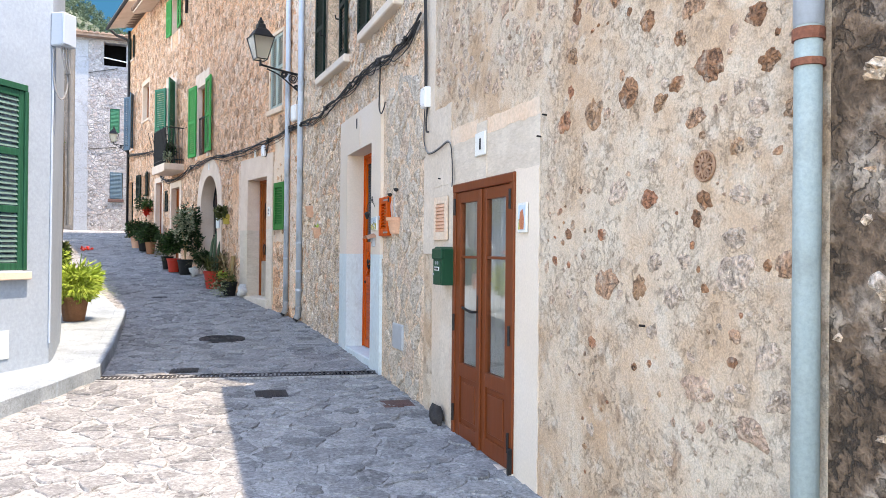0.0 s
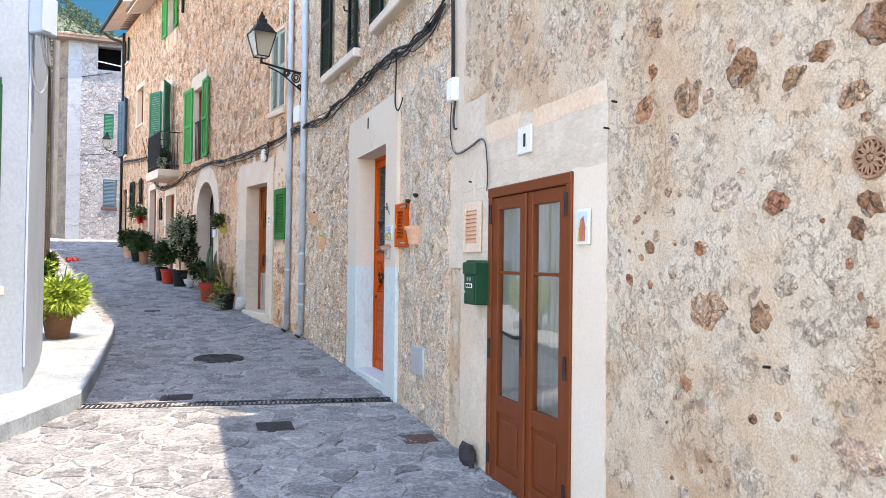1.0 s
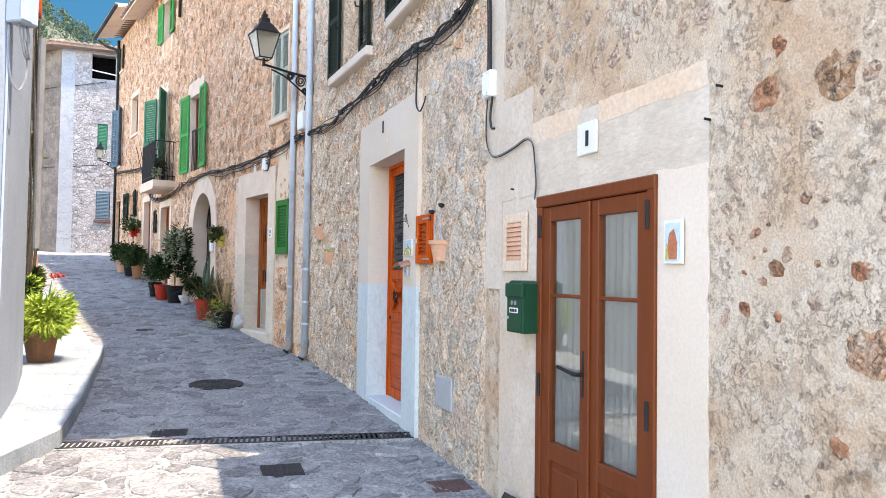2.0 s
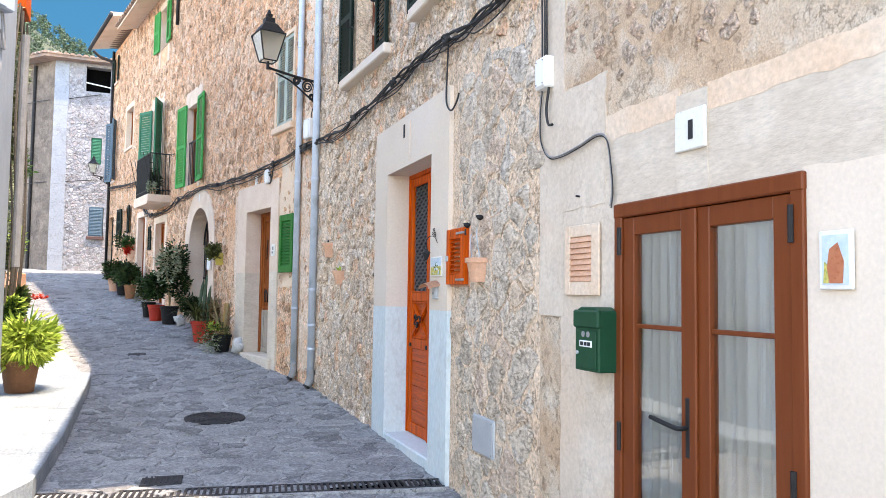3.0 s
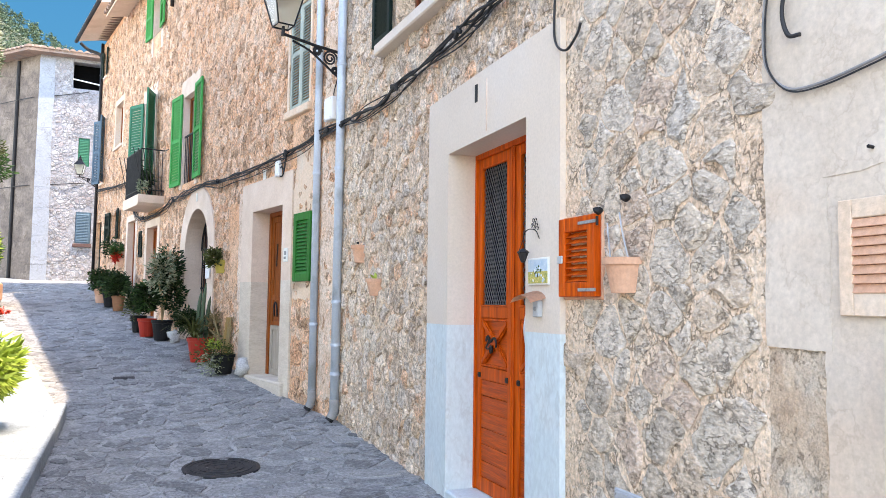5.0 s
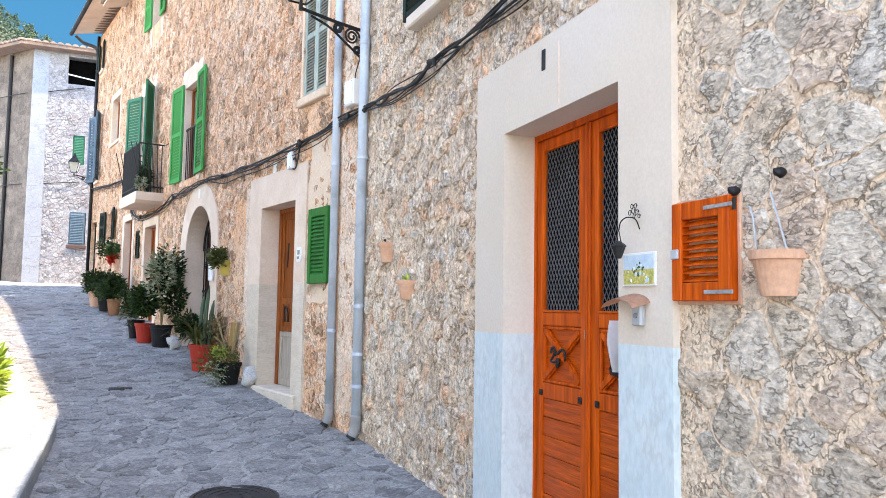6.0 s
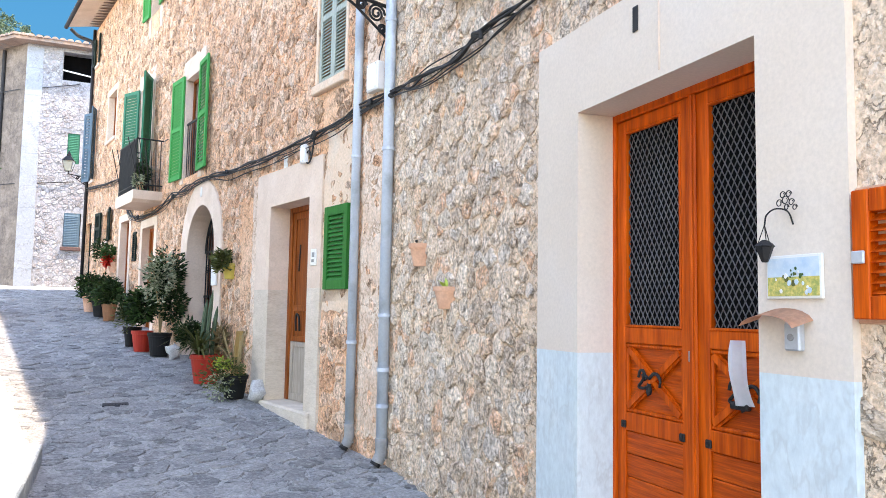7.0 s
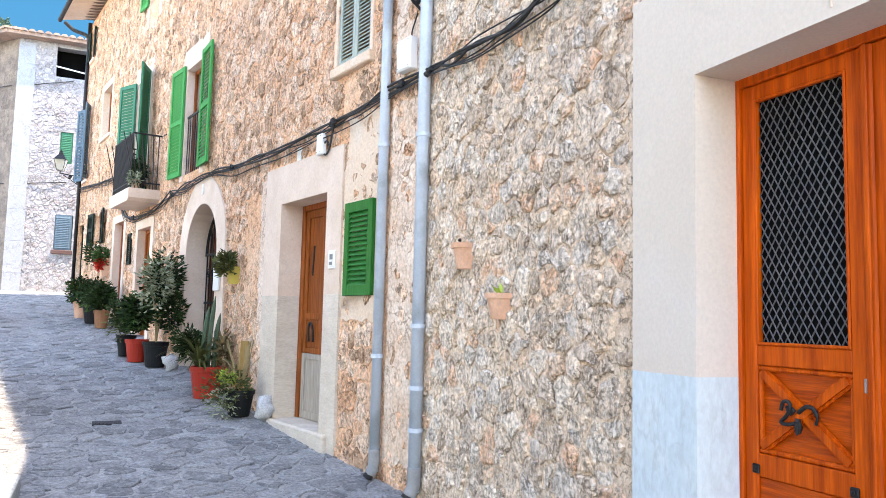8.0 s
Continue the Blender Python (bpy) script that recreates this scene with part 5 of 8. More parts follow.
def corner_pipe():
    bm = tube([(-0.70, 11.55, 4.6), (-0.70, 11.55, 2.2)], 0.04, 10)
    single("downpipe", bm, M_GREYCABLE, Matrix(), "grey downpipe on the side of the white house", "downpipe")


corner_pipe()


def garden_house():
    th = thing("garden_house", Matrix(), "pale rendered house behind climbing plants", "house")
    bm = bmesh.new()
    line = [(-1.33, 15.0), (-1.38, 16.6), (-3.2, 17.0), (-3.2, 15.0)]
    low = [bm.verts.new((x, y, 0)) for x, y in line]
    top = [bm.verts.new((x, y, 8.2)) for x, y in line]
    for i in range(4):
        bm.faces.new((low[i], low[(i + 1) % 4], top[(i + 1) % 4], top[i]))
    bm.faces.new(top)
    part("wall", bm, M_WHITE, th)
    sh = bmesh.new()
    box(-1.36, -1.18, 15.9, 16.6, 6.3, 7.6, 0.01, sh)
    part("shutter", sh, M_ORANGE, th, "orange-brown wooden shutter")
    part("roof", box(-3.5, -1.1, 14.8, 17.2, 8.2, 8.35), M_TILE, th)


garden_house()


# ---- the sunlit house at the top of the street ----
FAR_Y, FAR_X = 29.5, -1.72


def far_house():
    th = thing("stone_house", Matrix(), "sunlit pale rubble stone house with dressed quoins", "house")
    face = wall_grid(-6.0, -FAR_X, 1.0, 9.25, [(0.12, 0.84, 8.28, 9.08), (0.31, 0.62, 5.95, 6.8), (0.18, 0.60, 3.65, 4.58)], 0.4)
    f = part("wall", face, M_FARSTONE, th)
    f.matrix_basis = Matrix.Translation((0, FAR_Y, 0))
    # side wall, its shade put into a darker ochre
    a, b = Vector((FAR_X, FAR_Y)), Vector((-4.9, 33.6))
    bm = bmesh.new()
    back = Vector((3.5, 36))
    ring = [a, b, Vector((-2.0, 37)), Vector((6, 36)), Vector((6, 30.2)), Vector((FAR_X + 0.4, 30.2))]
    low = [bm.verts.new((p.x, p.y, 1.0)) for p in ring]
    top = [bm.verts.new((p.x, p.y, 9.25)) for p in ring]
    for i in range(6):
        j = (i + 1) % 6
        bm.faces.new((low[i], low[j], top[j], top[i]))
    part("side_wall", bm, M_SIDEWALL, th, "ochre stone side wall with shade put into its colour")
    # roof with wide eave
    rf = bmesh.new()
    o1, o2, o3 = Vector((FAR_X - 0.3, FAR_Y - 0.35)), Vector((-5.5, 33.5)), Vector((6, FAR_Y - 0.35))
    ridge1, ridge2 = Vector((1.0, 34)), Vector((6, 34))
    v = [rf.verts.new((p.x, p.y, z)) for p, z in ((o1, 9.28), (o3, 9.28), (ridge2, 10.6), (ridge1, 10.6), (o2, 9.28), (o1, 9.18), (o3, 9.18), (o2, 9.18), (Vector((6, 36)), 9.18))]
    rf.faces.new((v[0], v[1], v[2], v[3]))
    rf.faces.new((v[0], v[3], v[4]))
    rf.faces.new((v[5], v[6], v[1], v[0]))
    rf.faces.new((v[7], v[5], v[0], v[4]))
    rf.faces.new((v[5], v[7], v[8], v[6]))
    rf_ob = part("roof", rf, M_TILE, th, "unseen tiled roof added to keep the house dark inside with pale eave")
    for i in range(34):
        t = new("roof_tile", FAR_TILE)
        t.parent = rf_ob
        t.matrix_basis = Matrix.Translation((FAR_X - 0.28 + 0.19 * i, FAR_Y - 0.36, 9.27))
    d = (o2 - o1).normalized()
    for i in range(22):
        p = o1 + d * (0.1 + 0.2 * i)
        t = new("roof_tile", FAR_TILE)
        t.parent = rf_ob
        t.matrix_basis = Matrix.Translation((p.x, p.y, 9.27)) @ Matrix.Rotation(math.atan2(d.y, d.x) + math.pi, 4, "Z")
    # quoins
    rng = random.Random(5)
    z = 2.2
    i = 0
    while z < 9.0:
        h = rng.uniform(0.6, 0.9)
        w = 0.40 + rng.uniform(-0.02, 0.02)
        part("quoin", box(FAR_X - 0.01, FAR_X + w, FAR_Y - 0.025, FAR_Y + 0.05, z, min(z + h - 0.002, 9.1), 0.004), M_QUOIN, th)
        z += h
        i += 1
    # openings
    win = part("window", box(-0.62, -0.31, FAR_Y + 0.03, FAR_Y + 0.08, 5.95, 6.8, 0.01), M_TEAL, th, "closed turquoise green shutters")
    for s in louvres(-0.58, -0.35, 6.0, 6.75, FAR_Y + 0.025, 16):
        part("slat", s, M_TEAL, win)
    win = part("window", box(-0.62, -0.2, FAR_Y + 0.0, FAR_Y + 0.06, 3.65, 4.58, 0.01), M_BLUEGREY, th, "closed blue-grey shutters")
    for s in louvres(-0.58, -0.24, 3.7, 4.53, FAR_Y - 0.008, 18):
        part("slat", s, M_BLUEGREY, win)
    part("window_sill", box(-0.66, -0.15, FAR_Y - 0.08, FAR_Y + 0.05, 3.54, 3.64, 0.01), M_REDCOVER, th)
    # A black sheet stands in for the shade inside the loggia.
    part("loggia", box(-0.95, 0.0, FAR_Y + 0.35, FAR_Y + 0.39, 8.2, 9.2), M_VOID, th, "black sheet for the darkness inside the loggia")
    part("rail", tube([(-0.84, FAR_Y - 0.02, 8.55), (-0.1, FAR_Y - 0.02, 8.45)], 0.02, 6), M_WHITEBOX, th)
    part("plaque", box(-1.5, -1.36, FAR_Y - 0.02, FAR_Y + 0.01, 4.5, 5.2, 0.005), M_WHITEBOX, th, "white wall plaque")
    part("downpipe", tube([(-2.35, 30.25, 9.1), (-2.35, 30.25, 2.4)], 0.05, 8), M_IRON, th, "dark downpipe")
    for z0, dz in ((7.9, 0.1), (5.3, 0.05)):
        part("cable", tube(curve([(-4.5, 33.0, z0 - 0.1), (-2.2, 30.0, z0), (FAR_X + 0.5, FAR_Y - 0.03, z0 + dz), (-0.4, FAR_Y - 0.03, z0 + 3 * dz)]), 0.012, 5), M_CABLE, th)
    return th


# Far darker than the front: the side wall's shade is in this colour.
M_SIDEWALL = surf("shade_darkened_ochre_wall", [(0.10, 0.08, 0.065), (0.24, 0.19, 0.155)], 2.5, bump=0.4, fine=14, depth=0.02, stain=(0.30, 0.24, 0.19), stain_scale=1.0, cracks=0.7, crack_scale=5)
M_FARSTONE = surf("sunlit_lime_wall", [(0.26, 0.265, 0.28), (0.34, 0.34, 0.352)], 1.5, bump=0.35, fine=12, depth=0.02, cracks=0.5, crack_scale=7)
M_FARPIECE = surf("sunlit_rubble", [(0.30, 0.29, 0.295), (0.42, 0.41, 0.412)], 5, bump=0.4, fine=30, depth=0.02, pieces="island", palette=[(0.36, 0.345, 0.35), (0.41, 0.40, 0.40), (0.27, 0.25, 0.25), (0.44, 0.43, 0.43), (0.36, 0.31, 0.30)], amp=(0.4, 1.35), cracks=0.6, crack_scale=7)
M_QUOIN = surf("pale_quoin_stone", [(0.25, 0.275, 0.305), (0.31, 0.33, 0.36)], 2, bump=0.2, fine=25, depth=0.01, cracks=0.4, crack_scale=5)


def far_tile_mesh():
    bm = bmesh.new()
    a = [bm.verts.new((0.085 * math.cos(t), -0.04, 0.07 * math.sin(t))) for t in (math.pi * s / 6 for s in range(7))]
    b = [bm.verts.new((0.085 * math.cos(t), 0.5, 0.13 + 0.07 * math.sin(t))) for t in (math.pi * s / 6 for s in range(7))]
    for s in range(6):
        bm.faces.new((a[s], a[s + 1], b[s + 1], b[s]))
    bm.faces.new(a)
    return mesh_of(bm, "roof_tile", M_TILE)


FAR_TILE = far_tile_mesh()
house = far_house()
house.matrix_basis = Matrix.Translation((0.3, 5, 2.1)) @ Matrix.Scale(1.06, 4) @ Matrix.Translation((-0.3, -5, -2.1))


def ragged_edge(poly, rng):
    out = []
    for a, b in zip(poly, poly[1:] + poly[:1]):
        out += [a, ((a[0] + b[0]) / 2 + rng.uniform(-0.008, 0.008), (a[1] + b[1]) / 2 + rng.uniform(-0.008, 0.008))]
    return out


def far_rubble():
    """Rubble on the sunlit front of the far house."""
    rng = random.Random(21)
    v_all, f_all = [], []
    holes = [(-0.9, -0.08, 8.22, 9.14), (-0.7, -0.25, 5.85, 6.9), (-0.72, -0.1, 3.5, 4.7), (FAR_X, FAR_X + 0.32, 0, 10)]
    for cx, cy, poly in cells(FAR_X, 0.9, 2.0, 9.1, 0.13, 0.085, 0.42, rng):
        if any(a < cx < b and c < cy < d for a, b, c, d in holes) or (cx < FAR_X + 0.45 and rng.random() < 0.6):
            continue
        mx, my, v, f = stone(ragged_edge(poly, rng), 0.008 * rng.uniform(0.4, 2.0), 0.013 * rng.uniform(0.3, 1.6), rng)
        base = len(v_all)
        v_all += [(x + mx, FAR_Y - z, y + my) for x, y, z in v]
        f_all += [tuple(i + base for i in q) for q in f]
    rest = new("rubble_facing", raw_mesh("rubble_facing", v_all, f_all, M_FARPIECE))
    rest.parent = house
    tagged(rest, kind="stuff")


far_rubble()


# ---- the wooded hill ----
def hill_height(x, y):
    ridge = 49 - 0.62 * x
    t = min(1.0, max(0.0, (y - 70) / 140))
    return (min(130, max(18, ridge))) * (t * t) + 5 + 3 * noise.noise(Vector((x * 0.02, y * 0.02, 3)))


def hill():
    bm = bmesh.new()
    xs, ys = [-220 + 12 * i for i in range(40)], [62 + 12 * j for j in range(24)]
    g = [[bm.verts.new((x, y, hill_height(x, y) - (3 if y < 66 else 0))) for x in xs] for y in ys]
    for j in range(len(ys) - 1):
        for i in range(len(xs) - 1):
            bm.faces.new((g[j][i], g[j][i + 1], g[j + 1][i + 1], g[j + 1][i]))
    single("hillside", bm, M_HILLROCK, Matrix(), "steep limestone hillside behind the village", "hill", kind="structure", smooth=True)
    # pine crowns: loose clusters of small leaf clumps
    rng = random.Random(31)
    v_all, f_all = [], []
    for _ in range(4600):
        y = rng.uniform(105, 235)
        x = y * math.tan(radians(rng.uniform(-13, 5)))
        if rng.random() < 0.05:
            continue
        h, w = rng.uniform(1.0, 2.6), rng.uniform(0.7, 1.5)
        z = hill_height(x, y)
        for _ in range(42):
            t = rng.random() ** 0.7
            a = rng.uniform(0, 6.283)
            r = w * (1 - t * 0.75) * rng.uniform(0.3, 1)
            c = Vector((x + r * math.cos(a), y + r * math.sin(a), z + 0.8 + t * h))
            s = rng.uniform(0.14, 0.34)
            base = len(v_all)
            for _ in range(4):
                d = Vector((rng.uniform(-1, 1), rng.uniform(-1, 1), rng.uniform(-0.5, 1)))
                v_all.append(tuple(c + d * s))
            f_all += [(base, base + 1, base + 2), (base, base + 2, base + 3), (base + 1, base + 3, base + 2)]
    ob = new("pine_woods", raw_mesh("pine_woods", v_all, f_all, L_HILL))
    tagged(ob, "dense green pine woods on a rocky slope", "woods", kind="stuff")


hill()


def sky_backdrop():
    """A plain blue sky far behind the hill."""
    m = bpy.data.materials.new("blue_sky")
    m.use_nodes = True
    n, l = m.node_tree.nodes, m.node_tree.links
    n.remove(n["Principled BSDF"])
    e = n.new("ShaderNodeEmission")
    geo = n.new("ShaderNodeNewGeometry")
    sep = n.new("ShaderNodeSeparateXYZ")
    mr = n.new("ShaderNodeMapRange")
    mr.inputs["From Min"].default_value, mr.inputs["From Max"].default_value = 80, 330
    l.new(geo.outputs["Position"], sep.inputs[0])
    l.new(sep.outputs["Z"], mr.inputs["Value"])
    r = ramp_node(n, [(0.008, 0.045, 0.088), (0.003, 0.032, 0.085)])
    l.new(mr.outputs["Result"], r.inputs["Fac"])
    l.new(r.outputs["Color"], e.inputs["Color"])
    l.new(e.outputs["Emission"], n["Material Output"].inputs["Surface"])
    bm = bmesh.new()
    ring = [(620 * math.sin(a), 620 * math.cos(a)) for a in (radians(-35 + 5 * i) for i in range(15))]
    low = [bm.verts.new((x, y, -5)) for x, y in ring]
    top = [bm.verts.new((x, y, 420)) for x, y in ring]
    for i in range(len(ring) - 1):
        bm.faces.new((low[i], low[i + 1], top[i + 1], top[i]))
    single("backdrop", bm, m, Matrix(), "clear blue sky far behind the hill", "sky", kind="structure")


sky_backdrop()

# ---- windows and shutters ----
def open_leaf(th, w, h, material, x, y, turn, n=22, slats=True, rails=(0.0, 0.5, 1.0)):
    """A shutter leaf that hangs on an edge at x, y (hinge) and is turned by `turn` degrees about it; at 0 it runs to the right."""
    leaf = louvre_leaf(th, w, h, material, n=n, rails=rails, slats_as_parts=slats)
    leaf.matrix_basis = pose(x, y, 0, 0, 0, turn)
    return leaf


def casement(th, w, h, material, y, dark=True):
    fr = bmesh.new()
    for x0, x1 in ((0, 0.05), (w / 2 - 0.03, w / 2 + 0.03), (w - 0.05, w)):
        box(x0, x1, y, y + 0.04, 0, h, 0.004, fr)
    for z0, z1 in ((0, 0.06), (h - 0.06, h)):
        box(0.05, w - 0.05, y + 0.002, y + 0.038, z0, z1, 0.003, fr)
    f = part("window_frame", fr, material, th)
    for x0, x1 in ((0.05, w / 2 - 0.03), (w / 2 + 0.03, w - 0.05)):
        p = part("pane", box(x0, x1, y + 0.018, y + 0.022, 0.06, h - 0.06), M_GLASS, f, "window pane")
        p.visible_shadow = False


def dark_shutter_window(name, k, opening, left_turn, right_turn, label):
    a, b, z0, z1 = opening
    w, h = b - a, z1 - z0
    th = thing(name, at(k, b, z0), label, "window", kind="structure")
    casement(th, w, h, M_BROWN, 0.18)
    part("curtain", box(0.05, w - 0.05, 0.26, 0.27, 0.05, h - 0.05), M_CURTAIN, th, "white curtain behind the pane")
    open_leaf(th, w / 2 + 0.02, h + 0.02, M_DARKGREEN, -0.015, -0.03, left_turn, n=26)
    open_leaf(th, w / 2 + 0.02, h + 0.02, M_DARKGREEN, w + 0.015, -0.06, right_turn, n=26)
    for x in (-0.02, w + 0.02):
        part("hook", tube([(x, -0.03, 0.55), (x, -0.10, 0.55), (x, -0.11, 0.60)], 0.012, 6), M_IRON, th, "black shutter hook")
    part("window_sill", box(-0.30, w + 0.46, -0.11, 0.16, -0.11, -0.005, 0.012), M_CREAM, th, "cream plastered sill")
    return th


dark_shutter_window("window_2", 1, WIN_MID, 183, -4, "window with open dark green shutters and cream sill")
dark_shutter_window("window_3", 0, WIN_NEAR, 183, -8, "window with open dark green shutters and cream sill")


def grey_window():
    a, b, z0, z1 = WIN_GREY
    w, h = b - a, z1 - z0
    th = thing("window_4", at(2, b, z0), "closed faded grey-green louvred shutters", "window", kind="structure")
    for x in (0.0, w / 2 + 0.002):
        louvre_leaf(th, w / 2 - 0.002, h, M_GREYGREEN, n=32, stile=0.045, rails=(0.0, 0.55, 1.0), x=x, y=0.0)
    fr = bmesh.new()
    box(-0.05, w + 0.05, -0.02, 0.03, h, h + 0.06, 0.006, fr)
    for x0, x1 in ((-0.05, 0), (w, w + 0.05)):
        box(x0, x1, -0.02, 0.03, 0, h, 0.006, fr)
    part("window_frame", fr, M_ORANGEWASH, th, "worn plaster frame")
    part("window_sill", box(-0.06, w + 0.06, -0.06, 0.05, -0.10, -0.002, 0.012), M_ORANGEWASH, th)


grey_window()


def green_panel():
    th = thing("window_5", at(2, 1.225, 2.25, 0.0), "small closed bright green louvred shutter", "window", kind="structure")
    louvre_leaf(th, 0.49, 0.81, M_DEEPGREEN, n=15, stile=0.075, rails=(0.0, 1.0), x=0, y=-0.05, thick=0.045, open_slats=0.98)
    part("window_frame", box(-0.10, 0.55, -0.012, 0.01, -0.12, 1.20, 0.004), M_ORANGEWASH, th, "orange plaster patch")


green_panel()


def green_window():
    a, b, z0, z1 = WIN_GREEN
    w, h = b - a, z1 - z0
    th = thing("window_6", at(2, b, z0), "tall window with open bright green louvred shutters", "window", kind="structure")
    casement(th, w, h, M_OLDDOOR, 0.10)
    open_leaf(th, 0.52, h + 0.06, M_GREEN, -0.02, -0.02, 184, n=28)
    open_leaf(th, 0.52, h + 0.06, M_GREEN, w + 0.02, -0.06, -4, n=28)
    for i in range(8):
        part("bar", tube([(0.05 + i * (w - 0.1) / 7, 0.03, 0.0), (0.05 + i * (w - 0.1) / 7, 0.03, 0.85)], 0.008, 5), M_IRON, th)
    part("rail", box(0.0, w, 0.02, 0.04, 0.85, 0.88), M_IRON, th, "black iron rail")


green_window()


def top_window():
    a, b, z0, z1 = WIN_TOP
    w, h = b - a, z1 - z0
    th = thing("window_7", at(2, b, z0), "top floor window with open green shutters", "window", kind="structure")
    casement(th, w, h, M_OLDDOOR, 0.2)
    open_leaf(th, 0.4, h, M_GREEN, -0.02, -0.02, 184, n=18, slats=False)
    open_leaf(th, 0.4, h, M_GREEN, w + 0.02, -0.06, -4, n=18, slats=False)


top_window()


def plain_window(name, k, opening, label, material, leaves=None, turn=(185, -6)):
    a, b, z0, z1 = opening
    w, h = b - a, z1 - z0
    th = thing(name, at(k, b, z0), label, "window", kind="structure")
    casement(th, w, h, M_OLDDOOR, 0.12)
    if leaves:
        open_leaf(th, leaves, h, material, -0.02, -0.03, turn[0], n=20, slats=False)
        open_leaf(th, leaves, h, material, w + 0.02, -0.05, turn[1], n=20, slats=False)
    part("window_sill", box(-0.06, w + 0.06, -0.05, 0.2, -0.07, -0.002, 0.01), M_LIMESTONE, th)


plain_window("window_8", 2, WIN_BROWN, "small window in a worn orange frame", M_OLDDOOR)
plain_window("window_9", 2, WIN_DARK, "ground floor window with open black-green shutters", M_DARKGREEN, 0.42)
plain_window("window_10", 2, WIN_BLUE, "tall window with open blue-grey shutters", M_BLUEGREY, 0.34, (200, -24))
plain_window("window_11", 2, WIN_FAR_TOP, "small dark window under the eave", M_DARKGREEN, 0.2)


def balcony():
    th = thing("balcony", at(2, 8.42, 4.02), "small plastered balcony with a black iron railing", "balcony")
    slab = prism([(-0.70, -0.02), (-0.70, -0.17), (-0.62, -0.22), (0.62, -0.22), (0.68, -0.17), (0.68, -0.02)], -0.48, 0.02)
    part("slab", slab, M_LIMESTONE, th, "thick pale plaster slab")
    part("rail", tube([(-0.66, 0.0, 0.86), (-0.66, -0.44, 0.86), (0.64, -0.44, 0.86), (0.64, 0.0, 0.86)], 0.014, 6), M_IRON, th)
    part("rail", tube([(-0.66, 0.0, 0.08), (-0.66, -0.44, 0.08), (0.64, -0.44, 0.08), (0.64, 0.0, 0.08)], 0.012, 6), M_IRON, th)
    for i in range(22):
        x = -0.66 + 1.30 * i / 21
        part("baluster", tube([(x, -0.44, -0.02), (x, -0.44, 0.86)], 0.008, 5), M_IRON, th)
    for x in (-0.66, 0.64):
        for i in range(7):
            part("baluster", tube([(x, -0.055 * i - 0.05, -0.02), (x, -0.09 * i - 0.05, 0.86)], 0.008, 5), M_IRON, th)
    part("stay", tube([(0.64, 0.0, 0.86), (0.95, -0.02, 0.84)], 0.01, 5), M_IRON, th)


balcony()


def balcony_door():
    a, b, z0, z1 = BALCONY_DOOR
    w, h = b - a, z1 - z0
    th = thing("door_7", at(2, b, z0), "balcony door with open teal green shutters", "door", kind="structure")
    casement(th, w, h, M_OLDDOOR, 0.2)
    open_leaf(th, 0.5, h, M_TEAL, -0.02, -0.03, 200, n=34, slats=False)
    open_leaf(th, 0.5, h, M_TEAL, w + 0.02, -0.05, -28, n=34, slats=False)
    th2 = thing("window_12", at(2, 10.75, 4.9), "pale grey half-louvred shutter", "window", kind="structure")
    louvre_leaf(th2, 0.55, 1.05, M_GREYGREEN, n=14, rails=(0.0, 0.45, 1.0), y=-0.04, slats_as_parts=False)
    th3 = thing("window_13", at(2, 9.68, 2.9), "small dark louvred shutter", "window", kind="structure")
    louvre_leaf(th3, 0.26, 0.55, M_DARKGREEN, n=12, stile=0.04, rails=(0.0, 1.0), y=-0.04, slats_as_parts=False)


balcony_door()


# ---- pipes, lamp and cables ----
def downpipe(k, u, z0, z1, r, material, label, boots=True, bands=()):
    th = thing("downpipe", at(k, u), label, "downpipe", "downpipes on the fronts")
    part("pipe", tube([(0, -r - 0.015, z0 + 0.05), (0, -r - 0.015, z1)], r, 14), material, th, smooth=True)
    for z in bands:
        part("clamp", tube([(0, -r - 0.015, z), (0, -r - 0.015, z + 0.03)], r * 1.14, 14), material, th)
    if boots:
        part("shoe", tube(curve([(0, -r - 0.015, z0 + 0.22), (0, -r - 0.015, z0 + 0.10), (0.0, -r - 0.05, z0 + 0.02)]), [r * 1.12] * 13, 12), M_GREYCABLE, th, "grey pipe shoe", smooth=True)
        part("outlet", tube([(0.0, -r - 0.052, z0 + 0.03), (0.0, -r - 0.075, z0 + 0.0)], r * 0.95, 12), M_IRON, th, "dark pipe outlet")
    return th


downpipe(1, 2.36, gz(12.3) + 0.02, 8.1, 0.047, M_PIPE, "blue-grey downpipe on the stone house", bands=(1.25, 1.55, 2.0, 3.42, 4.55, 6.0))
downpipe(2, 0.56, gz(12.9) + 0.02, 8.6, 0.042, M_PIPE, "blue-grey downpipe on the ochre row", bands=(1.75, 3.45, 5.3))
downpipe(2, 7.5, 7.6, 8.7, 0.035, M_IRON, "short dark downpipe under the eave", boots=False)
downpipe(2, 14.98, gz(27) + 0.02, 9.0, 0.04, M_IRON, "dark downpipe at the end of the row")
grey = downpipe(0, 8.06, 0.2, 5.25, 0.046, M_PIPEGREEN, "old grey-green downpipe with rusted clamps", boots=False)
part("collar", tube([(0, -0.061, 2.68), (0, -0.061, 3.4)], 0.05, 14), M_PIPE, grey, smooth=True)
part("clamp", tube([(0, -0.061, 2.54), (0, -0.061, 2.565)], 0.056, 14), M_RUSTBAND, grey, "dark rusted clamp")
part("clamp", tube([(0, -0.061, 2.63), (0, -0.061, 2.67)], 0.0535, 14), M_RUSTBAND, grey, "red rusted clamp")


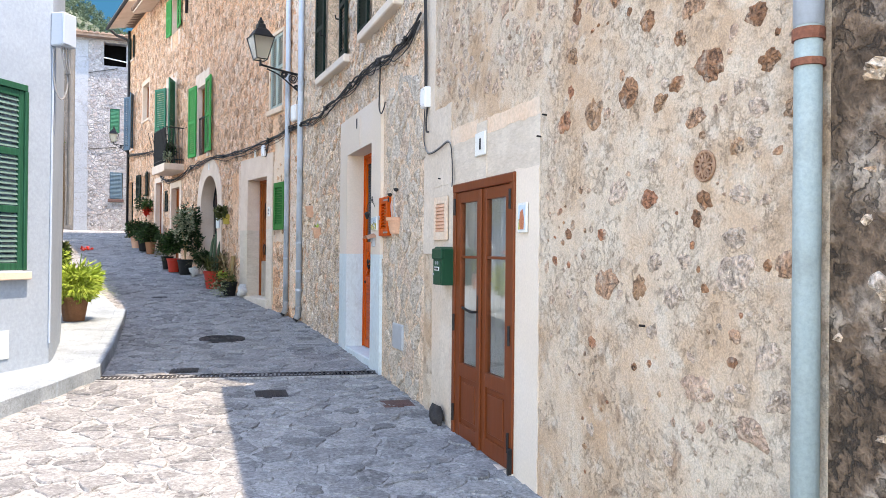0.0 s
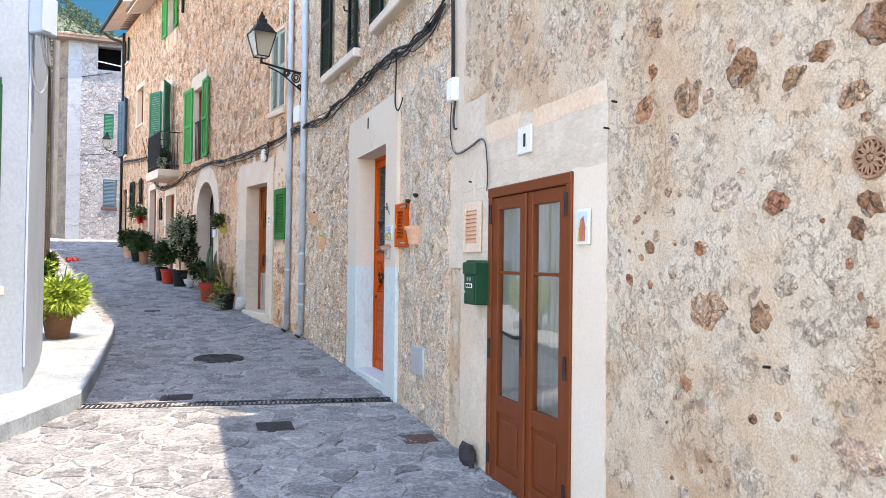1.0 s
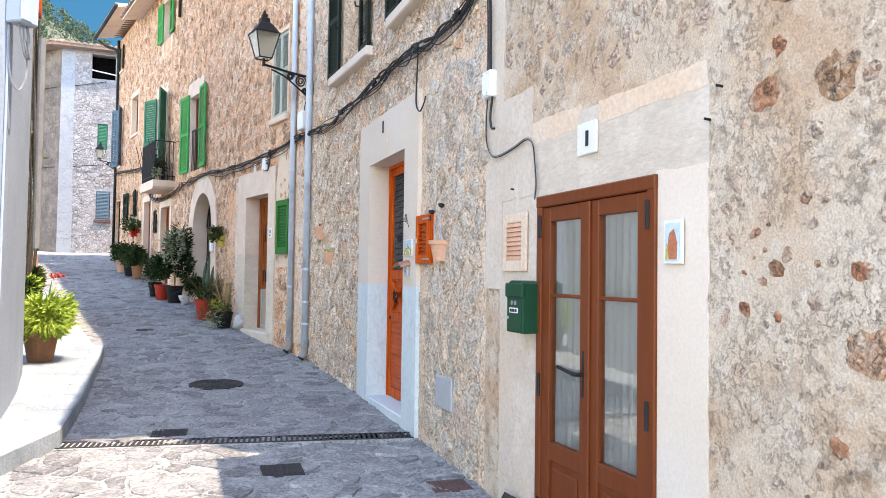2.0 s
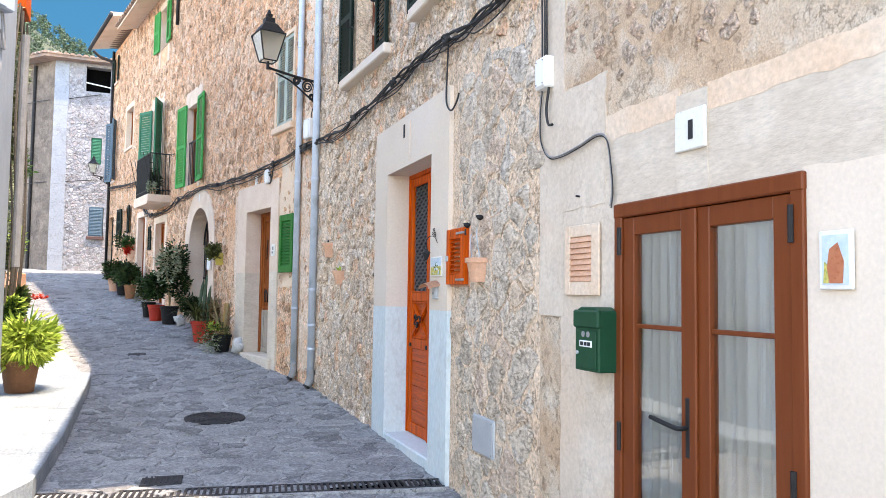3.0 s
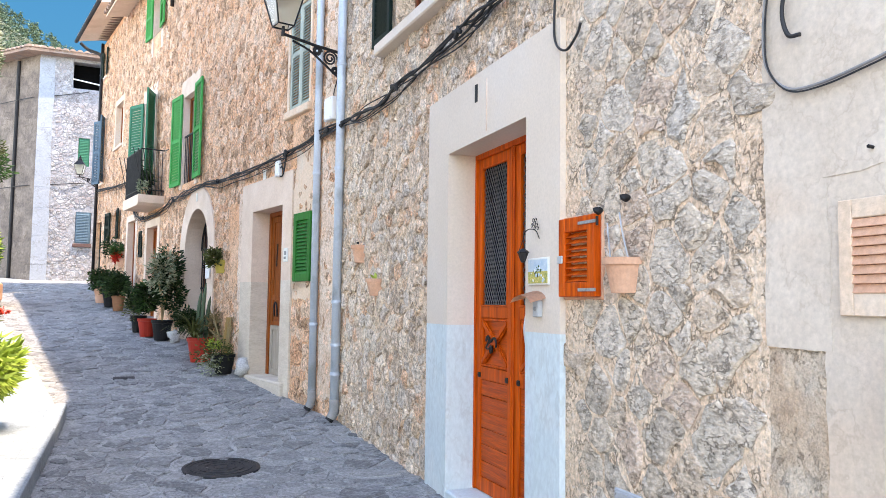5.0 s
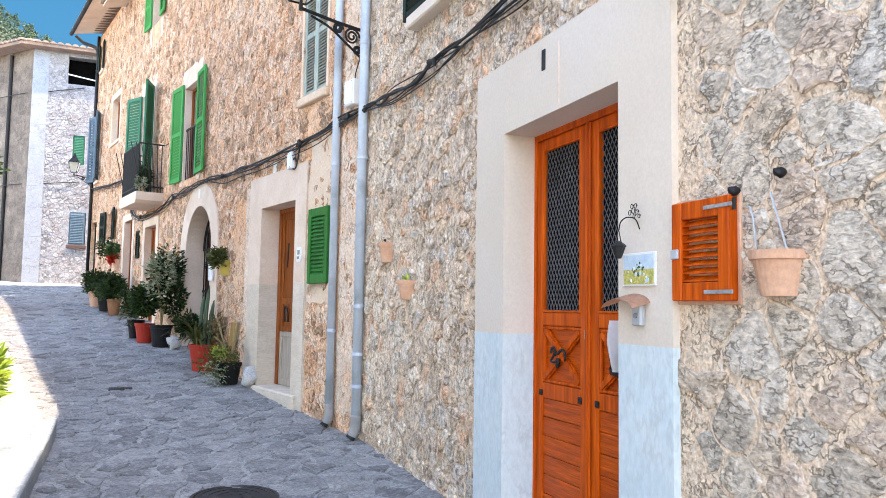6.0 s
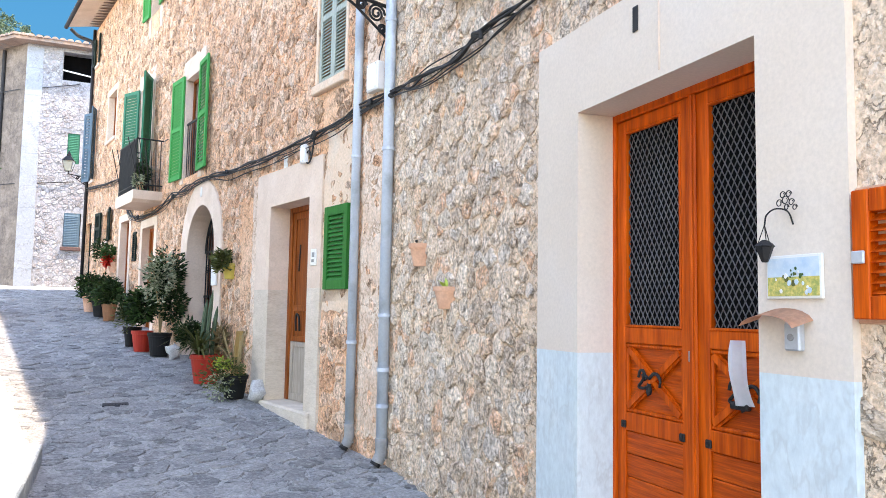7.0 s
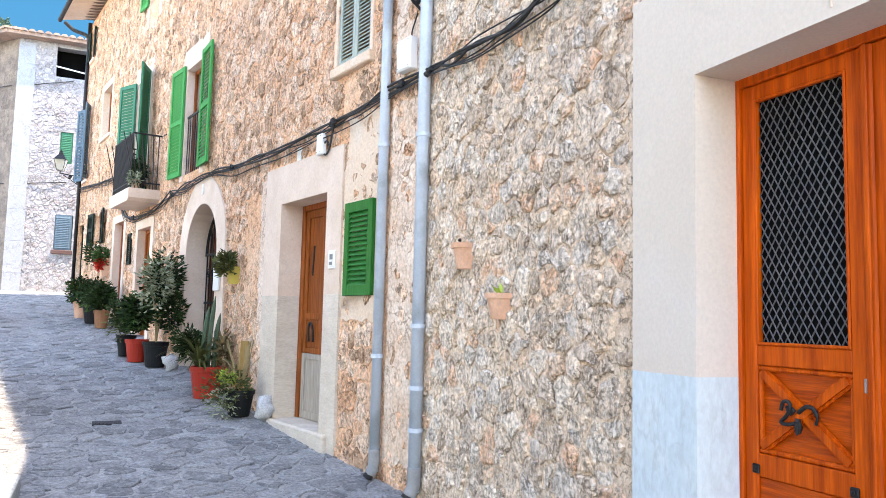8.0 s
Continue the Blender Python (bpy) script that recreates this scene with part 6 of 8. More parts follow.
def gutter():
    bm = tube(curve([(-15.45, -0.55, 9.06), (-15.42, -0.35, 8.9), (-15.2, -0.08, 8.75), (-14.98, -0.055, 8.5)]), 0.045, 8)
    single("gutter_bend", bm, M_SLATE, at(2, 0), "dark gutter bend under the eave", "gutter", smooth=True)
    bm = tube([(-15.45, -0.66, 9.08), (-11.9, -0.66, 9.08)], 0.05, 8)
    single("gutter", bm, M_SLATE, at(2, 0), "dark gutter along the tiled eave", "gutter", smooth=True)


gutter()


def street_lamp(name, m, label, reach=0.70, scale=1.0):
    """A lantern on a wrought iron bracket; the wall is at y = 0."""
    th = thing(name, m @ Matrix.Scale(scale, 4), label, "street lamp", "street lamps")
    y = -reach
    part("wall_plate", box(-0.025, 0.025, -0.03, 0.0, -0.20, 0.24, 0.006), M_IRON, th)
    part("arm", tube([(0, -0.02, 0.14), (0, y * 0.5, 0.17), (0, y, 0.22)], 0.017, 8), M_IRON, th)
    part("brace", tube(curve([(0, -0.02, -0.16), (0, -0.22, -0.02), (0, -0.40, 0.10), (0, y * 0.85, 0.17)]), 0.012, 6), M_IRON, th)
    for c, r in (((-0.16, 0.06), 0.085), ((-0.31, 0.11), 0.055), ((-0.10, -0.07), 0.045)):
        part("scroll", tube([(0, c[0] + r * (1 - i / 34) * math.cos(i * 0.5), c[1] + r * (1 - i / 34) * math.sin(i * 0.5)) for i in range(28)], 0.011, 6), M_IRON, th)
    part("post", tube([(0, y, 0.20), (0, y, 0.30)], [0.022, 0.016], 8), M_IRON, th)
    z0, z1, w0, w1 = 0.30, 0.64, 0.085, 0.165
    cage = bmesh.new()
    for sx, sy in ((-1, -1), (1, -1), (1, 1), (-1, 1)):
        tube([(sx * w0, y + sy * w0, z0), (sx * w1, y + sy * w1, z1)], 0.009, 5, cage)
    for z, w in ((z0, w0), (z1, w1)):
        ring = [(-w, y - w, z), (w, y - w, z), (w, y + w, z), (-w, y + w, z), (-w, y - w, z)]
        tube(ring, 0.010, 5, cage)
    part("cage", cage, M_IRON, th)
    corners = [(-1, -1), (1, -1), (1, 1), (-1, 1)]
    for i in range(4):
        (ax, ay), (bx, by) = corners[i], corners[(i + 1) % 4]
        bm = bmesh.new()
        q = [bm.verts.new((sx * w * 0.98, y + sy * w * 0.98, z)) for sx, sy, w, z in ((ax, ay, w0, z0), (bx, by, w0, z0), (bx, by, w1, z1), (ax, ay, w1, z1))]
        bm.faces.new(q)
        bmesh.ops.solidify(bm, geom=bm.faces[:], thickness=0.003)
        p = part("pane", bm, M_LAMPGLASS, th, "frosted lantern pane")
        p.visible_shadow = False
    cap = bmesh.new()
    prof = [(0.20, 0.635), (0.185, 0.66), (0.11, 0.76), (0.075, 0.79), (0.07, 0.85), (0.04, 0.86), (0.045, 0.90), (0.012, 0.92)]
    lathe([(r * 1.15, z) for r, z in prof], 4, cap)
    for v in cap.verts:
        v.co = Matrix.Rotation(radians(45), 4, "Z") @ v.co + Vector((0, y, 0))
    part("cap", cap, M_IRON, th, "black lantern cap")
    part("finial", tube([(0, y, 0.91), (0, y, 0.96)], [0.03, 0.012], 8), M_IRON, th)
    part("bulb", lump(0.03, 0.03, 0.055, 0, 0, 2), M_WHITEBOX, th, "white unlit bulb", smooth=True).location = (0, y, 0.45)


street_lamp("street_lamp", at(2, 0.06, 4.58), "black wrought iron street lantern on a scrolled wall bracket")
street_lamp("street_lamp", at(2, 15.15, 5.15) @ pose(0, 0, 0, 0, 0, -20), "black street lantern at the end of the row", reach=0.6, scale=0.78)


def cable(points, r, material, name, label, cat="cable"):
    """points: (stretch, u, z, out)"""
    pts = [at(k, u, z, out).translation for k, u, z, out in points]
    single(name, tube(curve(pts, 6), r, 6), material, Matrix(), label, cat, "cables on the fronts", smooth=True)


RUN = [(0, 12.52, 3.98), (0, 12.9, 3.88), (0, 13.3, 3.875), (0, 13.9, 3.91), (0, 14.6, 3.94), (0, 15.3, 3.94), (1, 0.1, 3.91), (1, 0.7, 3.88), (1, 1.5, 3.87), (1, 2.3, 3.90), (2, 0.5, 3.90), (2, 1.5, 3.83), (2, 2.8, 3.82), (2, 4.2, 3.83), (2, 5.5, 3.90), (2, 6.8, 3.84), (2, 7.8, 3.72), (2, 9.2, 3.70), (2, 10.0, 3.84), (2, 11.0, 4.62), (2, 12.5, 4.75), (2, 15.0, 4.95)]
FINE_RUN = []
for p, q in zip(RUN, RUN[1:] + RUN[-1:]):
    FINE_RUN.append(p)
    if p[0] == q[0] and q[1] - p[1] > 0.55:
        FINE_RUN.append((p[0], (p[1] + q[1]) / 2, (p[2] + q[2]) / 2 - 0.012))
rng = random.Random(77)
for n in range(7):
    cable([(k, u + rng.uniform(-0.05, 0.05), z + rng.uniform(-0.045, 0.045) - (0.06 if n in (4, 6) else 0), 0.03 + rng.uniform(0, 0.04)) for k, u, z in FINE_RUN], 0.010 if n < 3 else 0.0055, M_CABLE, "cable", "black electric cable slung along the house fronts")
for n, (k, u, z) in enumerate(RUN[1:19:2] + [(0, 13.88, 3.9), (2, 1.45, 3.84), (2, 0.3, 3.9)]):
    bm = bmesh.new()
    for q in range(4):
        tube([(rng.uniform(-0.07, 0.07), -0.07 + rng.uniform(-0.02, 0.02), rng.uniform(-0.04, 0.04)), (rng.uniform(-0.07, 0.07), -0.07, rng.uniform(-0.04, 0.04))], 0.016, 6, bm)
    single("cable_joint", bm, M_CABLE, at(k, u, z), "knot of black tape where cables are joined", "cable joint", "cable joints")
for n, du in enumerate((0.0, 0.03, 0.055)):
    cable([(0, 12.43 - du, 5.2, 0.03), (0, 12.43 - du, 4.3, 0.035), (0, 12.41 - du, 3.7, 0.03), (0, 12.40 - du, 3.31, 0.03)], 0.0055, M_CABLE, "cable", "black cable running down to a junction box")
LOOP = [(12.42, 3.16), (12.44, 3.02), (12.43, 2.87), (12.34, 2.765), (12.2, 2.745), (12.0, 2.765), (11.83, 2.79), (11.745, 2.75), (11.71, 2.62), (11.695, 2.50), (11.71, 2.42)]
cable([(0, u, z, 0.022) for u, z in LOOP], 0.0055, M_GREYCABLE, "cable", "grey cable looping over the plaster to the door")
cable([(0, u - 0.012, z - 0.012, 0.026) for u, z in LOOP], 0.0035, M_CABLE, "cable", "dark cable looping over the plaster to the door")
cable([(0, 12.32, 3.15, 0.03), (0, 12.34, 3.03, 0.035), (0, 12.31, 2.94, 0.04), (0, 12.26, 2.925, 0.04)], 0.008, M_CABLE, "cable", "loose black cable end under the junction box")
cable([(0, 13.87, 3.91, 0.05), (0, 13.92, 3.65, 0.04), (0, 13.90, 3.43, 0.05), (0, 13.77, 3.335, 0.06), (0, 13.66, 3.38, 0.06), (0, 13.62, 3.43, 0.06)], 0.007, M_CABLE, "cable", "loose black cable loop above the door")
cable([(2, 1.5, 3.84, 0.05), (2, 1.58, 3.62, 0.05), (2, 1.66, 3.57, 0.05), (2, 1.73, 3.63, 0.05), (2, 1.65, 3.70, 0.05), (2, 1.58, 3.64, 0.05)], 0.009, M_CABLE, "cable", "coiled black cable end")
cable([(2, 0.14, 4.45, 0.03), (2, 0.22, 4.32, 0.03), (2, 0.2, 4.24, 0.03)], 0.006, M_CABLE, "cable", "thin black cable below the street lamp")


def wall_plate(k, u, z, w, h, d, material, name, label, cat, out=0.0, lid=True):
    th = thing(name, at(k, u, z, out), label, cat)
    part("body", box(-w / 2, w / 2, -d, 0.0, -h / 2, h / 2, min(0.008, d / 3)), material, th)
    if lid:
        part("lid", box(-w / 2 + 0.012, w / 2 - 0.012, -d - 0.006, -d, -h / 2 + 0.012, h / 2 - 0.012, 0.002), material, th)
        for x in (-1, 1):
            for zz in (-1, 1):
                part("screw", tube([(x * (w / 2 - 0.025), -d - 0.009, zz * (h / 2 - 0.025)), (x * (w / 2 - 0.025), -d - 0.005, zz * (h / 2 - 0.025))], 0.005, 6), M_GREYCABLE, th)
    return th


wall_plate(0, 12.37, 3.24, 0.125, 0.18, 0.06, M_WHITEBOX, "junction_box", "white plastic junction box on the plaster", "junction box")
wall_plate(2, 0.26, 4.14, 0.20, 0.26, 0.08, M_WHITEBOX, "junction_box", "white plastic junction box between the downpipes", "junction box")
wall_plate(2, 1.74, 3.68, 0.12, 0.2, 0.05, M_WHITEBOX, "junction_box", "small white plastic box over the old door", "junction box", out=0.03)
wall_plate(2, 2.35, 3.68, 0.1, 0.16, 0.012, M_GLAZE, "wall_tile", "small pale tile over the old door", "tile", out=0.0, lid=False)
wall_plate(0, 13.23, 1.06, 0.35, 0.25, 0.015, M_GALV, "meter_cover", "flat pale grey metal meter cover in the stone wall", "meter cover")
wall_plate(2, 4.62, 2.56, 0.2, 0.42, 0.03, M_WHITEBOX, "sign_board", "blank white sign board beside the arch", "sign", out=0.03, lid=False)
wall_plate(2, 5.4, 3.72, 0.06, 0.14, 0.012, M_GLAZE, "wall_tile", "small pale tile over the arch", "tile", out=0.03, lid=False)


def bars(th, pieces, material=None):
    for x0, x1, y, z0, z1 in pieces:
        part("mark", box(x0, x1, y - 0.002, y, z0, z1), material or M_INK, th)


tile = wall_plate(0, 11.12, 2.675, 0.19, 0.17, 0.016, M_GLAZE, "number_tile", "white glazed house number tile with a dark bar", "tile", out=0.012, lid=False)
bars(tile, [(-0.004, 0.024, -0.017, -0.042, 0.038)])
th = thing("number_plate", at(0, 14.99, 3.42, 0.035), "dark house number figure on cream plaster", "number")
part("mark", box(-0.02, 0.02, -0.006, 0.0, -0.06, 0.06, 0.002), M_INK, th)
tile = wall_plate(2, 1.47, 2.58, 0.13, 0.17, 0.014, M_GLAZE, "wall_tile", "white glazed tile with a faint dark pattern", "tile", out=0.03, lid=False)
bars(tile, [(-0.03, 0.03, -0.015, 0.0, 0.05), (-0.04, 0.02, -0.015, -0.05, -0.02)], M_GREYCABLE)
bm = tube([(0, -0.038, 0), (0, -0.038, 0.35)], 0.004, 5)
single("wire", bm, M_LIMESTONE, at(0, 14.82, 3.13), "thin painted wire above the orange door", "wire")

# ---- small things on the walls ----
def letterbox():
    th = thing("letterbox", at(0, 11.765, 1.63, 0.012), "dark green metal letterbox on pale plaster", "letterbox")
    w, h, d = 0.215, 0.305, 0.105
    body = prism([(-w / 2, 0), (w / 2, 0), (w / 2, h - 0.02), (0.06, h), (-0.06, h), (-w / 2, h - 0.02)], -d, 0.0)
    bmesh.ops.bevel(body, geom=body.edges[:], offset=0.005, segments=1, affect="EDGES")
    part("body", body, M_MAIL, th)
    part("flap", box(-w / 2 - 0.006, w / 2 + 0.006, -d - 0.012, -d + 0.02, h - 0.10, h - 0.015, 0.008), M_MAIL, th)
    part("door", box(-w / 2 + 0.018, w / 2 - 0.018, -d - 0.005, -d, 0.015, h - 0.115, 0.002), M_MAIL, th)
    for x in (-0.022, 0.022):
        part("emblem", tube([(x, -d - 0.009, h - 0.13), (x, -d - 0.004, h - 0.13)], 0.014, 12), M_GREYCABLE, th, "small pale emblem")
    part("name_card", box(-0.055, 0.055, -d - 0.008, -d - 0.004, 0.115, 0.145, 0.001), M_PAPER, th, "pale name card")
    bars(th, [(-0.045, -0.02, -d - 0.008, 0.121, 0.139), (-0.012, 0.012, -d - 0.008, 0.121, 0.139), (0.02, 0.045, -d - 0.008, 0.121, 0.139)])
    part("lock", tube([(-0.075, -d - 0.012, 0.085), (-0.075, -d - 0.004, 0.085)], 0.009, 10), M_GALV, th, "steel lock")


letterbox()


def vent_grille():
    th = thing("vent_grille", at(0, 11.975, 1.99, 0.012), "pale wood-framed vent with terracotta louvres", "vent")
    w, h = 0.33, 0.36
    fr = bmesh.new()
    for x0, x1 in ((-w / 2, -w / 2 + 0.05), (w / 2 - 0.07, w / 2)):
        box(x0, x1, -0.014, 0, 0, h, 0.003, fr)
    for z0, z1 in ((0, 0.07), (h - 0.06, h)):
        box(-w / 2 + 0.05, w / 2 - 0.07, -0.013, 0, z0, z1, 0.003, fr)
    part("frame", fr, M_ORANGEWASH, th)
    for s in louvres(-w / 2 + 0.05, w / 2 - 0.07, 0.07, h - 0.06, -0.008, 8, tilt=0.008):
        part("slat", s, M_TERRA, th)
    part("backing", box(-w / 2 + 0.05, w / 2 - 0.07, -0.001, 0.004, 0.07, h - 0.06), M_BROWN, th)


vent_grille()


def rosette():
    th = thing("vent_rosette", at(0, 8.67, 2.265), "round pierced terracotta rosette vent", "vent")
    part("rim", tube([(0.062 * math.cos(t), -0.006, 0.062 * math.sin(t)) for t in (2 * math.pi * i / 28 for i in range(29))], 0.007, 6), M_OLDCLAY, th)
    # Solid disc; its dark brown stands in for shade inside the holes.
    part("backing", tube([(0, -0.002, 0), (0, 0.0, 0)], 0.058, 24), M_RUSTBAND, th, "brown disc for the dark inside the holes")
    for i in range(12):
        t = 2 * math.pi * i / 12
        part("petal", tube([(0.055 * math.cos(t + s * 0.22) * q, -0.009, 0.055 * math.sin(t + s * 0.22) * q) for q, s in ((0.3, 0), (0.8, 1), (1.08, 0), (0.8, -1), (0.3, 0))], 0.0045, 5), M_OLDCLAY, th)
    part("hub", lump(0.014, 0.008, 0.014, 0.0, 0, 1), M_OLDCLAY, th).location = (0, -0.008, 0)


rosette()


def saint_tile():
    th = thing("picture_tile", at(0, 10.41, 2.02, 0.012), "glazed picture tile with red and blue shapes", "tile")
    part("tile", box(-0.065, 0.065, -0.012, 0, 0, 0.19, 0.003), M_GLAZE, th)
    part("picture", box(-0.05, 0.05, -0.0145, -0.012, 0.015, 0.175), M_BLUESKYTILE, th, "blue painted ground")
    part("picture", prism([(-0.02, 0.02), (0.03, 0.02), (0.035, 0.09), (0.012, 0.15), (-0.02, 0.13), (-0.03, 0.07)], -0.0165, -0.0145), M_REDGLAZE, th, "red painted shape")
    part("picture", prism([(-0.045, 0.02), (-0.025, 0.02), (-0.02, 0.07), (-0.04, 0.09)], -0.0164, -0.0145), M_YELLOWTILE, th, "ochre painted shape")


saint_tile()


def landscape_tile():
    th = thing("picture_tile", at(0, 14.09, 2.12, 0.035), "glazed landscape tile with blue sky and yellow field", "tile")
    part("tile", box(-0.12, 0.12, -0.012, 0, 0, 0.15, 0.003), M_GLAZE, th)
    part("picture", box(-0.11, 0.11, -0.0145, -0.012, 0.075, 0.14), M_BLUESKYTILE, th, "painted sky")
    part("picture", box(-0.11, 0.11, -0.0146, -0.012, 0.01, 0.075), M_YELLOWTILE, th, "painted yellow field")
    rng = random.Random(3)
    for k in range(26):
        x, z, r = rng.uniform(-0.09, 0.09), rng.uniform(0.02, 0.10), rng.uniform(0.004, 0.010)
        if k < 9:
            x, z, r = rng.gauss(0.015, 0.022), rng.uniform(0.072, 0.105), rng.uniform(0.004, 0.008)
        m = L_MID if k < 9 else (M_BLUESKYTILE if k % 3 == 0 else (M_GLAZE if k % 3 == 1 else L_OLIVE))
        part("brush_stroke", prism([(x + r * math.cos(t) * rng.uniform(0.6, 1), z + r * 1.3 * math.sin(t) * rng.uniform(0.6, 1)) for t in (2 * math.pi * i / 7 for i in range(7))], -0.0160 - 0.0001 * k, -0.0146), m, th)


landscape_tile()


def tile_hood():
    th = thing("bell_hood", at(0, 14.14, 2.02, 0.035), "small clay tile hood over a grey doorbell", "doorbell")
    bm = bmesh.new()
    rows = []
    for i in range(9):
        t = math.pi * (0.08 + 0.84 * i / 8)
        x = -0.125 * math.cos(t)
        rows.append([bm.verts.new((x, -0.095 + 0.10 * s, 0.055 * math.sin(t) - 0.012 + 0.028 * s)) for s in (0, 1)])
    for a, b in zip(rows, rows[1:]):
        bm.faces.new((a[0], b[0], b[1], a[1]))
    bmesh.ops.solidify(bm, geom=bm.faces[:], thickness=0.014)
    part("hood", bm, M_TERRA, th, "curved terracotta tile")
    part("bell", box(0.02, 0.088, -0.03, 0, -0.075, 0.02, 0.006), M_GALV, th, "grey bell plate")
    part("button", tube([(0.054, -0.036, -0.03), (0.054, -0.03, -0.03)], 0.012, 10), M_GREYCABLE, th)


tile_hood()


def little_lantern():
    th = thing("wall_lantern", at(0, 14.155, 2.245, 0.035), "small black wrought iron wall lantern with curls", "lantern")
    part("body", lathe([(0.010, 0.0), (0.016, 0.012), (0.030, 0.052), (0.035, 0.056), (0.026, 0.066), (0.008, 0.078)], 6), M_IRON, th).location = (0.0, -0.07, 0.0)
    for k in range(3):
        a = 2.1 * k
        part("chain", tube([(0.024 * math.cos(a), -0.07 + 0.024 * math.sin(a), 0.06), (0.0, -0.07, 0.13)], 0.0016, 4), M_IRON, th)
    part("hanger", tube(curve([(0.0, -0.07, 0.128), (0.0, -0.06, 0.165), (0.025, -0.045, 0.185), (0.055, -0.02, 0.175), (0.06, 0.0, 0.13)]), 0.003, 5), M_IRON, th)
    for x, z, r in ((0.028, 0.205, 0.014), (0.055, 0.212, 0.016), (0.082, 0.203, 0.013), (0.044, 0.232, 0.013), (0.070, 0.232, 0.013), (0.060, 0.188, 0.011), (0.096, 0.184, 0.011)):
        part("curl", tube([(x + r * (1 - k / 30) * math.cos(0.52 * k), -0.03, z + r * (1 - k / 30) * math.sin(0.52 * k)) for k in range(15)], 0.0019, 4), M_IRON, th)


little_lantern()


def orange_shutter():
    th = thing("wooden_shutter", at(0, 13.85, 2.055), "small orange wooden louvred shutter with iron strap hinges", "shutter")
    louvre_leaf(th, 0.335, 0.40, M_ORANGE, n=8, stile=0.06, rails=(0.0, 1.0), y=-0.055, thick=0.05, name="leaf")
    for z in (0.025, 0.355):
        part("strap_hinge", box(0.20, 0.36, -0.061, -0.055, z, z + 0.016, 0.002), M_RUSTGALV, th, "grey iron strap hinge")
    part("pin", tube([(0.362, -0.05, 0.34), (0.362, -0.05, 0.385)], 0.007, 8), M_IRON, th)
    part("latch", box(0.005, 0.05, -0.066, -0.055, 0.17, 0.21, 0.003), M_GALV, th)
    part("jamb", box(-0.02, 0.35, -0.012, 0.01, -0.015, 0.415, 0.004), M_TERRA, th, "reddish plaster edge")


orange_shutter()


def half_pot(w, h, d):
    """A wall pot: flat at the back, tapering to its foot, hollow, with a rim."""
    bm = bmesh.new()
    n = 14
    prof = [(0.70, 0.0), (0.95, h * 0.80), (1.06, h * 0.80), (1.08, h), (0.95, h), (0.86, h * 0.85), (0.0, h * 0.84)]
    rings = [[bm.verts.new((k * w / 2 * math.cos(t), -k * d * math.sin(t), z)) for t in (math.pi * i / n for i in range(n + 1))] for k, z in prof]
    for a, b in zip(rings, rings[1:]):
        for i in range(n):
            try:
                bm.faces.new((a[i], a[i + 1], b[i + 1], b[i]))
            except ValueError:
                pass
        bm.faces.new((a[n], a[0], b[0], b[n]))
    bm.faces.new(rings[0])
    return bm


def wall_pot(k, u, z, w, h, d, label, hoop=False, leaves=0, out=0.0):
    th = thing("wall_pot", at(k, u, z, out), label, "flower pot", "terracotta wall pots")
    part("pot", half_pot(w, h, d), M_TERRA, th)
    part("soil", box(-w * 0.36, w * 0.36, -d * 0.7, -0.004, h * 0.84, h * 0.87), M_SOIL, th)
    if hoop:
        for x, tx, tz in ((-0.08, -0.36 + 0.24, 0.33), (0.06, -0.02, 0.37)):
            part("hanger", tube(curve([(x, -0.04, h), (x * 0.6 + tx * 0.3, -0.05, h + 0.12), (tx, -0.03, tz)]), 0.004, 5), M_GALV, th, "thin wire hanger")
    if leaves:
        rng = random.Random(int(u * 100))
        for _ in range(leaves):
            part("leaf", leaf_blade(rng, 0.07, 0.025), L_LIME, th).matrix_basis = pose(rng.uniform(-0.04, 0.04), -0.04, h, rng.uniform(-40, 40), rng.uniform(-40, 40), rng.uniform(0, 360))


def leaf_blade(rng, length, width, bend=0.5):
    bm = bmesh.new()
    rows = []
    for i, k in enumerate((0.25, 0.9, 1.0, 0.55, 0.05)):
        t = i / 4
        z = length * t * (1 - 0.25 * bend * t)
        y = bend * length * t * t * 0.7
        rows.append([bm.verts.new((s * width * k / 2, y + (0.12 * width if s else 0), z)) for s in (-1, 0, 1)])
    for a, b in zip(rows, rows[1:]):
        for j in range(2):
            bm.faces.new((a[j], a[j + 1], b[j + 1], b[j]))
    return bm


wall_pot(0, 13.31, 2.07, 0.20, 0.16, 0.11, "empty terracotta wall pot hanging from thin wires", hoop=True)
wall_pot(1, 1.70, 2.40, 0.175, 0.17, 0.11, "terracotta wall pot on rubble stone")
wall_pot(1, 1.20, 2.075, 0.19, 0.155, 0.12, "terracotta wall pot with a small green sprig", leaves=5)
for u, z in ((13.51, 2.47), (13.285, 2.505)):
    bm = lump(0.016, 0.026, 0.018, 0.5, 2, 2)
    single("iron_peg", bm, M_IRON, at(0, u, z, 0.03), "black iron peg in the stone wall", "peg", "iron pegs", smooth=True)
bm = lump(0.014, 0.02, 0.014, 0.1, 2, 1)
single("iron_peg", bm, M_IRON, at(1, 1.78, 2.60, 0.02), "black iron peg in the stone wall", "peg", "iron pegs", smooth=True)
for u, z in ((12.02, 2.50), (10.13, 2.72), (10.2, 2.6), (9.1, 1.55)):
    bm = tube([(0, 0.01, 0), (0, -0.03, 0.003)], 0.006, 5)
    single("iron_nail", bm, M_IRON, at(0, u, z, 0.0), "rusty nail in the render", "nail", "nails")


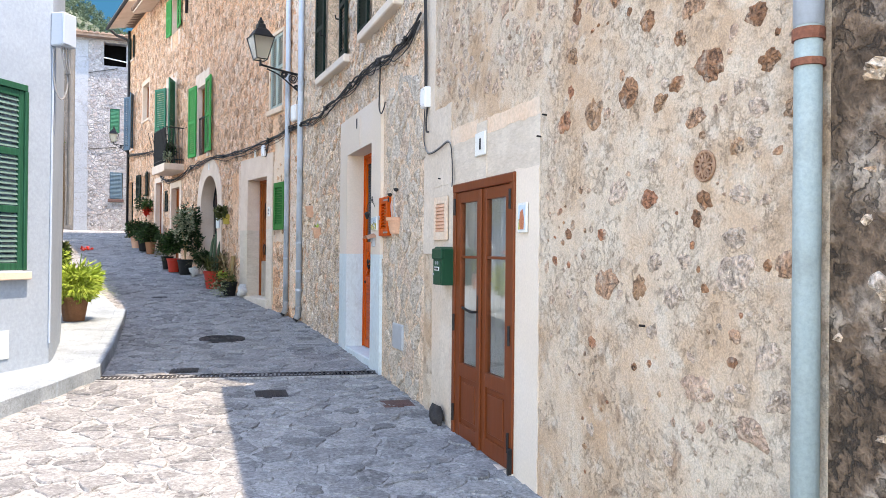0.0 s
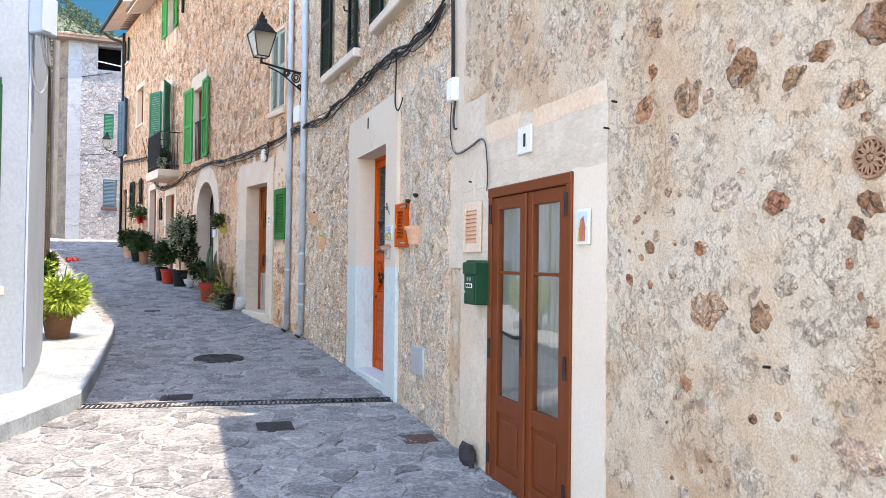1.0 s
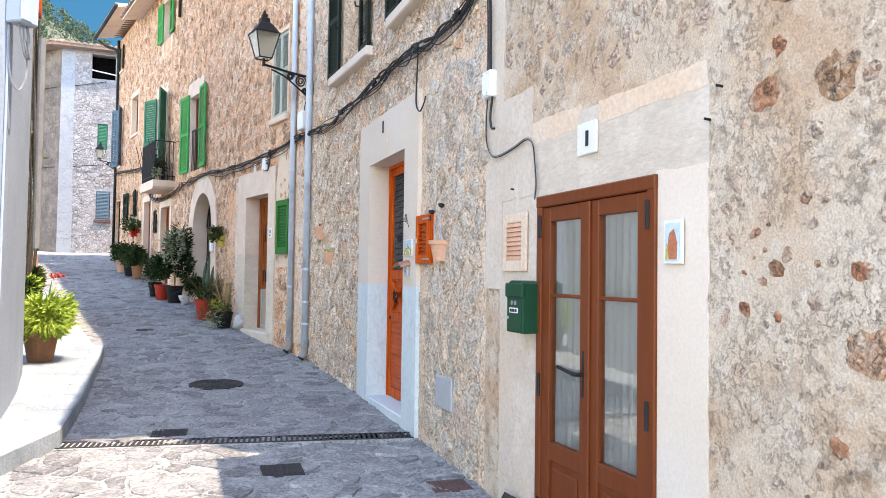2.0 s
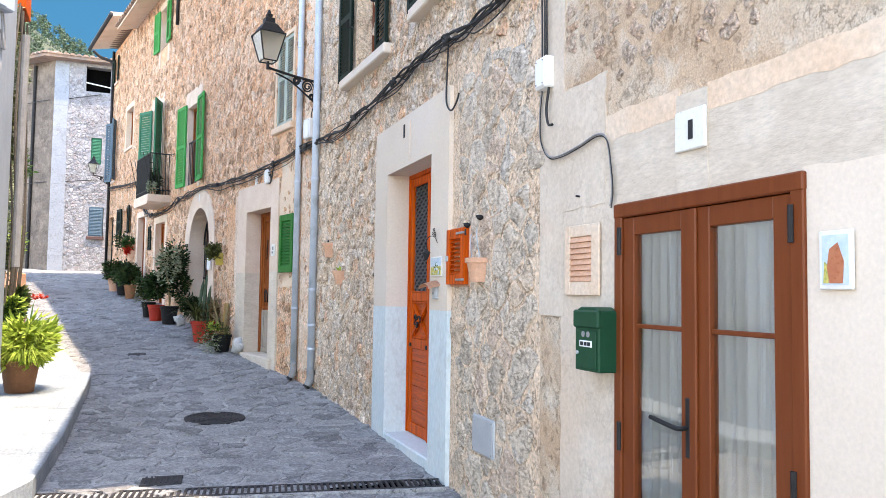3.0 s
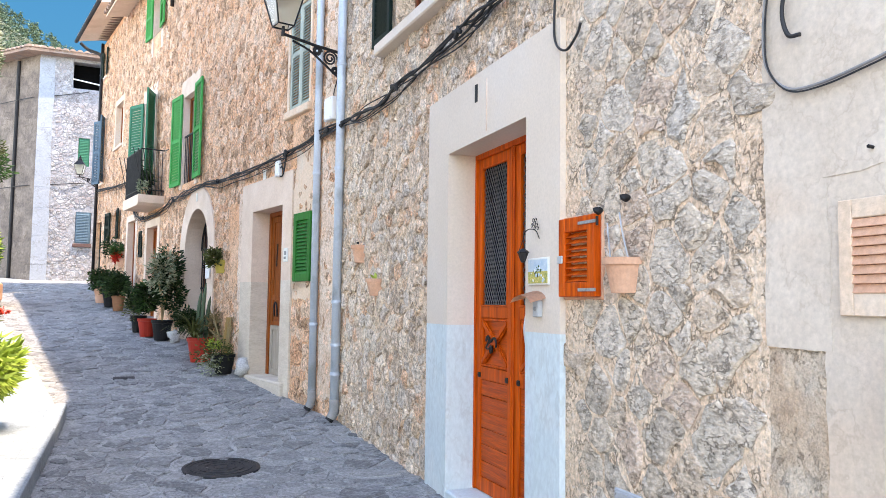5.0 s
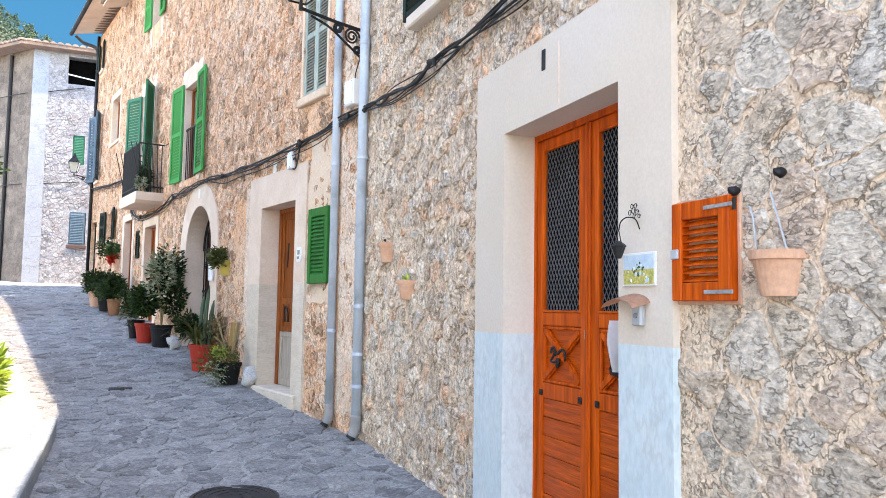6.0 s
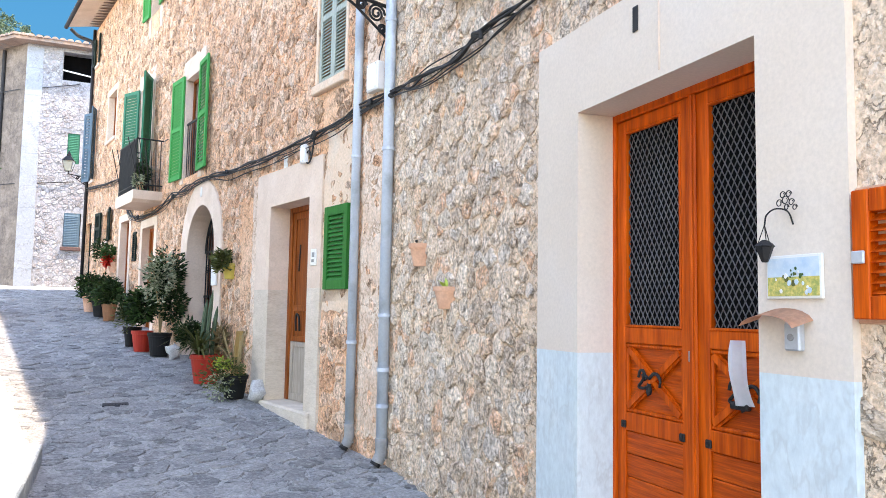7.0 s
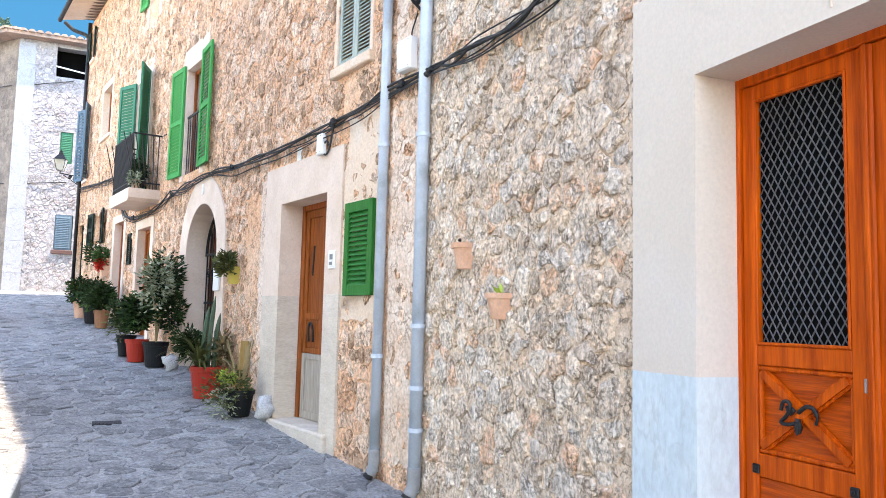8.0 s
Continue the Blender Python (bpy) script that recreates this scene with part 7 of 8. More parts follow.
# ---- fittings in the street ----
def street_plate(x, y, w, d, material, name, label, cat, turn=0.0, ribs=7):
    slope = math.degrees(math.atan((gz(y + 0.2) - gz(y - 0.2)) / 0.4))
    th = thing(name, pose(x, y, gz(y) + 0.004, slope, 0, 0) @ pose(0, 0, 0, 0, 0, turn), label, cat)
    part("rim", box(-w / 2, w / 2, -d / 2, d / 2, -0.03, 0.006, 0.003), material, th)
    for i in range(ribs):
        xx = -w / 2 + 0.03 + (w - 0.06) * i / max(1, ribs - 1)
        part("rib", box(xx - 0.008, xx + 0.008, -d / 2 + 0.02, d / 2 - 0.02, 0.005, 0.011, 0.002), material, th)


street_plate(1.28, 7.25, 0.29, 0.27, M_IRONCOVER, "drain_cover", "small dark cast iron drain cover in the paving", "drain cover", -5)
street_plate(2.28, 6.58, 0.27, 0.22, M_REDCOVER, "drain_cover", "reddish rusty cover plate beside the wall", "drain cover", -5)
street_plate(0.60, 8.58, 0.28, 0.22, M_IRONCOVER, "drain_cover", "small dark cast iron drain cover in the paving", "drain cover", -8)
street_plate(0.58, 15.2, 0.26, 0.14, M_IRONCOVER, "drain_cover", "small dark cover far up the street", "drain cover")


def manhole():
    y = 10.78
    slope = math.degrees(math.atan((gz(y + 0.3) - gz(y - 0.3)) / 0.6))
    th = thing("manhole_cover", pose(1.22, y, gz(y) + 0.004, slope), "round dark cast iron manhole cover", "manhole cover")
    part("rim", lathe([(0.30, -0.03), (0.30, 0.006), (0.275, 0.008), (0.272, 0.002)], 36), M_IRONCOVER, th)
    part("lid", lathe([(0.268, -0.02), (0.268, 0.006), (0.001, 0.008)], 36), M_IRONCOVER, th)
    for r in (0.06, 0.12, 0.18, 0.24):
        part("ring", tube([(r * math.cos(t), r * math.sin(t), 0.008) for t in (2 * math.pi * i / 30 for i in range(31))], 0.005, 4), M_IRONCOVER, th)


manhole()


def channel_drain():
    a, b = Vector((-0.24, 8.40)), Vector((2.49, 7.88))
    d = (b - a).normalized()
    mid = (a + b) / 2
    z = gz(mid.y) + 0.006
    m = Matrix(((d.x, -d.y, 0, mid.x), (d.y, d.x, 0, mid.y), (0, 0, 1, z), (0, 0, 0, 1)))
    length = (b - a).length
    th = thing("channel_drain", m, "slotted black iron drain channel across the street", "drain")
    # Black trough colour stands in for the dark between the bars.
    part("trough", box(-length / 2, length / 2, -0.10, 0.10, -0.05, -0.014), M_VOID, th)
    for y0, y1 in ((-0.112, -0.098), (0.098, 0.112)):
        part("edge", box(-length / 2, length / 2, y0, y1, -0.05, 0.008, 0.002), M_IRONCOVER, th)
    n = int(length / 0.042)
    for i in range(n):
        x = -length / 2 + 0.02 + i * length / n
        part("bar", box(x - 0.009, x + 0.009, -0.098, 0.098, -0.02, 0.006), M_IRONCOVER, th)
    for y0, y1 in ((-0.15, -0.114), (0.114, 0.15)):
        part("bed", box(-length / 2, length / 2, y0, y1, -0.06, 0.002, 0.003), M_JOINT, th)


channel_drain()
bm = lump(0.085, 0.055, 0.09, 0.9, 11, 2)
single("slate_lump", bm, M_SLATE, at(0, 11.88, gz(5.85) + 0.06, 0.07), "dark grey stone set against the wall", "stone", smooth=True)


# ---- plants ----
def pot_mesh(r, h, taper=0.72):
    return lathe([(r * taper, 0), (r * 0.97, h * 0.84), (r * 1.04, h * 0.85), (r * 1.07, h), (r * 0.95, h), (r * 0.90, h * 0.90), (0.001, h * 0.89)], 22)


def foliage(rng, n, centre, size, leaf, width, droop=0.5, up=0.3):
    """Many small blades round a volume with an uneven outline."""
    v, f = [], []
    for _ in range(n):
        a, t = rng.uniform(0, 6.283), rng.uniform(-1, 1)
        k = rng.random() ** 0.45
        lob = 0.75 + 0.35 * noise.noise(Vector((math.cos(a) * 1.5, math.sin(a) * 1.5, t * 1.7 + centre[0] * 7)))
        c = Vector((centre[0] + size[0] * k * lob * math.cos(a) * math.sqrt(1 - t * t), centre[1] + size[1] * k * lob * math.sin(a) * math.sqrt(1 - t * t), centre[2] + size[2] * k * lob * t))
        d = (Vector((math.cos(a), math.sin(a), t * 0.6)) + Vector((rng.uniform(-0.8, 0.8), rng.uniform(-0.8, 0.8), rng.uniform(-droop, up)))).normalized()
        side = d.cross(Vector((rng.uniform(-1, 1), rng.uniform(-1, 1), 1))).normalized() * width * rng.uniform(0.6, 1.2) / 2
        length = leaf * rng.uniform(0.6, 1.3)
        nrm = d.cross(side).normalized() * length * 0.18
        b = len(v)
        v += [tuple(c), tuple(c + d * length * 0.45 + side + nrm), tuple(c + d * length - nrm * 0.6), tuple(c + d * length * 0.45 - side + nrm)]
        f += [(b, b + 1, b + 2), (b, b + 2, b + 3)]
    return v, f


def mesh_part(name, vf, material, parent, label=""):
    ob = new(name, raw_mesh(name, vf[0], vf[1], material))
    ob.parent = parent
    return tagged(ob, label)


def blades(rng, n, root, length, width, spread, bend):
    """Long arching leaves from one root."""
    v, f = [], []
    for _ in range(n):
        a = rng.uniform(0, 6.283)
        lean = rng.uniform(0.1, spread)
        ln = length * rng.uniform(0.6, 1.15)
        out = Vector((math.cos(a), math.sin(a), 0))
        side = Vector((-math.sin(a), math.cos(a), 0)) * width / 2
        p, d = Vector(root) + out * 0.02, (out * lean + Vector((0, 0, 1))).normalized()
        b = len(v)
        seg = 5
        for s in range(seg + 1):
            k = (1 - (s / seg) ** 2) * (0.6 + 0.4 * min(1, s * 2 / seg))
            v += [tuple(p - side * k), tuple(p + side * k)]
            p = p + d * ln / seg
            d = (d + Vector((0, 0, -bend * 0.35)) + out * bend * 0.12).normalized()
        for s in range(seg):
            f.append((b + 2 * s, b + 2 * s + 1, b + 2 * s + 3, b + 2 * s + 2))
    return v, f


def potted(name, x, y, r, h, material, label, raise_=0.0, group="potted plants along the wall"):
    th = thing(name, Matrix.Translation((x, y, gz(y) + raise_)), label, "potted plant", group)
    part("pot", pot_mesh(r, h), material, th, smooth=False)
    part("soil", lathe([(r * 0.9, h * 0.86), (0.001, h * 0.885)], 16), M_SOIL, th)
    return th


def street_plants():
    rng = random.Random(40)
    # big red pot with cactus and arching leaves
    th = potted("potted_cactus", 1.64, 16.33, 0.195, 0.36, M_REDPOT, "red plastic pot with tall cactus and arching leaves")
    for i, (dx, dy, hh) in enumerate(((0.0, 0.0, 0.86), (0.07, 0.04, 0.66), (-0.06, 0.05, 0.74))):
        bm = bmesh.new()
        rings = []
        for s in range(9):
            z = 0.31 + hh * s / 8
            rr = 0.023 * (1 if s < 7 else (0.75 if s == 7 else 0.15))
            rings.append([bm.verts.new((dx + rr * (1 + 0.22 * (k % 2)) * math.cos(k * math.pi / 7) + 0.05 * (s / 8) ** 2, dy + rr * (1 + 0.22 * (k % 2)) * math.sin(k * math.pi / 7), z)) for k in range(14)])
        for a, b in zip(rings, rings[1:]):
            for k in range(14):
                bm.faces.new((a[k], a[(k + 1) % 14], b[(k + 1) % 14], b[k]))
        bm.faces.new(rings[-1])
        part("cactus", bm, L_CACTUS, th, "ribbed green cactus column")
    mesh_part("leaves", blades(rng, 80, (-0.10, -0.02, 0.36), 0.62, 0.035, 1.4, 1.1), L_OLIVE, th, "arching strap leaves")
    mesh_part("foliage", foliage(rng, 700, (-0.18, 0.22, 0.62), (0.24, 0.2, 0.22), 0.07, 0.03), L_DARK, th, "dark leafy clump")
    mesh_part("foliage", foliage(rng, 260, (0.2, 0.1, 0.55), (0.14, 0.14, 0.25), 0.12, 0.02, up=0.9), L_DRY, th, "dry reddish stalks")
    # black pot with leggy plant
    th = potted("potted_plant", 1.84, 15.35, 0.15, 0.27, M_BLACKPOT, "black plastic pot with straggling pale-leaved plant")
    mesh_part("foliage", foliage(rng, 420, (-0.1, -0.02, 0.30), (0.36, 0.22, 0.26), 0.06, 0.028), L_OLIVE, th)
    mesh_part("leaves", foliage(rng, 260, (-0.16, -0.08, 0.16), (0.24, 0.2, 0.22), 0.05, 0.02), L_PALE, th)
    mesh_part("foliage", foliage(rng, 260, (-0.12, 0.0, 0.40), (0.13, 0.12, 0.1), 0.04, 0.02), L_LIME, th)
    for i in range(14):
        a = rng.uniform(0, 6.28)
        part("stem", tube(curve([(0.0, 0.0, 0.24), (0.1 * math.cos(a), 0.1 * math.sin(a), 0.5), (0.2 * math.cos(a) , 0.12 * math.sin(a) + 0.05, rng.uniform(0.6, 0.8))]), 0.006, 4), L_DRY, th, "dry stem")
    bm = box(-0.10, 0.10, -0.012, 0.012, 0.0, 0.62, 0.006)
    single("wooden_board", bm, M_BOARD, at(2, 3.55, gz(15.85) + 0.1, 0.1) @ pose(0, 0, 0, -6), "yellow-brown board leaning on the wall", "board")
    bm = lump(0.10, 0.08, 0.12, 0.9, 9, 2)
    single("pale_rock", bm, M_ROCK, Matrix.Translation((2.05, 15.05, gz(15.05) + 0.12)), "pale rounded rock beside the black pot", "rock", smooth=True)
    # row of pots with the tall shrub
    th = potted("potted_shrub", 1.21, 18.25, 0.165, 0.34, M_BLACKPOT, "black pot with tall variegated shrub")
    for i in range(7):
        a = rng.uniform(0, 6.28)
        part("stem", tube(curve([(0, 0, 0.3), (0.06 * math.cos(a), 0.06 * math.sin(a), 0.8), (0.22 * math.cos(a), 0.2 * math.sin(a), 1.5)]), 0.010, 5), L_DRY, th, "woody stem")
    mesh_part("foliage", foliage(rng, 900, (0.08, 0.05, 1.2), (0.34, 0.34, 0.5), 0.09, 0.03), L_DARK, th)
    mesh_part("leaves", foliage(rng, 520, (-0.03, -0.16, 1.15), (0.30, 0.26, 0.5), 0.085, 0.03), L_PALE, th, "pale variegated leaves")
    mesh_part("foliage", foliage(rng, 520, (0.16, 0.0, 0.75), (0.28, 0.28, 0.36), 0.09, 0.04), L_DARK, th)
    th = potted("potted_shrub", 0.99, 18.65, 0.15, 0.31, M_REDPOT, "red plastic pot with dark leafy shrub")
    mesh_part("foliage", foliage(rng, 800, (0.0, 0.02, 0.68), (0.27, 0.28, 0.36), 0.09, 0.035), L_DARK, th)
    mesh_part("leaves", foliage(rng, 260, (0.0, -0.05, 0.72), (0.28, 0.28, 0.38), 0.09, 0.03), L_MID, th)
    th = potted("potted_shrub", 0.87, 19.1, 0.13, 0.30, M_BLACKPOT, "black pot with dark leafy shrub")
    mesh_part("foliage", foliage(rng, 620, (-0.02, 0.05, 0.62), (0.25, 0.28, 0.34), 0.08, 0.035), L_DARK, th)
    mesh_part("leaves", foliage(rng, 240, (-0.08, 0.0, 0.5), (0.24, 0.28, 0.36), 0.08, 0.025), L_OLIVE, th)
    bm = lump(0.09, 0.06, 0.11, 0.9, 5, 2)
    single("pale_rock", bm, M_ROCK, Matrix.Translation((1.38, 17.95, gz(17.95) + 0.1)), "pale rock among the pots", "rock", smooth=True)
    # far pots and hanging baskets
    for x, y, r, m in ((0.42, 22.5, 0.17, M_BLACKPOT), (0.56, 21.9, 0.13, M_BROWNPOT), (0.22, 23.4, 0.15, M_TERRA)):
        th = potted("potted_shrub", x, y, r, 0.32, m, "pot with dark bushy shrub by the house wall")
        mesh_part("foliage", foliage(rng, 600, (0, 0, 0.55), (0.32, 0.32, 0.32), 0.09, 0.045), L_DARK, th)
        mesh_part("leaves", foliage(rng, 180, (0, 0, 0.5), (0.34, 0.34, 0.3), 0.09, 0.04), L_MID, th)
    for u, z, m, lm, s in ((12.1, 3.0, M_BLACKPOT, L_DARK, 0.32), (11.35, 2.75, M_TERRA, L_RED, 0.14), (11.35, 2.9, M_TERRA, L_MID, 0.22), (4.02, 2.42, M_YELLOWPOT, L_OLIVE, 0.17)):
        th = thing("hanging_plant", at(2, u, z, 0.0), "wall-hung pot with trailing plant", "potted plant", "wall-hung plants")
        part("pot", half_pot(0.22, 0.2, 0.14), m, th)
        mesh_part("foliage", foliage(rng, 420, (0, -0.14, 0.24), (s, s * 0.7, s), 0.08, 0.035), lm, th)


street_plants()


def balcony_plants():
    rng = random.Random(61)
    for x in (-0.36, 0.0, 0.34):
        th = thing("potted_plant", at(2, 8.42, 4.0) @ pose(x, -0.27, 0.0), "dark pot with a trailing dark green plant on the balcony", "potted plant", "balcony plants")
        part("pot", pot_mesh(0.11, 0.2), M_BLACKPOT, th)
        mesh_part("foliage", foliage(rng, 420, (0, 0, 0.36), (0.19, 0.14, 0.28), 0.08, 0.03, droop=0.9), L_DARK, th)
    th = thing("trailing_plant", at(2, 8.42, 4.0) @ pose(0.56, -0.36, 0.0), "small pale-leaved plant trailing over the balcony edge", "potted plant")
    part("pot", pot_mesh(0.07, 0.14), M_TERRA, th)
    mesh_part("foliage", foliage(rng, 220, (0.05, -0.03, 0.16), (0.14, 0.12, 0.2), 0.06, 0.025, droop=1.2), L_PALE, th)


balcony_plants()


def pavement_plants():
    rng = random.Random(52)
    top = 0.13
    th = potted("potted_plant", -0.66, 12.0, 0.19, 0.34, M_BROWNPOT, "brown clay pot with bright feathery green plant", top, "potted plants on the pavement")
    mesh_part("foliage", foliage(rng, 2600, (0.04, 0.0, 0.54), (0.40, 0.38, 0.30), 0.14, 0.007, droop=1.2, up=0.5), L_LIME, th, "feathery lime green foliage")
    mesh_part("foliage", blades(rng, 520, (0.03, 0.0, 0.34), 0.58, 0.009, 1.5, 1.0), L_LIME, th, "fine arching lime green fronds")
    mesh_part("leaves", blades(rng, 12, (0.05, 0.15, 0.55), 0.48, 0.03, 1.0, 0.6), L_MID, th, "broad green leaves")
    for i in range(2):
        mesh_part("flower", foliage(rng, 30, (rng.uniform(0.0, 0.2), rng.uniform(-0.1, 0.2), 1.02), (0.035, 0.035, 0.03), 0.035, 0.03), L_RED, th, "red flower")
    spots = ((-1.12, 15.2, 0.15, 0.30, L_MID, L_LIME), (-1.18, 16.3, 0.16, 0.34, L_MID, L_OLIVE))
    for x, y, r, s, la, lb in spots:
        th = potted("potted_plant", x, y, r, 0.32, M_TERRA, "terracotta pot with leafy green plant", top, "potted plants on the pavement")
        mesh_part("foliage", foliage(rng, 900, (0, 0, 0.3 + s * 0.7), (s * 0.7, s * 0.7, s * 0.8), 0.10, 0.03), la, th)
        mesh_part("leaves", foliage(rng, 500, (0, 0, 0.3 + s * 0.8), (s * 0.75, s * 0.75, s * 0.8), 0.11, 0.025), lb, th)
    # planter with a flowering bush
    th = thing("planter", Matrix.Translation((-2.05, 22.3, gz(22.3) + top)), "long terracotta planter with flowering bush", "planter")
    pl = bmesh.new()
    box(-0.5, 0.35, -0.9, 0.9, 0.0, 0.38, 0.03, pl)
    part("trough", pl, M_TERRA, th)
    mesh_part("foliage", foliage(rng, 2600, (-0.1, 0.0, 1.0), (0.75, 1.2, 0.75), 0.13, 0.03), L_MID, th)
    mesh_part("foliage", foliage(rng, 1500, (-0.1, -0.2, 1.15), (0.75, 1.2, 0.75), 0.14, 0.03), L_LIME, th)
    mesh_part("blossom", foliage(rng, 500, (-0.2, -0.5, 1.25), (0.6, 0.9, 0.55), 0.08, 0.06), L_WHITE, th, "pale blossom")
    # climber on the garden house
    th = thing("climbing_vine", Matrix(), "leafy vine with bare stems climbing a pale wall", "vine")
    for i in range(7):
        y0 = rng.uniform(13.6, 16.6)
        pts = [(-1.22, y0, 1.2), (-1.14, y0 + rng.uniform(-0.3, 0.3), 2.8), (-1.18, y0 + rng.uniform(-0.5, 0.5), 4.4), (-1.2, y0 + rng.uniform(-0.6, 0.6), 6.2)]
        part("stem", tube(curve(pts), rng.uniform(0.01, 0.02), 6), M_STEM, th, "bare woody stem")
    for i in range(16):
        y0, z0 = rng.uniform(14.2, 17.3), rng.uniform(1.8, 7.2)
        mesh_part("foliage", foliage(rng, 420, (-1.36, y0, z0), (0.16, 0.5, 0.5), 0.09, 0.03), L_OLIVE if i % 2 else L_PALE, th)
    th = thing("bush", Matrix.Translation((-2.7, 26.0, gz(26))), "tall green bush behind the planter", "bush")
    part("trunk", tube(curve([(0, 0, -0.1), (0.1, 0, 1.5), (0.0, 0.1, 3.2)]), [0.09] * 6 + [0.07] * 6 + [0.05], 7), L_DRY, th)
    for i in range(9):
        mesh_part("foliage", foliage(rng, 420, (rng.uniform(-0.9, 0.35), rng.uniform(-0.8, 0.8), rng.uniform(1.2, 4.4)), (0.55, 0.55, 0.5), 0.14, 0.05), L_MID if i % 2 else L_OLIVE, th)


pavement_plants()

# ---- single stones of walls and street ----
def rough_stone(poly, high, rng, back=0.012):
    """A broken stone: jagged outline and an uneven face."""
    cx, cy = sum(p[0] for p in poly) / len(poly), sum(p[1] for p in poly) / len(poly)
    n = len(poly)
    rings = ((1.0, -back, 0.0), (0.90, 0.30, 0.25), (0.62, 0.85, 0.5), (0.28, 1.0, 0.6))
    v = []
    for k, h, j in rings:
        for x, y in poly:
            z = h if h < 0 else high * (h + rng.uniform(-j, j))
            v.append(((x - cx) * k * rng.uniform(1 - j * 0.15, 1 + j * 0.1), (y - cy) * k, z))
    f = [(r * n + i, r * n + (i + 1) % n, (r + 1) * n + (i + 1) % n, (r + 1) * n + i) for r in range(3) for i in range(n)]
    f.append(tuple(range(3 * n, 4 * n)))
    return cx, cy, v, f


def ragged(poly, rng):
    out = []
    for a, b in zip(poly, poly[1:] + poly[:1]):
        out.append(a)
        d = math.hypot(b[0] - a[0], b[1] - a[1])
        if d > 0.04:
            out.append(((a[0] + b[0]) / 2 + rng.uniform(-0.18, 0.18) * d, (a[1] + b[1]) / 2 + rng.uniform(-0.18, 0.18) * d))
    return out


# stones that the render leaves bare: (along the wall, height, width)
BARE_BROWN = [(8.65, 2.69, 0.20), (8.31, 2.63, 0.12), (8.38, 2.82, 0.14), (8.87, 2.65, 0.12), (8.99, 2.59, 0.13), (9.26, 2.68, 0.18), (9.59, 2.63, 0.20), (8.48, 2.32, 0.09), (8.68, 2.12, 0.12), (9.15, 1.73, 0.13), (8.19, 2.43, 0.10), (9.1, 3.0, 0.13), (8.85, 2.85, 0.10), (9.83, 3.01, 0.15)]
BARE_RUSTY = [(8.76, 2.98, 0.17), (9.9, 2.64, 0.18), (8.74, 2.48, 0.14), (9.07, 2.15, 0.14), (8.21, 1.85, 0.14), (9.46, 1.74, 0.24), (8.26, 2.28, 0.06), (9.49, 1.99, 0.10)]
BARE_PALE = [(8.37, 2.46, 0.11), (8.46, 2.13, 0.13), (8.48, 1.96, 0.16), (8.5, 1.82, 0.24), (8.89, 1.7, 0.16), (8.81, 1.86, 0.1), (9.02, 1.85, 0.12), (9.34, 2.2, 0.2), (8.3, 1.51, 0.16), (8.72, 1.32, 0.22), (8.24, 1.35, 0.16), (8.39, 1.21, 0.21)]


def broken_outline(cx, cy, w, h, rng, points=22):
    """A ragged closed outline round a middle."""
    turn, seed = rng.uniform(-0.5, 0.5), rng.uniform(0, 50)
    out = []
    for i in range(points):
        t = 2 * math.pi * i / points
        k = 1 + 0.42 * noise.noise(Vector((math.cos(t) * 1.1 + seed, math.sin(t) * 1.1, 0))) + 0.16 * noise.noise(Vector((math.cos(t) * 4.4, math.sin(t) * 3.4 + seed, 4))) + rng.uniform(-0.11, 0.11)
        x, y = w / 2 * k * math.cos(t), h / 2 * k * math.sin(t)
        out.append((cx + x * math.cos(turn) - y * math.sin(turn), cy + x * math.sin(turn) + y * math.cos(turn)))
    return out


def exposed_stones():
    """The near render lets stones show through here and there, with loose fragments round them."""
    rng = random.Random(17)
    to_wall = Matrix(((-1, 0, 0, 0), (0, 0, -1, 0), (0, 1, 0, 0), (0, 0, 0, 1)))

    def bare(u, z, w, h, material, high):
        mx, my, v, f = rough_stone(broken_outline(u, z, w, h, rng, 22 if w > 0.07 else 11), high, rng)
        ob = new("stone", raw_mesh("stone", v, f, material))
        ob.parent = wall_near
        ob.matrix_basis = Matrix.Translation((-mx, 0, my)) @ to_wall

    placed = []
    for group, material, tall in ((BARE_BROWN, M_BROWNSTONE, 0.8), (BARE_RUSTY, M_RUST, 0.75), (BARE_PALE, M_FAINT, 0.7)):
        for u, z, w in group:
            placed.append((u, z, w))
            bare(u, z, w, w * tall * rng.uniform(0.75, 1.1), material, 0.007)
    count = 0
    while count < 235:
        u, z = rng.uniform(8.12, 10.12), rng.uniform(0.45, 3.9)
        thick = noise.noise(Vector((u * 1.3, z * 1.3, 2.2)))
        if thick < rng.uniform(-0.55, 0.35) or z < 1.1 and rng.random() < 0.5 or any(math.hypot(u - a, z - b) < 0.45 * c + 0.03 for a, b, c in placed):
            continue
        big = z > 2.95 and rng.random() < 0.2
        w = rng.uniform(0.09, 0.17) if big else 0.024 + 0.075 * rng.random() ** 2
        placed.append((u, z, w))
        pick = rng.random()
        bare(u, z, w * rng.uniform(0.7, 1.1), w * rng.uniform(0.6, 1.0), M_BROWNSTONE if pick < (0.6 if big else 0.16) else (M_RUST if pick < 0.30 else M_FAINT), 0.005)
        count += 1


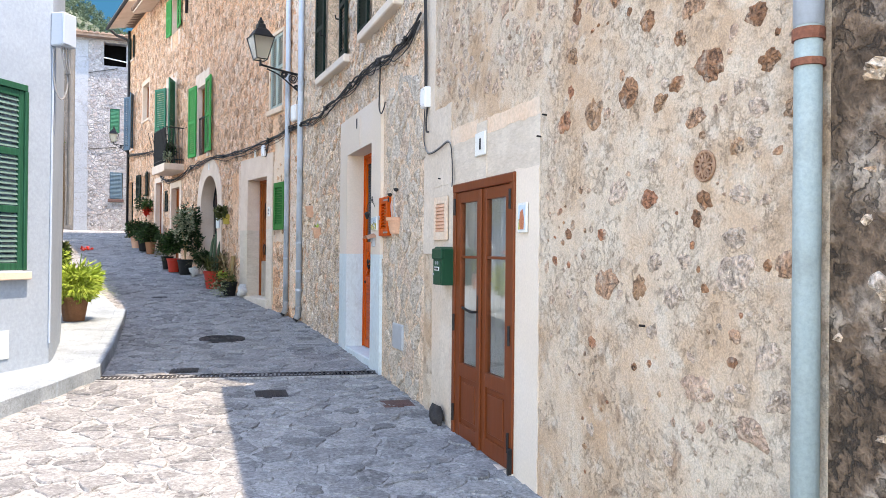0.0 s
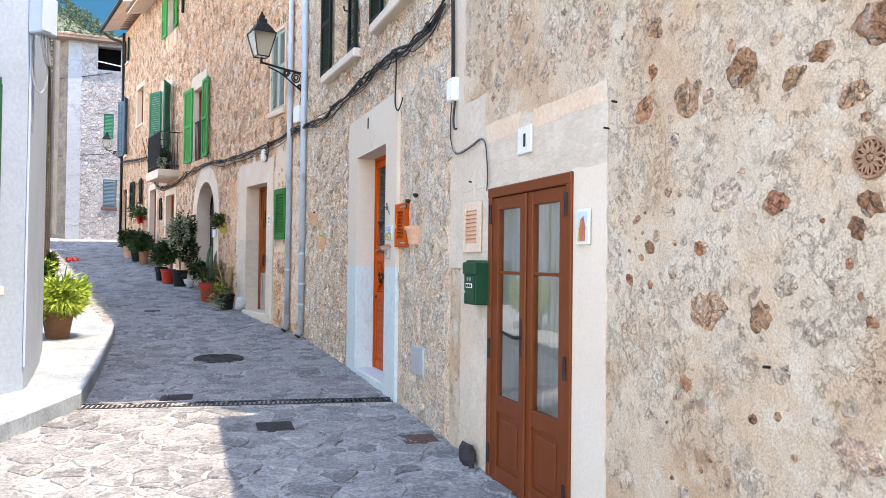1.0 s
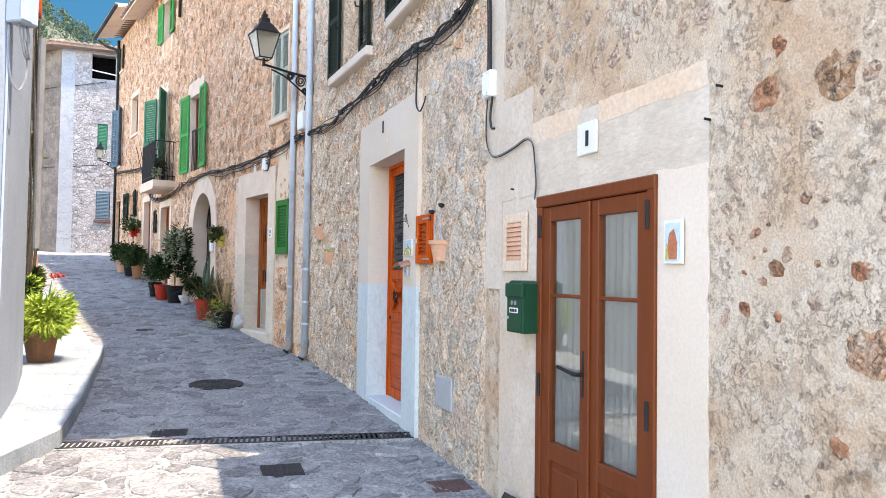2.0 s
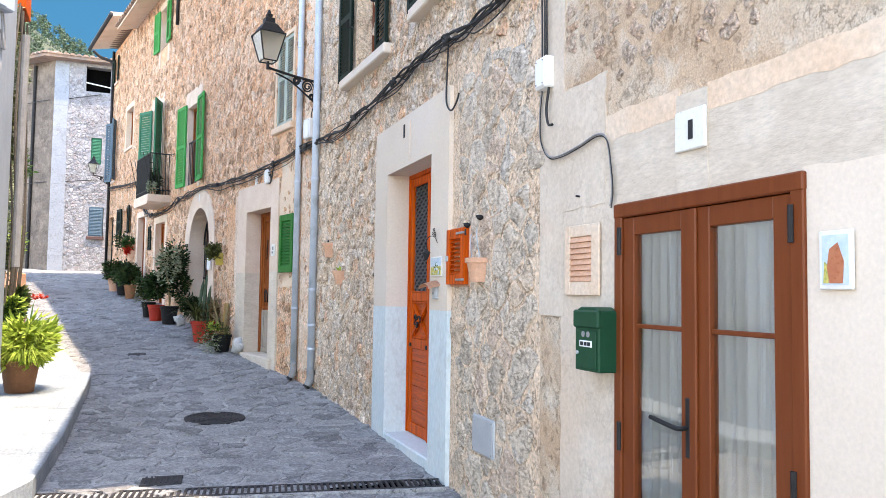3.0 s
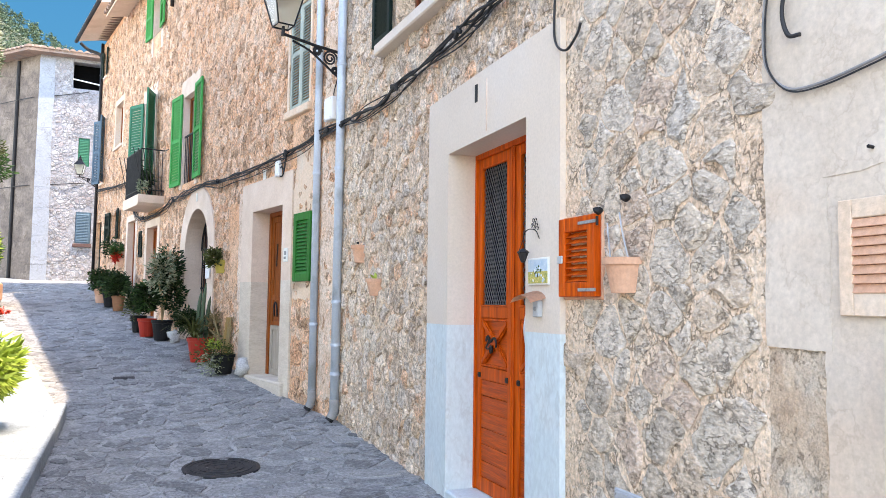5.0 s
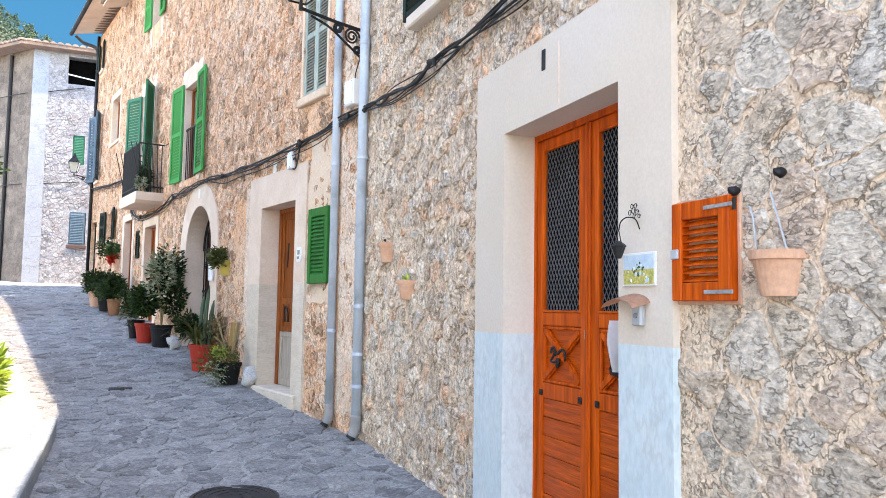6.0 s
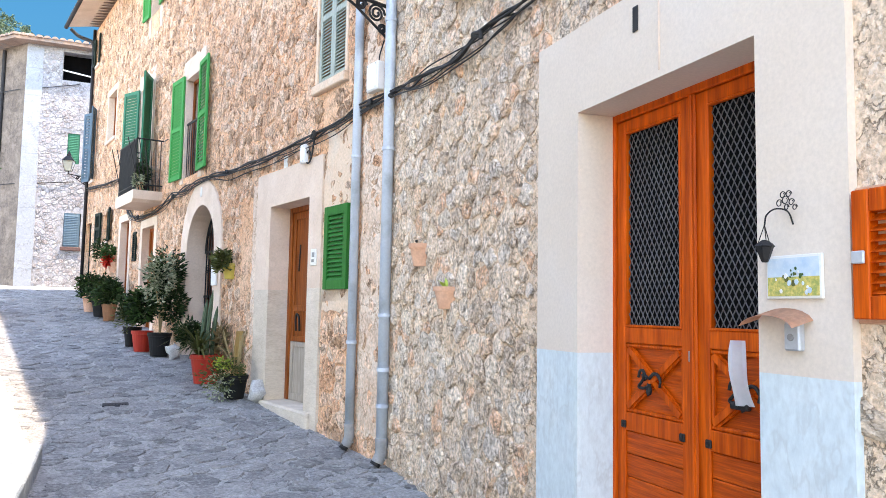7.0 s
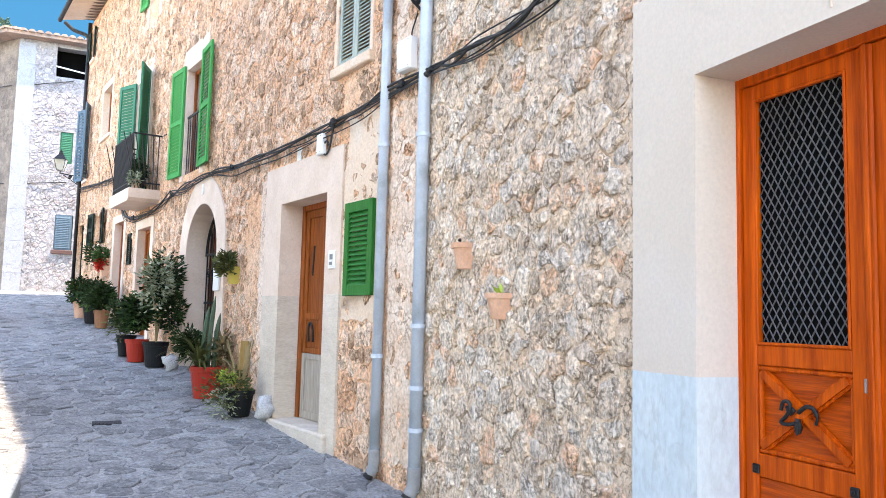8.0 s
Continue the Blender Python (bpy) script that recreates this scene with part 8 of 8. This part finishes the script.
def stones_and_paving():
    wall_stones(wall_mid, None, 12.47, 13.90, 0.35, 3.7, 0.30, 0.12, 0.005, 0.008, M_PALE_O, M_PALE_O, (12.47, 13.90, 0.5, 3.6), [], 21, lambda u: gz(row_y(0, u)), jitter=0.24)
    wall_stones(wall_mid, None, 12.47, 15.94, 0.35, 8.1, 0.165, 0.10, 0.006, 0.012, M_STONE_O, M_STONE_I, (12.47, 15.94, 3.6, 4.3), [(13.9, 15.95, 0, 3.52), (13.55, 14.7, 4.3, 5.9), (12.4, 13.9, 0, 3.68)], 11, lambda u: gz(row_y(0, u)))
    wall_stones(wall_bend, None, 0.0, 2.42, 0.5, 8.1, 0.165, 0.115, 0.006, 0.013, M_STONE_O, M_STONE_I, (0.0, 2.42, 0.6, 2.9), [(0.2, 1.3, 4.3, 5.9)], 12, lambda u: gz(row_y(1, u)))
    far_skip = [(0.45, 0.8, 1.0, 3.0), (1.05, 1.4, 3.6, 4.2), (3.05, 3.75, 2.2, 3.3), (1.36, 3.1, 0, 3.6), (4.45, 6.33, 0, 3.0), (4.7, 6.1, 2.9, 3.8), (5.57, 6.64, 3.98, 5.92), (8.6, 9.75, 4.0, 6.4), (7.98, 9.12, 0, 3.6), (9.98, 11.02, 0, 3.85), (14.25, 15.0, 0, 4.1), (11.93, 12.97, 5.65, 6.9), (12.2, 12.9, 3.45, 4.15), (8.33, 9.27, 7.1, 8.6), (14.30, 14.78, 5.0, 6.9), (0.87, 1.62, 4.24, 5.74), (14.35, 14.8, 7.9, 8.75)]
    wall_stones(wall_far, None, 0.0, 15.1, 0.5, 8.9, 0.14, 0.15, 0.006, 0.010, M_WARM_O, M_WARM_I, (0.0, 4.6, 0.8, 4.2), far_skip, 13, lambda u: gz(row_y(2, u)))
    exposed_stones()
    # rough patch above the lintel
    rng = random.Random(23)
    v_all, f_all = [], []
    for cx, cy, poly in cells(10.15, 12.2, 2.98, 5.2, 0.13, 0.10, 0.44, rng):
        if rng.random() < 0.25 or cy < 3.05 + 0.25 * noise.noise(Vector((cx * 3, 1.3, 0.5))) + max(0, cx - 11.4) * 0.25:
            continue
        k = rng.uniform(0.45, 0.9)
        poly = [(cx + (x - cx) * k, cy + (y - cy) * k) for x, y in ragged(poly, rng)]
        mx, my, v, f = rough_stone(poly, 0.008, rng)
        b = len(v_all)
        v_all += [(-(x + mx), -z, y + my) for x, y, z in v]
        f_all += [tuple(i + b for i in q) for q in f]
    rest = new("rubble_stones", raw_mesh("rubble_stones", v_all, f_all, M_FAINT_I))
    rest.parent = wall_near
    tagged(rest, kind="stuff")
    rng = random.Random(19)
    for cx, cy, poly in cells(5.2, 7.95, 0.4, 4.6, 0.21, 0.17, 0.45, rng):
        if rng.random() < 0.3:
            continue
        k = rng.choice((0.15, 0.2, 0.3, 0.4, 0.5, 0.65))
        poly = [(cx + (x - cx) * k, cy + (y - cy) * k) for x, y in poly]
        mx, my, v, f = rough_stone(ragged(poly, rng), 0.03 * rng.uniform(0.4, 1.3), rng)
        ob = new("stone", raw_mesh("stone", v, f, M_STONE_O))
        ob.parent = wall_old
        ob.matrix_basis = Matrix.Translation((-mx, 0, my)) @ Matrix(((-1, 0, 0, 0), (0, 0, -1, 0), (0, 1, 0, 0), (0, 0, 0, 1)))
    paving()


stones_and_paving()
